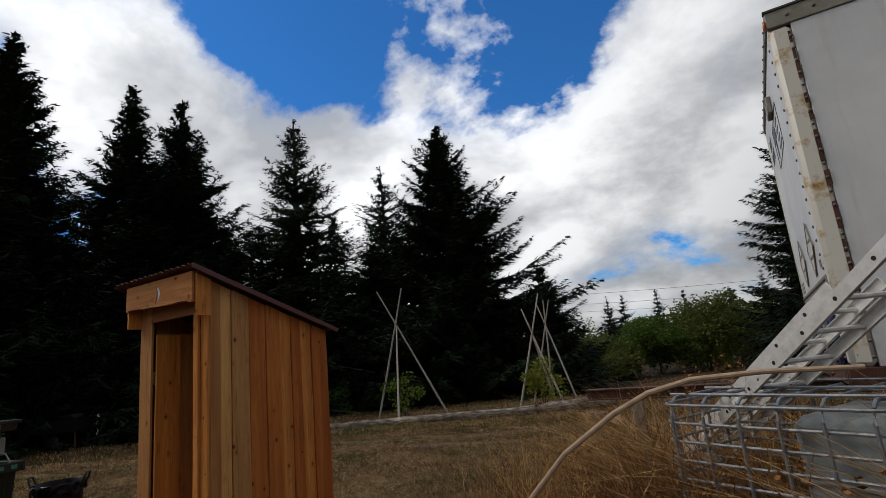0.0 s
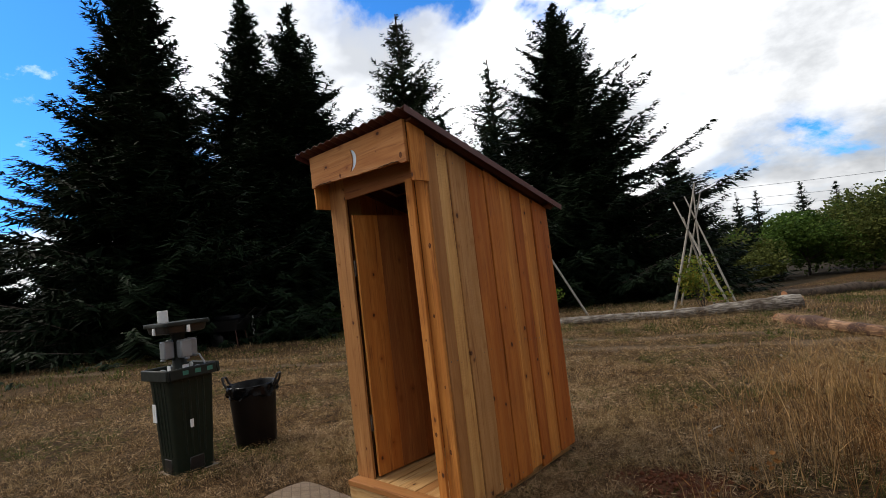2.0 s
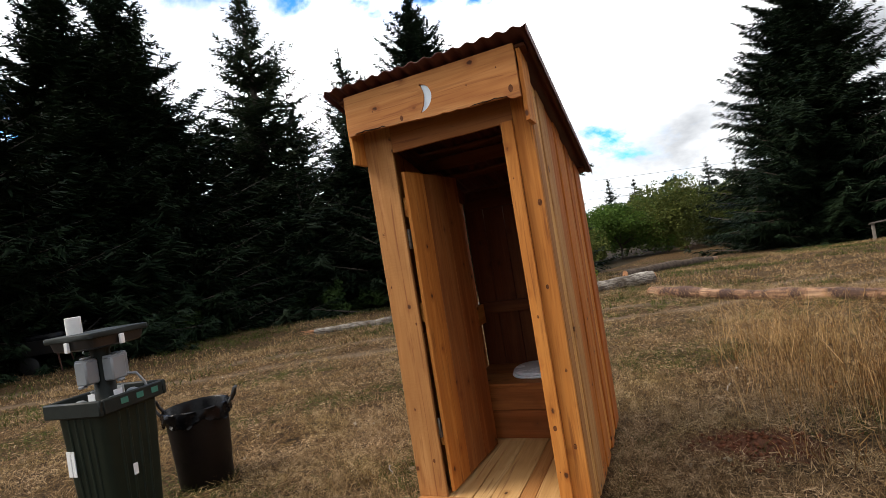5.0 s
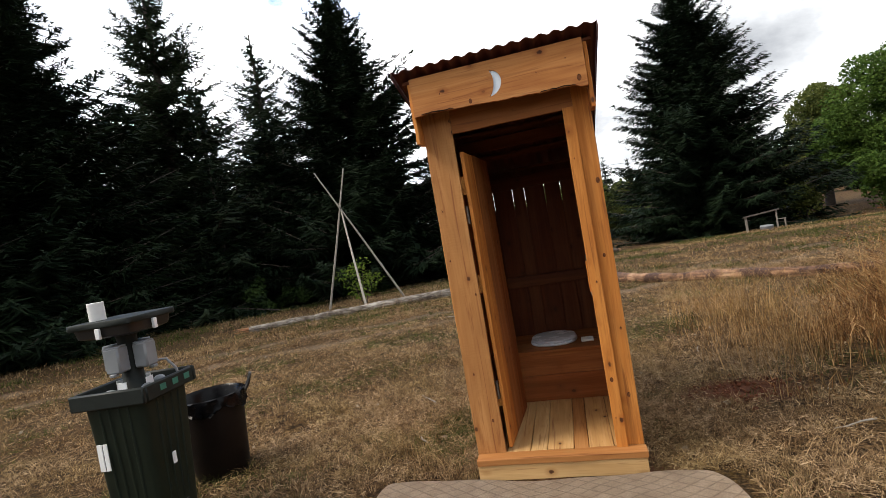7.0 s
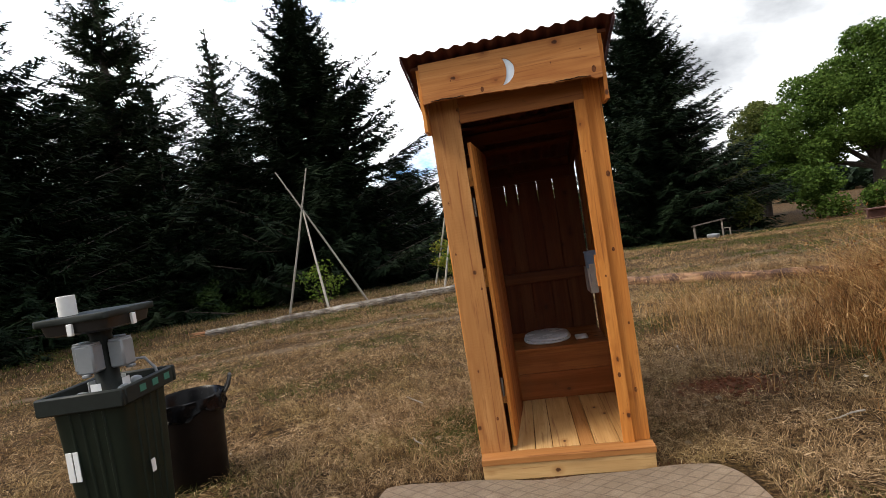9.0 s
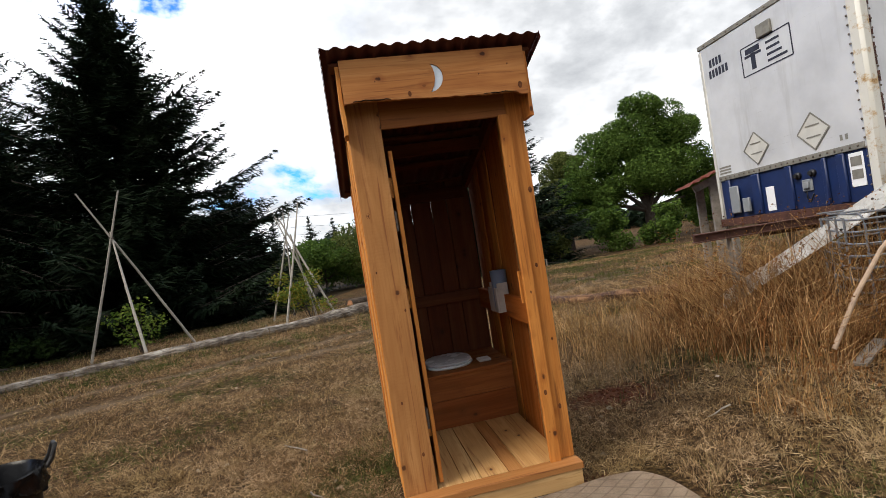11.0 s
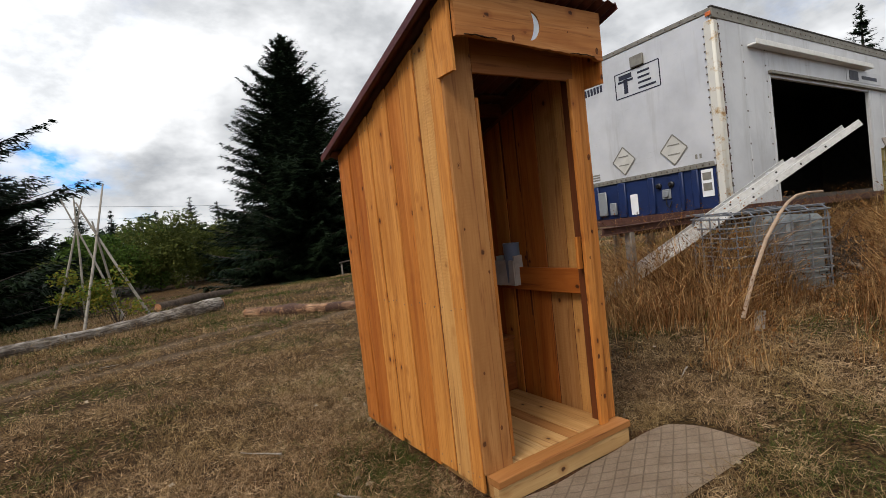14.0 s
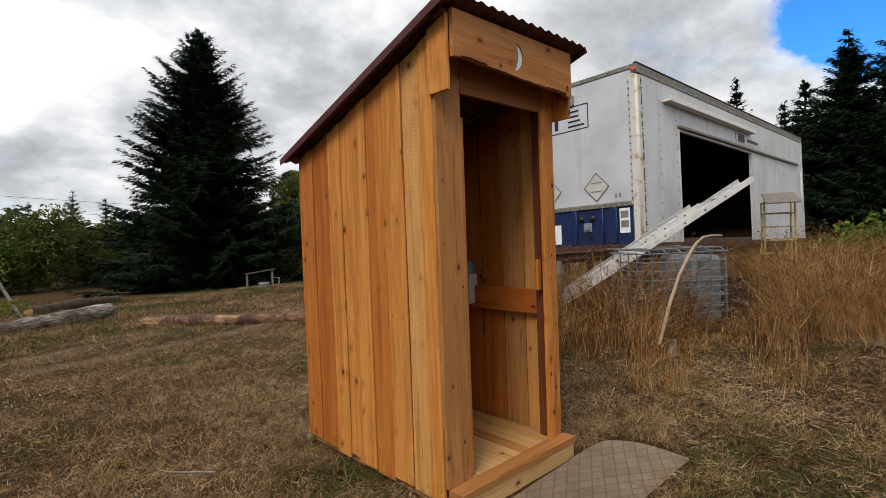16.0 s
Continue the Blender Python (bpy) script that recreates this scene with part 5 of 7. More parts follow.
# ---- clutter by the trailer ----
def build_ladder():
    a, b = Vector((3.80, 2.50, 0.08)), Vector((5.66, 0.26, 1.95))
    d = (b - a).normalized()
    side = d.cross(Vector((0, 0, 1))).normalized()
    up = side.cross(d)
    m = Matrix((( *d[:], 0), (*side[:], 0), (*up[:], 0), (0, 0, 0, 1))).transposed()
    m.translation = a
    length = (b - a).length
    lad = new("ladder")
    lad.matrix_basis = m
    tagged(lad, "worn aluminium extension ladder leaning past the trailer doorway", "ladder")
    for s, (x0, x1, off, w, z) in enumerate(((0.0, length, 0.0, 0.40, 0.0), (0.35, length * 0.80, 0.0, 0.33, 0.075))):
        for sg in (-1, 1):
            rail = bmesh.new()
            y = sg * w / 2
            box(rail, (x0, y - 0.003, z - 0.036), (x1, y + 0.003, z + 0.036), 0.001)
            box(rail, (x0, min(y, y - sg * 0.022), z - 0.036), (x1, max(y, y - sg * 0.022), z - 0.031), 0.001)
            box(rail, (x0, min(y, y - sg * 0.022), z + 0.031), (x1, max(y, y - sg * 0.022), z + 0.036), 0.001)
            rp = part("rail", rail, ALU, lad)
            for k in range(3):
                st = boxes(((0.5 + 0.6 * k, y + sg * 0.0035, z - 0.025), (0.68 + 0.6 * k, y + sg * 0.0045, z + 0.025)), bevel=0)
                if s == 0 and sg == 1:
                    part("rail_label", st, PAPER, rp)
        for k in range(int((x1 - x0) / 0.29)):
            x = x0 + 0.16 + 0.29 * k
            part("rung", tube(bmesh.new(), [(x, -w / 2 - 0.002, z), (x, w / 2 + 0.002, z)], 0.016, 8), ALU, lad)
            for sg in (-1, 1):
                ys = sg * (w / 2 + 0.0035)
                part("rung_end", tube(bmesh.new(), [(x, ys, z), (x, ys + sg * 0.002, z)], 0.012, 8), BLACK_PLASTIC, lad)
    for sg in (-1, 1):
        part("shoe", boxes(((-0.01, sg * 0.2 - 0.03, -0.05), (0.07, sg * 0.2 + 0.03, 0.045)), bevel=0.006), BLACK_PLASTIC, lad)


def build_cage():
    """A pallet tank's tubular cage on its side of the bank, with part of the tank in it."""
    ax, ay = 4.16, 0.92
    turn = -30.0
    z0 = gz(4.7, 0.7) - 0.04
    c = thing("tank_cage", (ax, ay, z0), "galvanised tube cage of a pallet tank in tall grass", "cage", turn=turn)
    w, dp, h = 1.20, 0.80, 1.10 - z0
    r = 0.0095
    rnd = 0.09

    def hoop(z, inset=0.0):
        pts = []
        for cx, cy, a0 in ((w - rnd, dp - rnd, 0), (rnd, dp - rnd, 90), (rnd, rnd, 180), (w - rnd, rnd, 270)):
            for k in range(5):
                a = radians(a0 + 22.5 * k)
                pts.append((cx + (rnd - inset) * math.cos(a), cy + (rnd - inset) * math.sin(a), z))
        return pts + [pts[0]]

    for z in np.linspace(0.10, h - 0.04, 9):
        part("hoop", tube(bmesh.new(), hoop(float(z)), r, 7, False), GALV, c)
    for i in range(6):
        x = 0.08 + i * (w - 0.16) / 5
        pts = [(x, -0.012, 0.02), (x, -0.012, h - 0.10), (x, 0.012, h - 0.03), (x, 0.06, h), (x, dp - 0.06, h), (x, dp - 0.012, h - 0.03), (x, dp + 0.012, h - 0.10), (x, dp + 0.012, 0.02)]
        part("upright", tube(bmesh.new(), pts, r, 7), GALV, c)
    for i in range(4):
        y = 0.14 + i * (dp - 0.28) / 3
        for x in (-0.012, w + 0.012):
            part("upright", tube(bmesh.new(), [(x, y, 0.02), (x, y, h - 0.02)], r, 7), GALV, c)
    for y in (0.10, 0.46, 0.86):
        part("top_bar", tube(bmesh.new(), [(0.02, y, h + 0.012), (w - 0.02, y, h + 0.012)], r, 7), GALV, c)
    for lo, hi in (((0.0, 0.0, -0.02), (w, 0.05, 0.05)), ((0.0, dp - 0.05, -0.02), (w, dp, 0.05)), ((0.0, 0.052, -0.02), (0.05, dp - 0.052, 0.05)), ((w - 0.05, 0.052, -0.02), (w, dp - 0.052, 0.05))):
        part("base_bar", boxes((lo, hi), bevel=0.006), STEEL_RUST, c)
    tank = thing("plastic_tank", (0, 0, 0), "cut milky plastic tank standing in the cage", "tank")
    tank.matrix_basis = c.matrix_basis @ Matrix.Translation((0.93, 0.39, 0.052))
    t = bmesh.new()
    box(t, (-0.21, -0.34, 0.0), (0.21, 0.36, h - 0.14), 0.05)
    part("shell", t, TANK, tank)
    for z in (0.2, 0.36, 0.52):
        part("moulded_band", boxes(((-0.216, -0.346, z), (0.216, 0.366, z + 0.035)), bevel=0.012), TANK, tank)


def build_beam():
    a, b = Vector((3.42, 1.98, 1.00)), Vector((6.30, 1.60, 1.00))
    d = b - a
    turn = math.degrees(math.atan2(d.y, d.x))
    bm = thing("steel_beam", a[:], "rusty brown steel beam resting on two posts", "beam", turn=turn)
    L = d.length
    part("web", boxes(((0, -0.012, 0.012), (L, 0.012, 0.078)), bevel=0.001), STEEL_RUST, bm)
    for z in (0.0, 0.0785):
        part("flange", boxes(((0, -0.045, z), (L, 0.045, z + 0.0115)), bevel=0.002), STEEL_RUST, bm)
    for f in (0.42, 2.2):
        p = a + d.normalized() * f
        g = gz(p.x, p.y)
        post = thing("post", (p.x, p.y, g - 0.03), "weathered wooden post under the beam", "post", group="posts under the beam")
        part("post_timber", boxes(((-0.045, -0.045, 0), (0.045, 0.045, 0.999 - g + 0.03)), bevel=0.008), GREY_WOOD, post)


def build_lath():
    pts = [(3.15, 0.33, 0.24), (3.40, 0.335, 0.58), (3.69, 0.34, 0.88), (4.00, 0.345, 1.09), (4.20, 0.35, 1.19), (4.42, 0.36, 1.245), (4.75, 0.38, 1.26), (5.15, 0.40, 1.25)]
    bm = bmesh.new()
    tube(bm, pts, [0.017, 0.017, 0.016, 0.016, 0.015, 0.014, 0.013, 0.012], 8)
    whole("bent_lath", bm, LATH, "long bent tan lath leaning over the cage", "lath")
    for x, y, a, L in ((3.28, 0.22, 22, 0.46),):
        s = thing("scrap_board", (x, y, gz(x, y) + 0.03), "grey scrap board lying in the grass", "board", turn=a)
        s.matrix_basis = s.matrix_basis @ pose(0, 0, 0, 0, -9, 0)
        board("plank", (0, 0, 0), (L, 0.09, 0.02), "x", GREY_WOOD, s)


def build_debris():
    """Odds and ends in the grass beyond the cage."""
    for x, y, a, L, tip_ in ((5.5, 0.35, 20, 0.9, -6), (6.3, 0.42, -25, 1.1, -4), (9.3, 0.10, 10, 1.0, -10), (9.0, 0.35, 75, 0.9, -5), (5.9, 0.15, 60, 0.6, -14)):
        s = thing("scrap_board", (x, y, gz(x, y) + 0.06), "weathered scrap board lying in the dead grass", "board", "scrap boards", turn=a)
        s.matrix_basis = s.matrix_basis @ pose(0, 0, 0, 0, tip_, 0)
        board("plank", (0, 0, 0), (L, 0.09, 0.022), "x", GREY_WOOD if L < 1.05 else PINE, s)
    rng = random.Random(12)
    for x, y, r in ((6.0, 0.25, 0.13), (5.75, 0.45, 0.09), (6.9, 0.35, 0.11)):
        bm = bmesh.new()
        bmesh.ops.create_icosphere(bm, subdivisions=2, radius=r)
        for v in bm.verts:
            v.co = Vector((v.co.x * 1.3, v.co.y, v.co.z * 0.75)) * rng.uniform(0.82, 1.12)
        whole("field_stone", bm, LATH, "rounded tan stone in the dead grass", "stone", "field stones", at=(x, y, gz(x, y) + r * 0.45))
    nr = np.random.default_rng(55)
    q = 1500
    a, r = nr.uniform(0, 6.28, q), 1.15 * nr.uniform(size=q) ** 0.5
    fx, fy = 6.35 + r * np.cos(a), 0.85 + 0.62 * r * np.sin(a)
    p0 = np.stack([fx, fy, ground_z(fx, fy) + nr.uniform(-0.02, 0.50, q) * (1 - (r / 1.2) ** 2)], 1)
    away = nr.normal(0, 1, (q, 3)) * [1, 1, 0.45] + [0, 0, 0.18]
    away /= np.linalg.norm(away, axis=1)[:, None]
    ln = nr.uniform(0.12, 0.55, q)[:, None]
    wide = np.cross(away, nr.normal(size=(q, 3)))
    wide *= (nr.uniform(0.004, 0.016, q) / np.linalg.norm(wide, axis=1))[:, None]
    bow = p0 + away * ln * 0.55 + nr.normal(0, 0.03, (q, 3))
    v = np.stack([p0 - wide, p0 + wide, bow + wide * 0.7, bow - wide * 0.7, p0 + away * ln], 1)
    i = np.arange(q)[:, None] * 5
    me = tri_mesh("brush_heap", v.reshape(-1, 3), np.concatenate([i + [0, 1, 2], i + [0, 2, 3], i + [3, 2, 4]], 0), TRUNK)
    tagged(new("brush_heap", me), "dark heap of dead brambles and brushwood beside the trailer", "brushwood", kind="stuff")
    can = thing("oil_drum", (5.9, 2.1, gz(5.9, 2.1) - 0.02), "dark rusty drum under the trailer", "drum")
    part("drum_body", lathe(bmesh.new(), [(0.24, 0.0), (0.255, 0.01), (0.25, 0.2), (0.258, 0.22), (0.25, 0.24), (0.25, 0.44), (0.258, 0.46), (0.25, 0.48), (0.255, 0.68), (0.24, 0.69)], 28), STEEL_RUST, can)


def build_yellow_rack():
    x, y = 9.15, 0.46
    r = thing("yellow_rack", (x, y, gz(x, y)), "faded yellow tubular step rack with a tilted shelf", "rack", turn=20)
    r.matrix_basis = r.matrix_basis @ Matrix.Scale(1.12, 4)
    for px in (0.0, 0.42):
        for py in (0.0, 0.42):
            part("upright", tube(bmesh.new(), [(px, py, -0.02), (px, py, 1.50)], 0.016, 8), YELLOW, r)
    for z in (0.20, 0.42, 0.64, 0.86, 1.08, 1.30, 1.48):
        for a, b in (((0, 0), (0.42, 0)), ((0, 0.42), (0.42, 0.42)), ((0, 0), (0, 0.42)), ((0.42, 0), (0.42, 0.42))):
            part("cross_bar", tube(bmesh.new(), [(*a, z), (*b, z)], 0.011, 7), YELLOW, r)
    sh = part("top_shelf", boxes(((-0.42, -0.02, 0), (0.22, 0.44, 0.025)), bevel=0.004), GREY_WOOD, r)
    sh.matrix_basis = pose(0, 0, 1.555, 0, -16, 0)


build_ladder()
build_cage()
build_beam()
build_lath()
build_yellow_rack()
build_debris()


# ---- pole tripods with vines ----
def leaf_cloud(rng, centres, radii, n, size, flat=0.6):
    """Corners and triangles of n folded leaves scattered through round clumps."""
    k = rng.integers(0, len(centres), n)
    d = rng.normal(size=(n, 3))
    d /= np.linalg.norm(d, axis=1)[:, None]
    rad = rng.uniform(0.35, 1.0, n) ** 0.5
    c = np.asarray(centres)[k] + d * np.asarray(radii)[k] * rad[:, None]
    a = rng.normal(size=(n, 3)) + d * 0.4
    a[:, 2] *= flat
    a /= np.linalg.norm(a, axis=1)[:, None]
    b = np.cross(a, rng.normal(size=(n, 3)))
    b /= np.linalg.norm(b, axis=1)[:, None]
    nn = np.cross(a, b)
    s = size * rng.uniform(0.6, 1.35, n)[:, None]
    v = np.stack([c - a * s * 0.5, c + b * s * 0.36 + nn * s * 0.08, c + a * s * 0.55, c - b * s * 0.36 + nn * s * 0.08], 1)
    i = np.arange(n)[:, None] * 4
    f = np.concatenate([i + [0, 1, 2], i + [0, 2, 3]], 0)
    return v.reshape(-1, 3), f


def build_tripod(x, y, apex_h, feet, seed, vine, label, cross):
    rng = np.random.default_rng(seed)
    z = gz(x, y)
    t = thing("pole_tripod", (x, y, z), label, "tripod", "pole tripods")
    for fx, fy, over in feet:
        foot = Vector((fx, fy, gz(x + fx, y + fy) - z - 0.04))
        top = Vector((cross[0], cross[1], apex_h)) + Vector((rng.uniform(-0.04, 0.04), rng.uniform(-0.04, 0.04), 0))
        end = foot + (top - foot) * over
        mid = (foot + end) / 2 + Vector((rng.uniform(-0.03, 0.03), rng.uniform(-0.03, 0.03), 0))
        part("pole", tube(bmesh.new(), [foot, mid, end], [0.040, 0.035, 0.023], 8), POLE, t)
    lash = bmesh.new()
    for k in range(3):
        tube(lash, [(cross[0] + 0.06 * math.cos(a), cross[1] + 0.06 * math.sin(a), apex_h - 0.03 + 0.02 * k) for a in np.linspace(0, 6.3, 10)], 0.007, 6, False)
    part("lashing", lash, DARK_WOOD, t)
    plant = thing("climbing_vine", (x, y, z), "leafy green vine climbing between the tripod poles", "vine", "vines on tripods")
    stem = bmesh.new()
    cs, rs = [], []
    for k in range(7):
        a, r = rng.uniform(0, 6.28), rng.uniform(0.1, 0.62)
        px, py, pz = r * math.cos(a), r * math.sin(a), rng.uniform(0.35, 1.0) * vine
        tube(stem, [(rng.uniform(-0.05, 0.05), rng.uniform(-0.05, 0.05), -0.03), (px * 0.4, py * 0.4, pz * 0.6), (px, py, pz)], [0.014, 0.010, 0.005], 6)
        for q in range(3):
            cs.append((px + rng.uniform(-0.2, 0.2), py + rng.uniform(-0.2, 0.2), pz + rng.uniform(-0.15, 0.2)))
            rs.append((0.30, 0.30, 0.22))
    part("stem", stem, TRUNK, plant)
    v, f = leaf_cloud(rng, cs, np.array(rs), 620, 0.085)
    ob = tagged(new("foliage", tri_mesh("foliage", v, f, VINE if seed % 2 else YELLOWLEAF)), kind="stuff")
    ob.parent = plant
    if seed % 2 == 0:
        v, f = leaf_cloud(rng, cs, np.array(rs) * 1.15, 480, 0.085)
        ob = tagged(new("foliage", tri_mesh("foliage", v, f, VINE)), kind="stuff")
        ob.parent = plant


build_tripod(-6.00, 12.50, 3.44, ((0.57, -1.25, 1.05), (1.02, 1.25, 1.37), (-1.50, 0.35, 1.38)), 1, 1.45, "three bleached wooden poles lashed as a plant tripod", (-0.58, 0.61))
build_tripod(-1.60, 14.50, 2.55, ((-0.78, -0.40, 1.56), (0.86, -0.30, 1.37), (0.1, 1.0, 1.15)), 2, 1.55, "bleached wooden poles lashed as a plant tripod beside the log", (-0.2, 0.25))
build_tripod(-2.50, 18.00, 3.20, ((-0.05, 0.1, 1.30), (1.05, -0.1, 1.28), (-0.85, 0.0, 1.30)), 4, 1.60, "bleached wooden poles lashed as a plant tripod among the scrub", (0.05, 0.1))


# ---- fallen logs ----
def build_log(name_label, pts, radii, mat_, seed, torn=False):
    rng = random.Random(seed)
    P = [Vector((x, y, gz(x, y) + r * 0.72)) for (x, y), r in zip(pts, radii)]
    fine, rad = [], []
    for i in range(len(P) - 1):
        for k in range(7):
            f = k / 7
            fine.append(P[i].lerp(P[i + 1], f) + Vector((rng.uniform(-0.012, 0.012), rng.uniform(-0.012, 0.012), rng.uniform(-0.01, 0.01))))
            rad.append((radii[i] * (1 - f) + radii[i + 1] * f) * rng.uniform(0.80, 1.16))
    fine.append(P[-1])
    rad.append(radii[-1])
    o = P[0].copy()
    d = (P[-1] - P[0]).normalized()
    q = d.to_track_quat("Z", "Y").to_matrix().to_4x4()
    inv = q.inverted()
    lg = new("fallen_log")
    lg.matrix_basis = Matrix.Translation(o) @ q
    tagged(lg, name_label, "log", "fallen logs")
    bm = bmesh.new()
    tube(bm, [inv @ (p - o) for p in fine], rad, 14)
    for v in bm.verts:
        v.co += Vector((rng.uniform(-1, 1), rng.uniform(-1, 1), rng.uniform(-1, 1))) * 0.016
    part("trunk", bm, mat_, lg)
    cutp = bmesh.new()
    tube(cutp, [(0, 0, -0.006), (0, 0, 0.012)], rad[0] * 0.93, 14)
    part("cut_end", cutp, LOG_END, lg)
    if torn:
        end = inv @ (P[-1] - o)
        for k in range(7):
            a, r = rng.uniform(0, 6.28), rad[-1] * rng.uniform(0.2, 0.8)
            q0 = end + Vector((r * math.cos(a), r * math.sin(a), -0.06))
            part("splinter", tube(bmesh.new(), [q0, q0 + Vector((rng.uniform(-0.05, 0.05), rng.uniform(-0.05, 0.05), rng.uniform(0.15, 0.50)))], [0.022, 0.004], 6), LOG_END, lg, "raw orange splinter")
    for k in range(4):
        i = rng.randrange(2, len(fine) - 2)
        p = inv @ (fine[i] - o)
        a = rng.uniform(0, 6.28)
        part("branch_stub", tube(bmesh.new(), [p, p + Vector((math.cos(a), math.sin(a), 0.3)) * (rad[i] + 0.05)], [0.03, 0.02], 7), mat_, lg)


build_log("long weathered grey log with patches of bark on the grass", [(0.95, 14.0), (-1.5, 12.7), (-5.3, 10.35), (-7.8, 8.75)], [0.21, 0.165, 0.12, 0.09], BARK, 1, torn=True)
build_log("long peeled reddish log lying on the grass", [(0.95, 10.35), (2.65, 8.1), (4.2, 6.4), (5.4, 5.2)], [0.13, 0.11, 0.09, 0.08], PEELED, 2)
build_log("old dark log far across the field", [(-0.4, 20.4), (1.5, 24.2), (3.4, 27.2)], [0.19, 0.20, 0.17], DARK_LOG, 3)
build_log("old dark log far across the field", [(2.1, 26.6), (3.0, 29.0), (3.9, 31.0)], [0.17, 0.19, 0.17], PEELED, 4)


# ---- dark cart by the trees ----
def build_cart():
    x, y = -15.5, 6.2
    c = thing("garden_cart", (x, y, gz(x, y)), "black garden cart with a tangled white cord hung on it", "cart", turn=30)
    c.matrix_basis = c.matrix_basis @ Matrix.Scale(1.35, 4)
    tray = bmesh.new()
    frustum(tray, [(0.36, 0.24, 0.42), (0.48, 0.32, 0.72), (0.50, 0.34, 0.73)])
    part("tray", tray, BLACK_PLASTIC, c)
    for s in (-1, 1):
        part("handle", tube(bmesh.new(), [(-0.3, s * 0.2, 0.44), (0.5, s * 0.26, 0.62), (1.0, s * 0.28, 0.98)], 0.018, 7), BLACK_PLASTIC, c)
        part("leg", tube(bmesh.new(), [(0.3, s * 0.2, 0.45), (0.36, s * 0.24, 0.0)], 0.016, 7), STEEL_RUST, c)
    w = part("wheel", lathe(bmesh.new(), [(0.03, -0.05), (0.17, -0.05), (0.20, -0.03), (0.20, 0.03), (0.17, 0.05), (0.03, 0.05)], 24), BLACK_PLASTIC, c)
    w.matrix_basis = Matrix.Translation((-0.42, 0, 0.195)) @ Matrix.Rotation(radians(90), 4, "X")
    rng = random.Random(8)
    pts = [(0.52 + rng.uniform(-0.06, 0.06), 0.30 + rng.uniform(-0.08, 0.08), 0.78 - 0.045 * k + rng.uniform(-0.03, 0.03)) for k in range(14)]
    part("cord", tube(bmesh.new(), pts, 0.010, 6), PAPER, c, "tangled white cord")
    load = bmesh.new()
    slab(load, rounded(24, 0.42, 0.28, 3), 0.70, 0.86, 0.04)
    part("tarp", load, BAG, c)


build_cart()


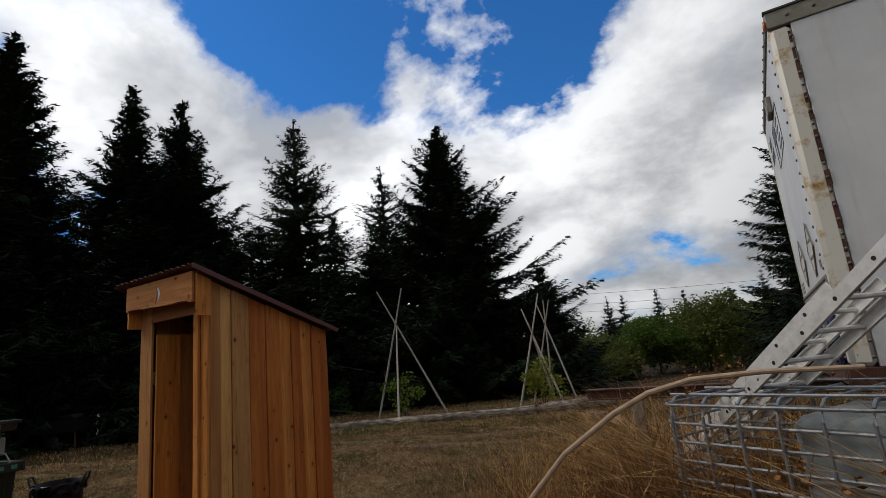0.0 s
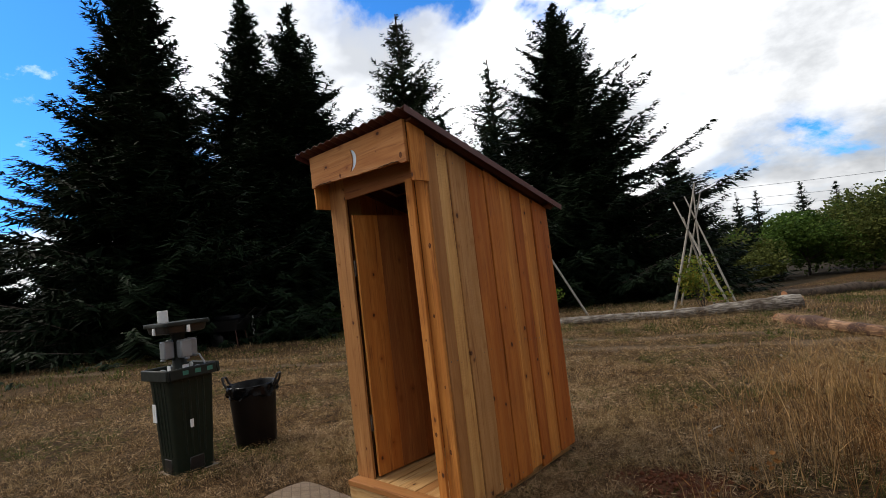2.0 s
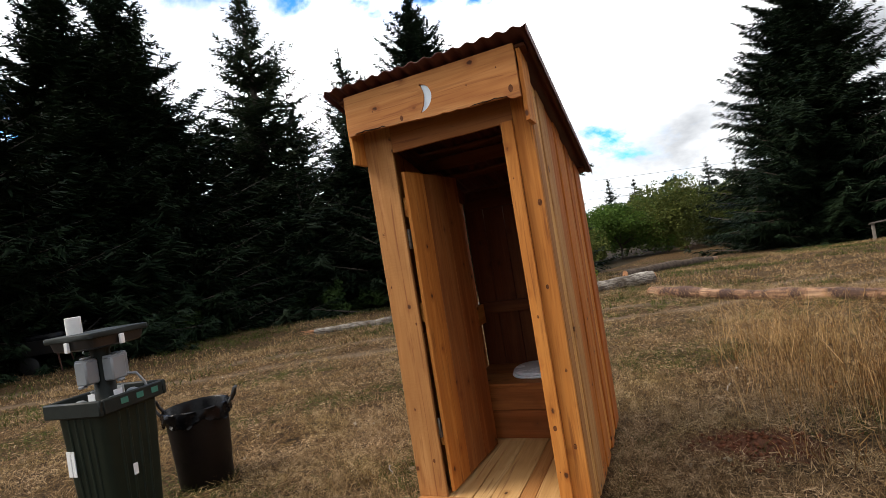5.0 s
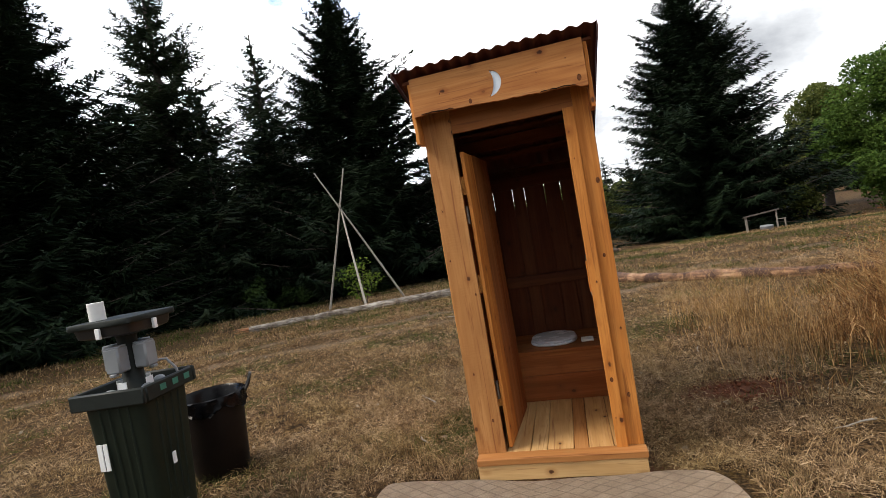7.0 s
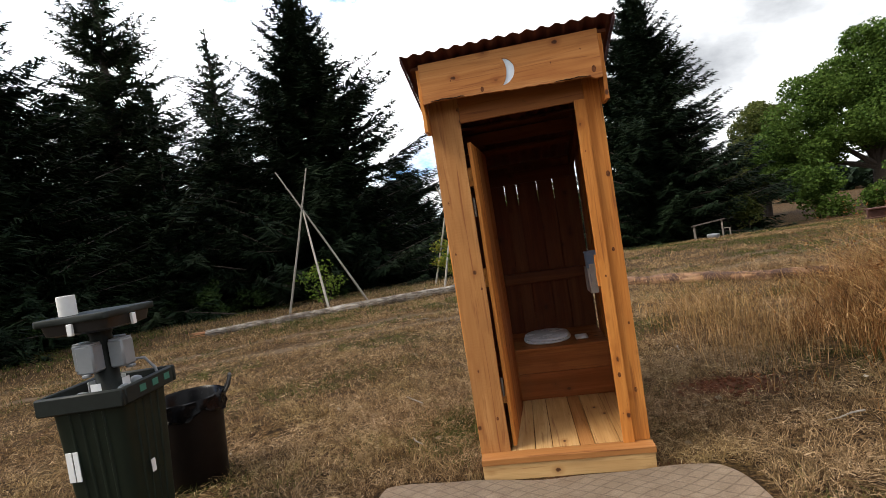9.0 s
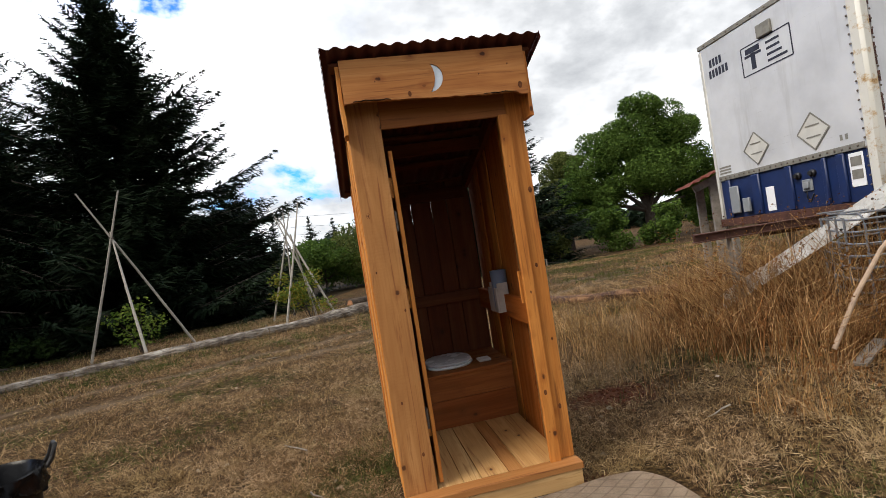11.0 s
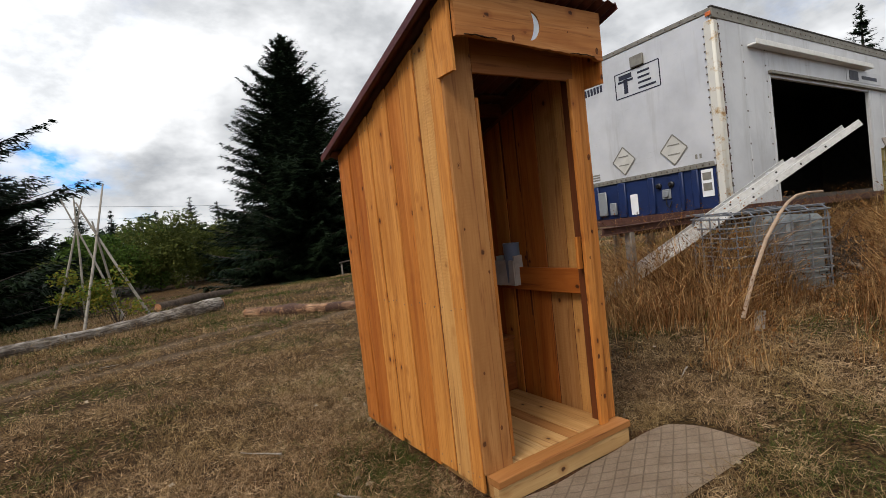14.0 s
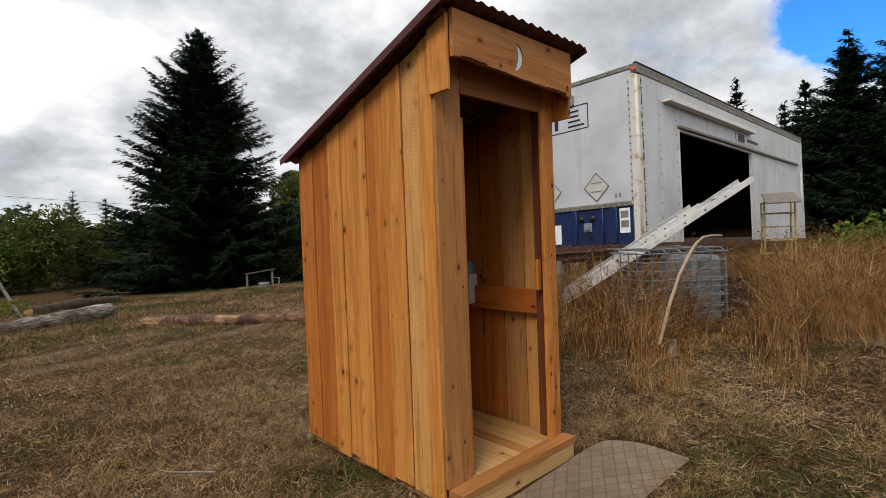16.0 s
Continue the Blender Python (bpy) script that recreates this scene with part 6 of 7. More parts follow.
# ---- far sheds, car, wires ----
def build_far_things():
    x, y = 11.6, 31.6
    z = gz(x, y)
    s = thing("lean_to_frame", (x, y, z), "small open wooden lean-to frame with a slatted top", "lean-to", turn=-20)
    s.matrix_basis = s.matrix_basis @ Matrix.Scale(1.40, 4)
    for px, h in ((0.0, 0.62), (1.15, 0.78)):
        for py in (0.0, 0.7):
            part("post", boxes(((px - 0.035, py - 0.035, -0.05), (px + 0.035, py + 0.035, h)), bevel=0.004), GREY_WOOD, s)
    for k in range(6):
        sl = part("slat", boxes(((-0.1, -0.1 + 0.16 * k, 0.0), (1.3, 0.0 + 0.16 * k, 0.025)), bevel=0.002), DARK_WOOD, s)
        sl.matrix_basis = pose(0, 0, 0.63, 0, -7.5, 0)
    tub = thing("white_tub", (x + 0.95, y - 0.45, gz(x + 0.95, y - 0.45)), "round white tub lying by the lean-to", "tub")
    tub.matrix_basis = tub.matrix_basis @ Matrix.Scale(1.9, 4)
    part("tub_body", lathe(bmesh.new(), [(0.16, 0.0), (0.18, 0.02), (0.20, 0.12), (0.17, 0.15), (0.06, 0.16)], 24), GREY_PLASTIC, tub)
    part("bench_leg", boxes(((1.4, -0.2, -0.02), (1.46, -0.14, 0.40)), ((1.2, -0.22, 0.40), (1.48, -0.12, 0.43)), bevel=0.004), GREY_WOOD, s)
    # the shed with the red roof behind the trailer
    x, y = 6.05, 4.95
    z = gz(x, y)
    s = thing("open_shed", (x, y, z), "open timber shed with a rust-red metal roof behind the trailer", "shed", turn=-30)
    s.matrix_basis = s.matrix_basis @ Matrix.Scale(1.22, 4)
    for px, py in ((0.1, 0.0), (0.1, 1.3), (1.3, 0.0), (1.3, 1.3)):
        part("post", boxes(((px - 0.06, py - 0.06, -0.05), (px + 0.06, py + 0.06, 1.43 + 0.36 * px)), bevel=0.006), GREY_WOOD, s)
    part("brace", tube(bmesh.new(), [(0.1, 0.0, 1.1), (0.7, 0.0, 1.52)], 0.04, 7), GREY_WOOD, s)
    part("brace", tube(bmesh.new(), [(0.1, 0.0, 0.1), (0.32, 0.4, 1.45)], 0.04, 7), GREY_WOOD, s)
    part("eave_beam", boxes(((-0.15, -0.06, 0.0), (1.55, 0.06, 0.10)), bevel=0.006), GREY_WOOD, s).matrix_basis = pose(0, 0, 1.40, 0, -20, 0)
    rf = bmesh.new()
    n = 14
    rows = []
    for yy in (-0.25, 1.6):
        rows.append([rf.verts.new((-0.25 + 1.9 * i / (n * 2), yy, 0.03 * (i % 2))) for i in range(2 * n + 1)])
    for i in range(2 * n):
        rf.faces.new((rows[0][i], rows[0][i + 1], rows[1][i + 1], rows[1][i]))
    bmesh.ops.solidify(rf, geom=rf.faces[:], thickness=0.02)
    part("roof_sheet", rf, RED_TILE, s, soft=False).matrix_basis = pose(0, 0, 1.53, 0, -20, 0)
    # house with a green roof, and a white car, far beyond
    x, y = 56.0, 58.5
    z = gz(x, y)
    h = thing("far_house", (x, y, z), "low far house with a green metal roof", "house", turn=-35)
    h.matrix_basis = h.matrix_basis @ Matrix.Scale(0.85, 4)
    part("wall", boxes(((-5, -3, 0), (5, 3, 2.3)), bevel=0.02), GREY_WOOD, h)
    rf = bmesh.new()
    pts = [(-5.5, -3.6, 2.2), (5.5, -3.6, 2.2), (5.5, 0, 3.9), (-5.5, 0, 3.9), (-5.5, 3.6, 2.2), (5.5, 3.6, 2.2)]
    v = [rf.verts.new(p) for p in pts]
    for f in ((0, 1, 2, 3), (3, 2, 5, 4), (0, 3, 4), (1, 5, 2), (0, 4, 5, 1)):
        rf.faces.new([v[i] for i in f])
    part("roof", rf, GREEN_SHEET, h, soft=False)
    for k in range(3):
        part("window", boxes(((-3.6 + 2.7 * k, -3.03, 0.9), (-2.4 + 2.7 * k, -3.005, 1.8)), bevel=0.005), BLACK_PLASTIC, h)
    x, y = 49.0, 53.5
    z = gz(x, y)
    c = thing("parked_van", (x, y, z), "white van parked far off by the trees", "van", turn=-50)
    c.matrix_basis = c.matrix_basis @ Matrix.Scale(1.0, 4)
    b = bmesh.new()
    box(b, (-2.3, -0.9, 0.35), (2.3, 0.9, 1.05), 0.12)
    box(b, (-2.25, -0.82, 1.0), (1.2, 0.82, 1.95), 0.14)
    part("body", b, WHITE_PAINT, c)
    part("side_window", boxes(((-1.9, -0.835, 1.25), (0.9, -0.825, 1.7)), bevel=0.0), BLACK_PLASTIC, c)
    part("windscreen", boxes(((1.205, -0.6, 1.2), (1.215, 0.6, 1.75)), bevel=0.0), BLACK_PLASTIC, c)
    for px in (-1.5, 1.5):
        for py in (-0.82, 0.82):
            w = part("wheel", lathe(bmesh.new(), [(0.05, -0.1), (0.30, -0.1), (0.34, -0.06), (0.34, 0.06), (0.30, 0.1), (0.05, 0.1)], 20), BLACK_PLASTIC, c)
            w.matrix_basis = Matrix.Translation((px, py, 0.33)) @ Matrix.Rotation(radians(90), 4, "X")
    for drop_, far in ((0.0, 0.0), (1.5, 0.4), (2.6, 0.9)):
        pts = []
        for i in range(25):
            x = -55 + 5.0 * i
            pts.append((x, 73.0 + far, 7.3 - drop_ - 0.055 * (x - 8) + 0.0007 * (x - 8) ** 2))
        whole("power_wire", tube(bmesh.new(), pts, 0.024, 5), WIRE, "thin overhead wire strung across the sky", "wire", "overhead wires")
    for x, y, h in ((-55.0, 73.4, 16.0), (65.0, 73.4, 9.3)):
        p = thing("power_pole", (x, y, gz(x, y) - 0.2), "tall wooden pole that carries the overhead wires", "pole", "power poles")
        part("pole_shaft", tube(bmesh.new(), [(0, 0, 0), (0, 0, h)], [0.22, 0.15], 10), DARK_WOOD, p)
        part("cross_arm", boxes(((-0.06, -0.9, h - 1.0), (0.06, 0.9, h - 0.86)), bevel=0.01), DARK_WOOD, p)


build_far_things()


# ---- conifers ----
def conifer(x, y, h, r, seed, label, mat_=FIR, dens=1.0, low=0.03, thin=0.0, power=0.85, up=0.0, lean=(0, 0), full=0.0, size=1.85):
    """A fir: tapered trunk, whorls of limbs, and flat drooping sprays of needles along each limb. h and r in metres; size: how coarse its sprays are."""
    rng = np.random.default_rng(seed)
    z = gz(x, y) - 0.1
    h, r = h / size, r / size
    t = thing("fir_tree", (x, y, z), label, "tree", "firs at the field's edge", turn=float(rng.uniform(0, 360)))
    t.matrix_basis = t.matrix_basis @ Matrix.Scale(size, 4)
    trunk = bmesh.new()
    tube(trunk, [(0, 0, 0), (lean[0] * 0.2, lean[1] * 0.2, h * 0.35), (lean[0] * 0.6, lean[1] * 0.6, h * 0.75), (lean[0], lean[1], h * 0.995)], [0.022 * h, 0.017 * h, 0.007 * h, 0.002 * h], 9)
    part("trunk", trunk, TRUNK, t)
    nb = int(h * 42 * (1 - 0.35 * thin) * (1 + 0.7 * full))
    f = np.sort(low + (0.985 - low) * (1 - (1 - rng.uniform(size=nb)) ** 0.74))
    f = np.clip(np.round(f * h / 0.30) * 0.30 / h + rng.normal(0, 0.006, nb), low, 0.99)
    az = rng.uniform(0, 2 * np.pi, nb)
    lump = 0.95 + 0.11 * np.sin(2 * az + 9 * f + seed) + 0.11 * np.sin(5 * az - 17 * f + 2 * seed)
    L = 1.50 * r * (1 - f) ** (power + 0.20) * lump * (1.20 - 0.10 * full - (0.66 - 0.30 * full) * rng.uniform(size=nb)) + 0.04
    elev = np.radians(-15 + 46 * f ** 1.3 + 14 * up + rng.normal(0, 6, nb))
    d = np.stack([np.cos(az) * np.cos(elev), np.sin(az) * np.cos(elev), np.sin(elev)], 1)
    base = np.stack([lean[0] * f ** 1.5, lean[1] * f ** 1.5, f * h], 1)
    sag = rng.uniform(0.10, 0.24, nb) * (1 - 0.75 * f)

    def along(k, s):
        p = base[k] + d[k] * (L[k] * s)[:, None]
        p[:, 2] += -sag[k] * L[k] * np.minimum(s * 1.35, 1.0) + 0.16 * L[k] * np.maximum(s - 0.55, 0) * 2.2
        return p

    # limbs as slim three-sided bars
    every = np.arange(nb)
    mid, tip = along(every, np.full(nb, 0.55)), along(every, np.full(nb, 0.98))
    w = (0.006 + 0.009 * L)[:, None]
    e = np.array([[0, 0, 1.0], [0.8, 0.3, -0.5], [-0.8, -0.3, -0.5]])
    ring0 = base[:, None] + e[None] * w[:, None]
    ring1 = mid[:, None] + e[None] * w[:, None] * 0.6
    v = np.concatenate([ring0, ring1, tip[:, None]], 1)
    i = np.arange(nb)[:, None] * 7
    fc = []
    for a, b in ((0, 1), (1, 2), (2, 0)):
        fc += [i + [a, b, 3 + b], i + [a, 3 + b, 3 + a], i + [3 + a, 3 + b, 6]]
    ob = tagged(new("limb_wood", tri_mesh("limb_wood", v.reshape(-1, 3), np.concatenate(fc, 0), TRUNK)), kind="stuff")
    ob.parent = t
    # sprays: side twigs, long near the trunk and short at the tip, so that each limb is a flat frond
    per = np.maximum(8, (1.9 * dens * (5 + 17 * L)).astype(int))
    k = np.repeat(every, per)
    n = len(k)
    s = rng.uniform(0.05, 1.0, n) ** 0.80
    p = along(k, s) + rng.normal(0, 0.03, (n, 3))
    side = np.where(rng.uniform(size=n) < 0.5, -1.0, 1.0)
    turn_ = side * np.radians(rng.uniform(30, 68, n)) * np.where(s > 0.93, 0.35, 1.0)
    ca, sa = np.cos(turn_), np.sin(turn_)
    a = np.stack([d[k][:, 0] * ca - d[k][:, 1] * sa, d[k][:, 0] * sa + d[k][:, 1] * ca, d[k][:, 2] * 0.5 + rng.normal(-0.12, 0.20, n)], 1)
    a /= np.linalg.norm(a, axis=1)[:, None]
    b = np.cross(a, np.array([0, 0, 1.0]) + rng.normal(0, 0.45, (n, 3)))
    b /= np.linalg.norm(b, axis=1)[:, None]
    ln = np.clip(0.10 + 0.34 * L[k] * (1.02 - s), 0.10, 0.44) * rng.uniform(0.65, 1.25, n)
    wd = (0.016 + 0.040 * ln) * rng.uniform(0.7, 1.3, n)
    droop = np.array([0, 0, -1.0]) * (ln * 0.16)[:, None]
    v = np.stack([p - b * wd[:, None], p + b * wd[:, None], p + a * ln[:, None] + droop * rng.uniform(-0.6, 1.6, n)[:, None]], 1)
    # the close inner growth round the trunk
    m = int(max(0.05, 1 - 2.1 * thin) * dens * nb * 2.4)
    kk = rng.integers(0, nb, m)
    q = along(kk, rng.uniform(0.05, 0.52, m)) + rng.normal(0, 0.06, (m, 3))
    a = rng.normal(size=(m, 3)) * [1, 1, 0.7]
    a /= np.linalg.norm(a, axis=1)[:, None]
    b = np.cross(a, rng.normal(size=(m, 3)))
    b /= np.linalg.norm(b, axis=1)[:, None]
    g = (0.16 + 0.20 * np.clip(L[kk], 0, 2.0))[:, None] * rng.uniform(0.7, 1.2, (m, 1))
    inner = np.concatenate([np.stack([q - a * g * 0.5, q + b * g * 0.24, q + a * g * 0.5], 1), np.stack([q - a * g * 0.5 + b * g * 0.1, q - b * g * 0.24, q + a * g * 0.4], 1)], 0)
    v = np.concatenate([v, inner], 0)
    i = np.arange(len(v))[:, None] * 3
    ob = tagged(new("crown", tri_mesh("crown", v.reshape(-1, 3), i + [0, 1, 2], mat_)), kind="stuff")
    ob.parent = t
    return t


dark = "tall dark green fir at the edge of the field"
conifer(-19.0, 4.9, 17.0, 4.8, 11, dark, dens=1.9, full=0.8, up=0.4)
conifer(-22.0, 0.6, 4.4, 2.8, 32, dark, dens=1.5, full=0.8)
conifer(-20.6, 2.6, 5.2, 2.8, 33, dark, dens=1.5, full=0.8)
conifer(-25.5, 0.2, 5.2, 2.6, 12, dark, dens=1.4)
conifer(-19.4, 9.9, 17.0, 4.6, 13, dark, dens=1.9, up=0.5, full=0.4)
conifer(-19.0, 12.3, 17.3, 5.6, 14, dark, dens=1.9, up=0.5, full=0.4)
conifer(-23.4, 15.6, 15.5, 4.7, 15, dark, dens=1.3)
conifer(-18.7, 20.0, 19.4, 6.4, 16, "tall thin-crowned fir with sparse pale branches", FIR_PALE, dens=1.1, thin=0.25, up=0.5)
conifer(-18.4, 29.1, 19.2, 5.0, 17, "slender pale fir with an open crown", FIR_PALE, dens=1.1, thin=0.2, up=0.5, power=0.75, size=2.1)
conifer(-21.5, 26.5, 15.0, 5.2, 18, dark, dens=1.2)
conifer(-14.6, 22.4, 10.8, 4.2, 19, dark, dens=1.5)
conifer(-10.4, 24.7, 18.1, 6.7, 20, "broad dark green fir with long spreading branches", dens=2.0, power=0.78, up=0.5, full=0.5)
conifer(-6.5, 30.5, 8.6, 3.7, 21, dark, dens=1.6)
conifer(-11.8, 31.0, 12.6, 5.4, 22, dark, dens=1.2)
conifer(11.9, 39.9, 20.5, 6.5, 23, "broad dark spruce standing alone in the field", dens=1.9, power=0.62, full=1.0, size=2.0)
conifer(57.8, 6.2, 19.3, 6.8, 24, dark, dens=1.8, full=1.0, size=3.0)
conifer(58.5, 2.6, 17.5, 6.6, 34, dark, dens=1.7, full=1.0, size=3.0)
conifer(53.3, 1.3, 20.0, 6.6, 25, dark, dens=1.8, full=0.8, size=3.0)
conifer(56.3, -1.2, 18.3, 7.0, 26, dark, dens=1.8, full=0.8, size=3.0)
conifer(62.5, 10.5, 17.0, 5.6, 27, dark, dens=1.3, size=3.0)
conifer(55.0, -6.5, 20.0, 6.4, 28, dark, dens=1.3, size=3.0)
conifer(70.3, 19.2, 21.2, 4.6, 29, dark, dens=1.1, size=3.0)
conifer(81.4, 16.5, 19.3, 5.2, 30, dark, dens=1.1, size=3.4)
conifer(71.0, 13.0, 15.6, 4.8, 31, dark, dens=1.1, size=3.0)
for k, (x, y, h) in enumerate(((-29.0, -2.5, 6.0), (-28.5, 10.0, 14.0), (-26.0, 20.0, 13.5), (-24.5, 24.6, 13.8), (-21.4, 31.5, 13.0), (-16.0, 32.8, 12.5), (-22.6, 7.4, 10.5), (-21.2, 14.8, 10.5), (-20.0, 18.2, 11.5), (-15.6, 26.0, 10.0), (-8.0, 34.5, 10.0), (-19.4, 7.4, 7.6), (-15.4, 18.4, 8.0), (-12.6, 28.0, 8.4))):
    conifer(x, y, h, 0.30 * h, 200 + k, dark, dens=1.25, low=0.0, power=0.65, size=1.8)
rf = random.Random(4)
for k in range(17):
    x = -34 + 4.6 * k + rf.uniform(-1.5, 1.5)
    conifer(x, 76.0 + rf.uniform(0, 14), rf.uniform(7.8, 12.4), rf.uniform(2.6, 3.6), 60 + k, "distant dark fir on the skyline", dens=0.7, size=2.0)


# ---- broad-leaved trees and scrub ----
def leafy_tree(name, x, y, h, blobs, n, size, seed, label, category, mat_, trunk=0.1, group="", size_=1.0):
    rng = np.random.default_rng(seed)
    z = gz(x, y) - 0.05
    t = thing(name, (x, y, z), label, category, group)
    t.matrix_basis = t.matrix_basis @ Matrix.Scale(size_, 4)
    stem = bmesh.new()
    tube(stem, [(0, 0, 0), (0.05, 0.02, h * 0.3), (0, 0.05, h * 0.6)], [trunk, trunk * 0.8, trunk * 0.5], 9)
    cs, rs = [], []
    for bx, by, bz, br in blobs:
        tube(stem, [(0, 0, h * 0.22), (bx * 0.45, by * 0.45, (h * 0.25 + bz) / 2), (bx, by, bz)], [trunk * 0.5, trunk * 0.3, trunk * 0.1], 7)
        for k in range(12):
            d = rng.normal(size=3)
            d /= np.linalg.norm(d)
            q = br * rng.uniform(0.30, 0.52)
            c = np.array([bx, by, bz]) + d * br * rng.uniform(0.30, 0.80)
            if c[2] - q < 0.05:
                c[2] = q * 0.8 + 0.05
            cs.append(c)
            rs.append((q, q, q * 0.85))
    part("trunk", stem, TRUNK, t)
    v, f = leaf_cloud(rng, np.array(cs), np.array(rs), n, size)
    ob = tagged(new("crown", tri_mesh("crown", v, f, mat_)), kind="stuff")
    ob.parent = t


def heap(seed, n, w, d, h):
    rng = np.random.default_rng(seed)
    return [(rng.uniform(-w, w), rng.uniform(-d, d), rng.uniform(0.16, 0.72) * h, rng.uniform(0.26, 0.44) * h) for _ in range(n)]


leafy_tree("broad_tree", 32.0, 46.0, 7.6, [(-2.6, 0, 3.4, 1.9), (-1.4, 0.5, 5.2, 1.9), (0.2, 0, 6.1, 1.9), (1.8, 0, 5.6, 2.0), (2.8, 0.4, 3.6, 2.0), (0.3, -0.8, 3.4, 2.3), (-3.4, 0.6, 2.4, 1.3), (1.0, 0.2, 4.4, 2.2), (-0.8, 0.1, 4.2, 2.1), (3.4, 0.2, 2.2, 1.5)], 130000, 0.115, 41, "large rounded green maple across the field", "tree", BROADLEAF, 0.3, size_=2.0)
leafy_tree("broad_tree", 25.2, 51.5, 6.4, [(0, 0, 4.2, 1.8), (-0.6, 0, 2.6, 1.7), (0.8, 0.3, 5.0, 1.2), (0.3, 0, 3.2, 1.9)], 44000, 0.12, 42, "dark green broad-leaved tree across the field", "tree", SCRUB, 0.22, size_=1.9)
leafy_tree("orchard_tree", 23.3, 39.6, 2.9, heap(43, 5, 0.7, 0.6, 2.6), 5200, 0.14, 43, "small spreading orchard tree across the field", "tree", BROADLEAF, 0.07, "orchard trees", 1.75)
leafy_tree("orchard_tree", 28.8, 38.8, 2.6, heap(44, 5, 0.8, 0.6, 2.3), 5200, 0.14, 44, "small spreading orchard tree across the field", "tree", BROADLEAF, 0.07, "orchard trees", 1.75)
leafy_tree("young_tree", 16.6, 35.6, 2.1, heap(45, 5, 0.45, 0.4, 2.1), 3600, 0.11, 45, "slim young broad-leaved tree beside the lean-to", "tree", SCRUB, 0.04, size_=1.5)
for k, (x, y, h, w, m) in enumerate(((-2.2, 19.6, 2.7, 1.2, SCRUB), (-0.4, 21.2, 2.5, 1.3, BROADLEAF), (1.5, 21.6, 2.9, 1.1, SCRUB), (3.4, 23.3, 2.9, 1.0, SCRUB), (4.9, 23.0, 2.2, 0.9, BROADLEAF),
                                    (0.6, 24.6, 2.3, 1.6, BROADLEAF), (-4.4, 21.8, 2.6, 1.6, BROADLEAF), (11.0, 24.6, 1.8, 1.4, BROADLEAF), (6.2, 21.0, 1.0, 0.8, BROADLEAF), (9.9, 21.3, 1.1, 0.9, SCRUB), (20.8, 22.0, 1.7, 1.5, BROADLEAF), (23.5, 26.0, 3.0, 2.0, SCRUB))):
    x, y = 1.5 + 2.25 * (x - 1.5), 2.25 * (y + 2.3) - 2.3
    leafy_tree("shrub", x, y, h * 1.05, heap(70 + k, 8, w, 0.7, h * 1.18), 13000, 0.10, 70 + k, "dense green and olive scrub at the field's edge", "shrub", m, 0.05, "shrubs at the field's edge", 2.25)
leafy_tree("young_shrub", 10.6, -0.20, 1.5, heap(90, 5, 0.32, 0.3, 1.65), 1500, 0.10, 90, "small yellow-green shrub in the dry grass", "shrub", VINE, 0.02)
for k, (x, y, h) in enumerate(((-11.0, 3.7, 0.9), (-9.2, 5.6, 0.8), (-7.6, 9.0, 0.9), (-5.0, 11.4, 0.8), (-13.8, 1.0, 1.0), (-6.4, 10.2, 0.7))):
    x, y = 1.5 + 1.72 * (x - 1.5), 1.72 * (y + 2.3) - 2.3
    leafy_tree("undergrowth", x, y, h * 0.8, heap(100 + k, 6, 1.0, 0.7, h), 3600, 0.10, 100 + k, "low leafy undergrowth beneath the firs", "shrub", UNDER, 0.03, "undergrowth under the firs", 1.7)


def build_woods():
    """Dark woods that close the view; their unseen rear blocks low sky light."""
    rng = np.random.default_rng(7)
    n = 60000
    ang = rng.uniform(0, 2 * np.pi, n)
    rad = rng.uniform(104, 128, n)
    # behind the camera, unseen: drawn nearer and raised to dim the front light
    near = np.exp(-((ang - 1.5 * np.pi) / 0.9) ** 2)
    rad = rad * (1 - 0.70 * near)
    top = 3.6 + 1.3 * np.sin(5 * ang) + 1.0 * np.sin(13 * ang + 1) + 0.8 * np.sin(37 * ang) + 0.7 * np.sin(91 * ang) + 2.5 * near
    zz = rng.uniform(0.0, 1.0, n) ** 0.8 * top * 1.75 * (1 - 0.35 * rng.uniform(size=n)) - 2.0
    c = np.stack([rad * np.cos(ang), rad * np.sin(ang), zz + 0.1], 1)
    a = rng.normal(size=(n, 3))
    a[:, 2] = -np.abs(a[:, 2]) * 0.5
    a /= np.linalg.norm(a, axis=1)[:, None]
    b = np.cross(a, rng.normal(size=(n, 3)))
    b /= np.linalg.norm(b, axis=1)[:, None]
    s = rng.uniform(0.9, 2.2, n)[:, None]
    v = np.stack([c, c + a * s * 0.5 + b * s * 0.28, c + a * s, c + a * s * 0.5 - b * s * 0.28], 1)
    i = np.arange(n)[:, None] * 4
    me = tri_mesh("far_woods", v.reshape(-1, 3), np.concatenate([i + [0, 1, 2], i + [0, 2, 3]], 0), FIR)
    tagged(new("far_woods", me), "dark mixed woods round the field, added nearer and unseen behind the camera", "woods", kind="stuff")


build_woods()


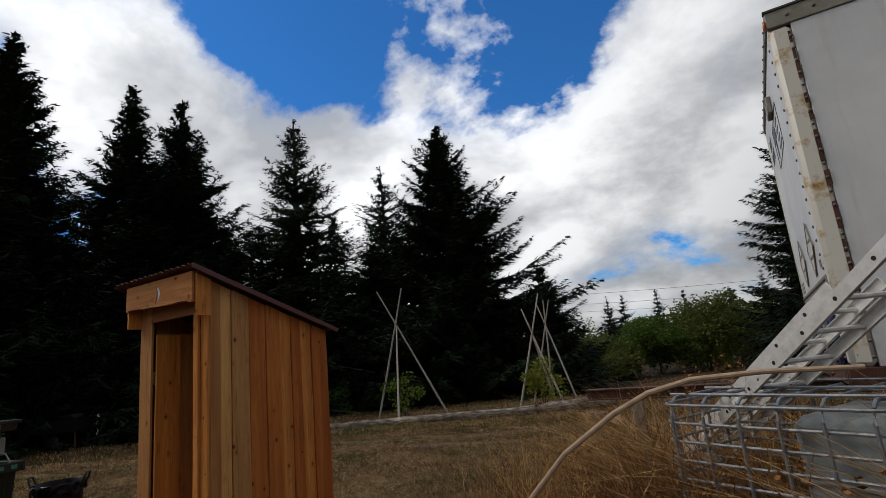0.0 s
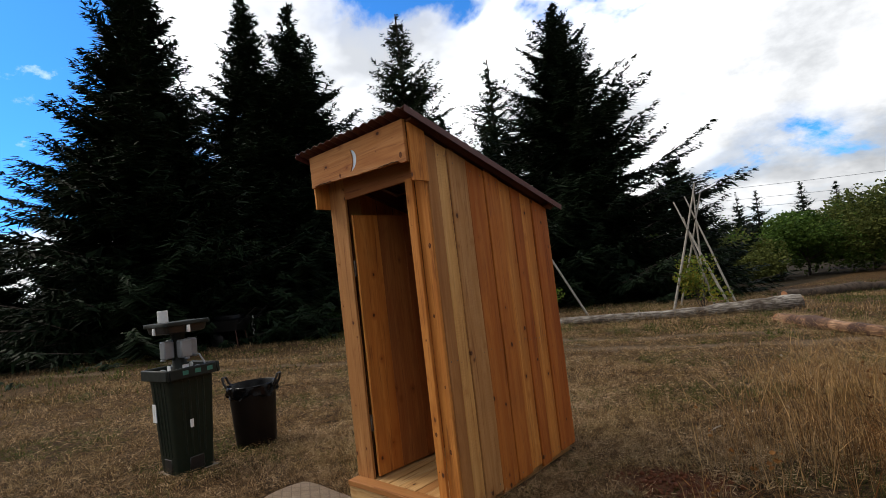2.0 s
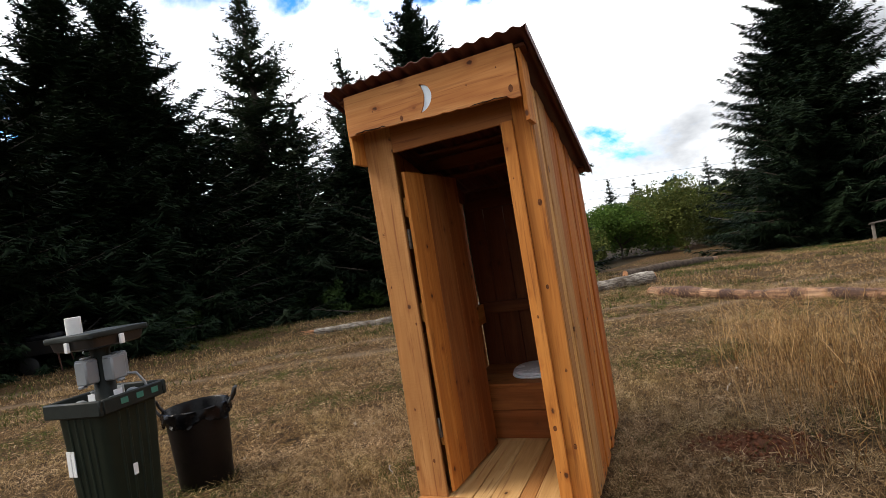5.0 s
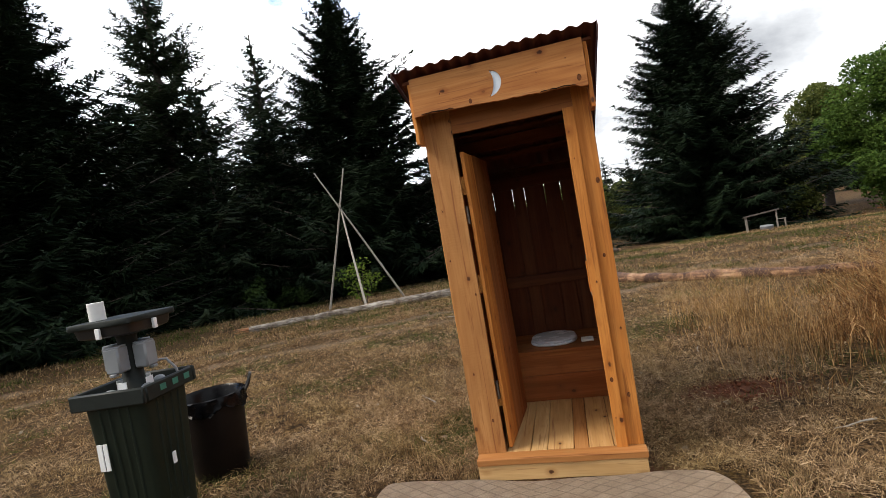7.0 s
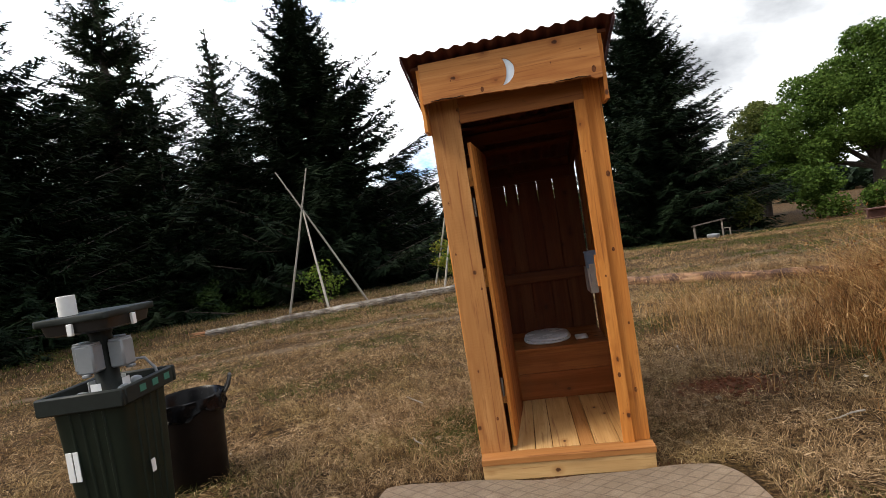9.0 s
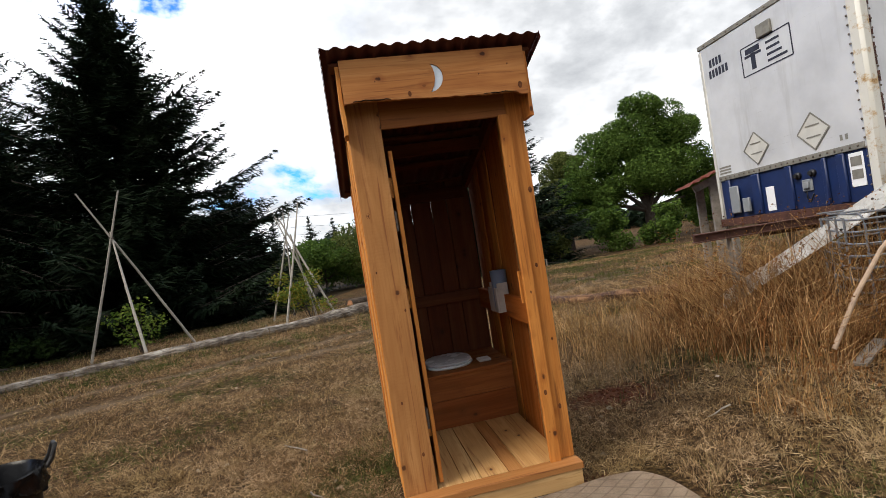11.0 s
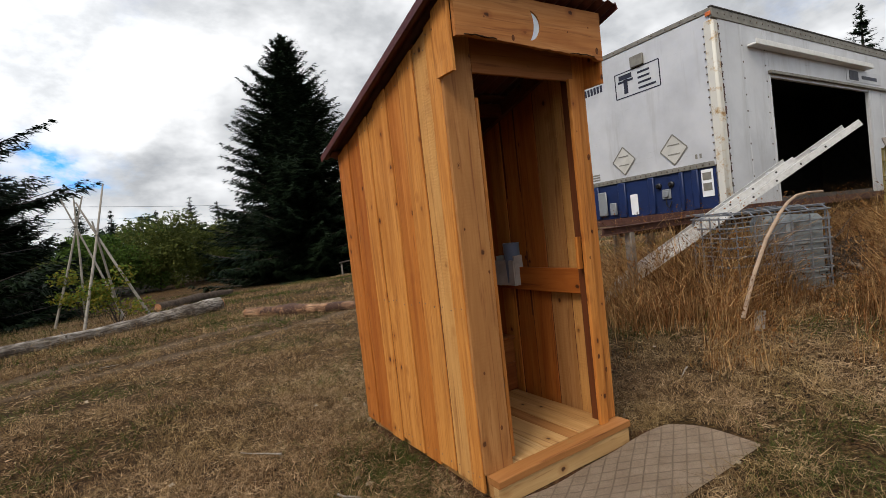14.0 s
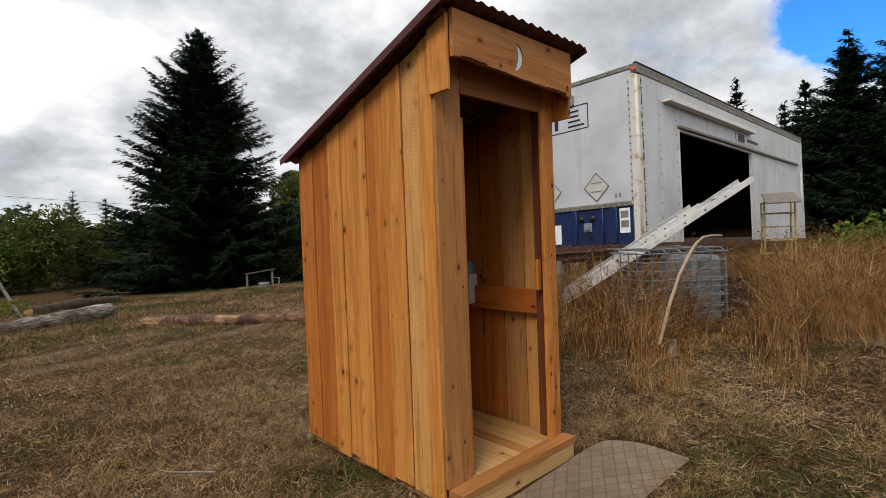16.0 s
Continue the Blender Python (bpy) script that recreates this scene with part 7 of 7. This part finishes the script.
# ---- grass ----
def blades(rng, p, h, w, lean, material, name, label, curl=0.5):
    """Single bent blades: p (n,3) feet, h heights, w widths, lean (n,2)."""
    n = len(p)
    az = rng.uniform(0, 2 * np.pi, n)
    b = np.stack([np.cos(az), np.sin(az), 0 * az], 1) * w[:, None]
    mid = p + np.concatenate([lean * 0.42 * h[:, None], (h * 0.62)[:, None]], 1)
    tip = p + np.concatenate([lean * (1.0 + curl) * h[:, None] * 0.9, (h * (1 - 0.30 * np.linalg.norm(lean, axis=1) * curl))[:, None]], 1)
    v = np.stack([p - b, p + b, mid, mid - b * 0.7 - (tip - mid) * 0.1, mid + b * 0.7 - (tip - mid) * 0.1, tip], 1)
    i = np.arange(n)[:, None] * 6
    f = np.concatenate([i + [0, 1, 2], i + [3, 4, 5]], 0)
    me = tri_mesh(name, v.reshape(-1, 3), f, material)
    return tagged(new(name, me), label, "grass", kind="stuff")


def free_spot(x, y):
    hut = (x > -0.03) & (x < W + 0.03) & (y > -0.13) & (y < D + 0.03)
    rug = (x > -0.66) & (x < 1.42) & (y < -0.09 - 0.02 * (x + 0.62)) & (y > -0.61 - 0.02 * (x + 0.6))
    binz = (np.abs(x + 2.00) < 0.19) & (np.abs(y + 0.42) < 0.19)
    return ~(hut | rug | binz)


def wheel_track(x, y):
    """1 along the two worn wheel tracks, 0 elsewhere."""
    s = -0.40 * x + 0.92 * y + 0.45 + 0.12 * np.sin(1.7 * x)
    return np.maximum(np.exp(-((s - 6.75) / 0.24) ** 2), np.exp(-((s - 8.25) / 0.24) ** 2))


def lawn_spots(rng, n, reach=11.0, power=1.35):
    r = 0.4 + reach * rng.uniform(size=n) ** power
    a = rng.uniform(0, 2 * np.pi, n)
    x, y = 0.5 + r * np.cos(a) * 0.95, 0.7 + r * np.sin(a)
    bare = np.clip(1.15 * np.exp(-(((x - 1.76) / 0.42) ** 2 + ((y - 1.05) / 0.30) ** 2)), 0, 1)
    keep = (rng.uniform(size=n) > bare) & free_spot(x, y) & (y > -2.7 - 3.5 * rng.uniform(size=n) ** 2) & (rng.uniform(size=n) > 0.85 * wheel_track(x, y))
    return x[keep], y[keep]


def build_lawn():
    """Tufts of short blades that fan outwards, and loose straw lying between them."""
    rng = np.random.default_rng(21)
    cx, cy = lawn_spots(rng, 19500)
    greenish = (np.sin(2.1 * cx + 1.7 * np.sin(1.3 * cy)) + np.sin(2.7 * cy - 0.9 * cx) + rng.normal(0, 0.7, len(cx))) > 1.05
    for name, pick, m, label, top in (("dry_lawn_grass", ~greenish, LAWN, "short dry straw-coloured lawn grass", 0.085), ("green_lawn_grass", greenish, GREENBLADE, "short tufts of olive green grass", 0.075)):
        tx, ty = cx[pick], cy[pick]
        far = 1 + 0.13 * np.hypot(tx - 0.5, ty - 0.7)
        size = rng.uniform(0.45, 1.35, len(tx))
        per = (20 * np.clip(size, 0.6, 1.3)).astype(int)
        k = np.repeat(np.arange(len(tx)), per)
        q = len(k)
        off = rng.normal(0, 0.030, (q, 2)) * (size * far ** 0.5)[k][:, None]
        x, y = tx[k] + off[:, 0], ty[k] + off[:, 1]
        ok = free_spot(x, y)
        k, off, x, y = k[ok], off[ok], x[ok], y[ok]
        q = len(k)
        h = rng.uniform(0.30, 1.0, q) * top * size[k] * far[k] ** 0.35
        lean = off / 0.030 * 0.55 + rng.normal(0, 0.45, (q, 2))
        w = rng.uniform(0.0011, 0.0030, q) * far[k]
        p = np.stack([x, y, ground_z(x, y) - 0.002], 1)
        blades(rng, p, h, w, lean, m, name, label, 0.3)
    x, y = lawn_spots(rng, 330000)
    q = len(x)
    mat_at = np.sin(9.1 * x + 3 * np.sin(4.7 * y)) + np.sin(8.3 * y + 2.5 * np.sin(5.9 * x)) + 0.8 * np.sin(2.3 * x - 1.9 * y)
    ok = rng.normal(0, 0.7, q) < mat_at + 0.3
    x, y = x[ok], y[ok]
    q = len(x)
    far = 1 + 0.12 * np.hypot(x - 0.5, y - 0.7)
    t = rng.uniform(0, 2 * np.pi, q)
    L = rng.uniform(0.022, 0.085, q)
    rise = rng.normal(0.06, 0.14, q)
    a = np.stack([np.cos(t), np.sin(t), rise], 1)
    p = np.stack([x, y, ground_z(x, y) + rng.uniform(0.004, 0.040, q)], 1)
    b = np.stack([-np.sin(t), np.cos(t), rng.normal(0, 0.5, q)], 1) * (rng.uniform(0.0009, 0.0024, q) * far)[:, None]
    v = np.stack([p - b, p + b, p + a * L[:, None]], 1)
    me = tri_mesh("dry_thatch", v.reshape(-1, 3), np.arange(q)[:, None] * 3 + [0, 1, 2], STRAW)
    tagged(new("dry_thatch", me), "pale matted straw lying on the lawn", "grass", kind="stuff")


EDGE = [(6.4, 8.8), (5.2, 6.6), (4.3, 5.0), (3.5, 3.9), (3.0, 3.0), (2.75, 1.9), (2.5, 0.8), (2.65, 0.1), (3.1, -0.35), (3.9, -0.85), (4.8, -1.4), (6.5, -2.0), (13.5, -3.2)]


def tall_depth(x, y):
    """Metres inside the rank grass, from its edge line."""
    best = np.full(len(x), 1e9)
    sign = np.ones(len(x))
    for (x0, y0), (x1, y1) in zip(EDGE, EDGE[1:]):
        dx, dy = x1 - x0, y1 - y0
        L2 = dx * dx + dy * dy
        t = np.clip(((x - x0) * dx + (y - y0) * dy) / L2, 0, 1)
        d = np.hypot(x - x0 - t * dx, y - y0 - t * dy)
        s = np.where((x - x0) * dy - (y - y0) * dx < 0, 1.0, -1.0)
        upd = d < best
        best = np.where(upd, d, best)
        sign = np.where(upd, s, sign)
    return best * sign


def trodden(x, y):
    """1 over the trodden patch before the cage, 0 elsewhere."""
    t = np.clip(((x - 3.1) * 2.0 + (y - 0.0) * 0.25) / 4.06, 0, 1)
    return np.exp(-(((x - 3.1 - 2.0 * t) ** 2 + (y - 0.25 * t) ** 2) / 0.42 ** 2) ** 2)


def build_tall_grass():
    rng = np.random.default_rng(33)

    def spots(n, deep):
        x, y = rng.uniform(1.2, 14.5, n), rng.uniform(-3.2, 8.0, n)
        d = tall_depth(x, y)
        wave = 0.35 * np.sin(3.1 * x + 2.2 * y) + 0.25 * np.sin(6.3 * y - 2.0 * x)
        keep = (d + wave > 0.05) & (d < deep) & (rng.uniform(size=n) < 0.25 + 0.75 * np.clip((d + wave) / 0.5, 0, 1))
        trailer = (x > 5.3) & (y > 1.7) & (rng.uniform(size=n) > 0.06)
        fade = rng.uniform(size=n) < np.where(y > 3.0, 0.30, 1.0)
        pile = np.exp(-(((x - 6.3) / 1.2) ** 2 + ((y - 0.75) / 0.75) ** 2) ** 2)
        keep &= ~trailer & fade & (rng.uniform(size=n) > 0.95 * pile)
        return x[keep], y[keep], d[keep]

    for name, n, m, lo, hi, label in (("tall_dry_grass", 110000, TALL, 0.42, 1.25, "tall dead straw-yellow grass beside the trailer"), ("russet_dry_grass", 125000, STRAW_RED, 0.35, 1.05, "matted russet dead grass beside the trailer"),
                                      ("rank_green_grass", 13000, GREENBLADE, 0.12, 0.34, "green blades among the dead grass")):
        x, y, d = spots(n, 4.2)
        # tufts
        tx, ty = np.round(x / 0.15) * 0.15, np.round(y / 0.15) * 0.15
        x, y = tx + rng.normal(0, 0.035, len(x)) + 0.03 * np.sin(13 * ty), ty + rng.normal(0, 0.035, len(x)) + 0.03 * np.sin(11 * tx)
        q = len(x)
        h = rng.uniform(lo, hi, q) * np.clip(0.45 + 0.55 * d, 0.4, 1.0) * (0.8 + 0.3 * np.sin(4 * x + 3 * y)) * (1 - 0.84 * trodden(x, y)) * np.where(y > 2.4, 0.60, 1.0)
        w = rng.uniform(0.0014, 0.0062, q)
        lean = rng.normal(0, 0.34, (q, 2)) + np.array([-0.10, -0.06]) + 0.20 * np.stack([np.sin(2.3 * x + y), np.cos(1.9 * y - x)], 1)
        p = np.stack([x, y, ground_z(x, y) - 0.005], 1)
        blades(rng, p, h, w, lean, m, name, label, 0.6)
    # seed stalks
    x, y, d = spots(15000, 3.6)
    q = len(x)
    h = rng.uniform(0.60, 1.22, q) * np.clip(0.5 + 0.5 * d, 0.5, 1.0) * (1 - 0.75 * trodden(x, y))
    lean = rng.normal(0, 0.16, (q, 2))
    p = np.stack([x, y, ground_z(x, y) - 0.005], 1)
    blades(rng, p, h, rng.uniform(0.0014, 0.0034, q), lean, TALL, "seed_stalks", "thin upright seed stalks above the dead grass", 0.3)
    tip = p + np.concatenate([lean * 1.17 * h[:, None], (h * (1 - 0.09 * np.linalg.norm(lean, axis=1)))[:, None]], 1)
    cs = np.repeat(tip[::2], 5, axis=0) + rng.normal(0, 0.012, (len(tip[::2]) * 5, 3)) * [1, 1, 2.6]
    v, f = leaf_cloud(rng, cs, np.full((len(cs), 3), 0.004), len(cs), 0.022)
    tagged(new("seed_heads", tri_mesh("seed_heads", v, f, STRAW_RED)), "brown seed heads on dead grass stalks", "grass", kind="stuff")
    # thin stalks straying onto the lawn beside the hut
    n = 1500
    x, y = rng.normal(2.45, 0.36, n), rng.uniform(1.2, 4.6, n)
    x, y = x[x > 1.7], y[x > 1.7]
    q = len(x)
    p = np.stack([x, y, ground_z(x, y) - 0.005], 1)
    blades(rng, p, rng.uniform(0.22, 0.72, q), rng.uniform(0.0014, 0.0036, q), rng.normal(0, 0.28, (q, 2)), TALL, "stray_stalks", "thin dead stalks straying onto the lawn", 0.5)
    # thinner dry growth by logs, tripods and the far edge
    n = 26000
    a = rng.uniform(0, 1, n)
    which = rng.integers(0, 3, n)
    x = np.where(which == 0, 0.95 - 8.7 * a, np.where(which == 1, rng.normal(-3.2, 2.4, n), 0.95 + 4.4 * a))
    y = np.where(which == 0, 14.1 - 5.2 * a + 0.25, np.where(which == 1, rng.normal(15.0, 2.4, n), 10.4 - 5.1 * a + 0.1)) + rng.normal(0, 0.25, n)
    h = rng.uniform(0.06, 0.28, n)
    lean = rng.normal(0, 0.3, (n, 2))
    p = np.stack([x, y, ground_z(x, y) - 0.005], 1)
    blades(rng, p, h, rng.uniform(0.0025, 0.005, n), lean, STRAW, "rough_dry_grass", "rough dry grass along the logs", 0.5)
    # the field beyond the logs
    n = 110000
    cx, cy = rng.uniform(-20, 24, 9000), rng.uniform(-4.0, 40, 9000)
    away = (np.hypot(cx - 0.5, cy - 0.7) > 8.0) & ~((cx > 1.5) & (cy < 9.0))
    cx, cy = cx[away], cy[away]
    k = rng.integers(0, len(cx), n)
    x, y = cx[k] + rng.normal(0, 0.16, n), cy[k] + rng.normal(0, 0.16, n)
    h = rng.uniform(0.05, 0.15, n)
    p = np.stack([x, y, ground_z(x, y) - 0.005], 1)
    green = np.sin(0.9 * cx + np.sin(0.7 * cy)) + np.sin(0.8 * cy) + rng.normal(0, 0.6, len(cx)) > 0.1
    for name, pick, m, label in (("field_grass", ~green[k], LAWN, "dry tufts across the far field"), ("field_green_grass", green[k], GREENBLADE, "olive green tufts across the far field")):
        blades(rng, p[pick], h[pick], rng.uniform(0.007, 0.018, pick.sum()), rng.normal(0, 0.5, (pick.sum(), 2)), m, name, label, 0.4)


def build_litter():
    """Dead leaves, chips and twigs scattered on the lawn."""
    rng = np.random.default_rng(77)
    n = 190
    r = 0.8 + 6.5 * rng.uniform(size=n) ** 1.2
    a = rng.uniform(0, 2 * np.pi, n)
    x, y = 0.5 + r * np.cos(a), 0.7 + r * np.sin(a)
    ok = free_spot(x, y)
    x, y = x[ok], y[ok]
    p = np.stack([x, y, ground_z(x, y) + 0.028], 1)
    v, f = leaf_cloud(rng, p, np.full((len(p), 3), 0.006), len(p), 0.045, 0.25)
    tagged(new("dead_leaves", tri_mesh("dead_leaves", v, f, CHIP)), "pale dead leaves and chips scattered on the lawn", "leaves", kind="stuff")
    # clods on the bare patch
    n = 150
    cx, cy = 1.76 + rng.normal(0, 0.22, n), 1.05 + rng.normal(0, 0.15, n)
    cs = np.stack([cx, cy, ground_z(cx, cy) + 0.006], 1)
    v, f = [], []
    for c_ in cs:
        r = rng.uniform(0.008, 0.026)
        o = c_ + rng.normal(0, 1, (6, 3)) * r * 0.25 + np.array([[1, 0, 0], [-1, 0, 0], [0, 1, 0], [0, -1, 0], [0, 0, 0.8], [0, 0, -0.5]]) * r
        b_ = len(v) * 6
        v.append(o)
        f += [[b_ + i for i in t_] for t_ in ((0, 2, 4), (2, 1, 4), (1, 3, 4), (3, 0, 4), (2, 0, 5), (1, 2, 5), (3, 1, 5), (0, 3, 5))]
    tagged(new("earth_clods", tri_mesh("earth_clods", np.concatenate(v), np.array(f), EARTH)), "small clods of reddish earth on the bare patch", "earth", kind="stuff")
    for k in range(9):
        q = rng.integers(0, len(x))
        t, L = rng.uniform(0, 6.28), rng.uniform(0.12, 0.35)
        z = gz(x[q], y[q]) + 0.03
        pts = [(x[q] + s * L * math.cos(t) + rng.uniform(-0.01, 0.01), y[q] + s * L * math.sin(t), z + rng.uniform(0, 0.012)) for s in (0, 0.35, 0.7, 1.0)]
        whole("twig", tube(bmesh.new(), [tuple(map(float, p_)) for p_ in pts], [0.006, 0.005, 0.004, 0.002], 6), POLE, "short grey twig lying on the dry lawn", "twig", "twigs on the lawn")


build_lawn()
build_tall_grass()
build_litter()
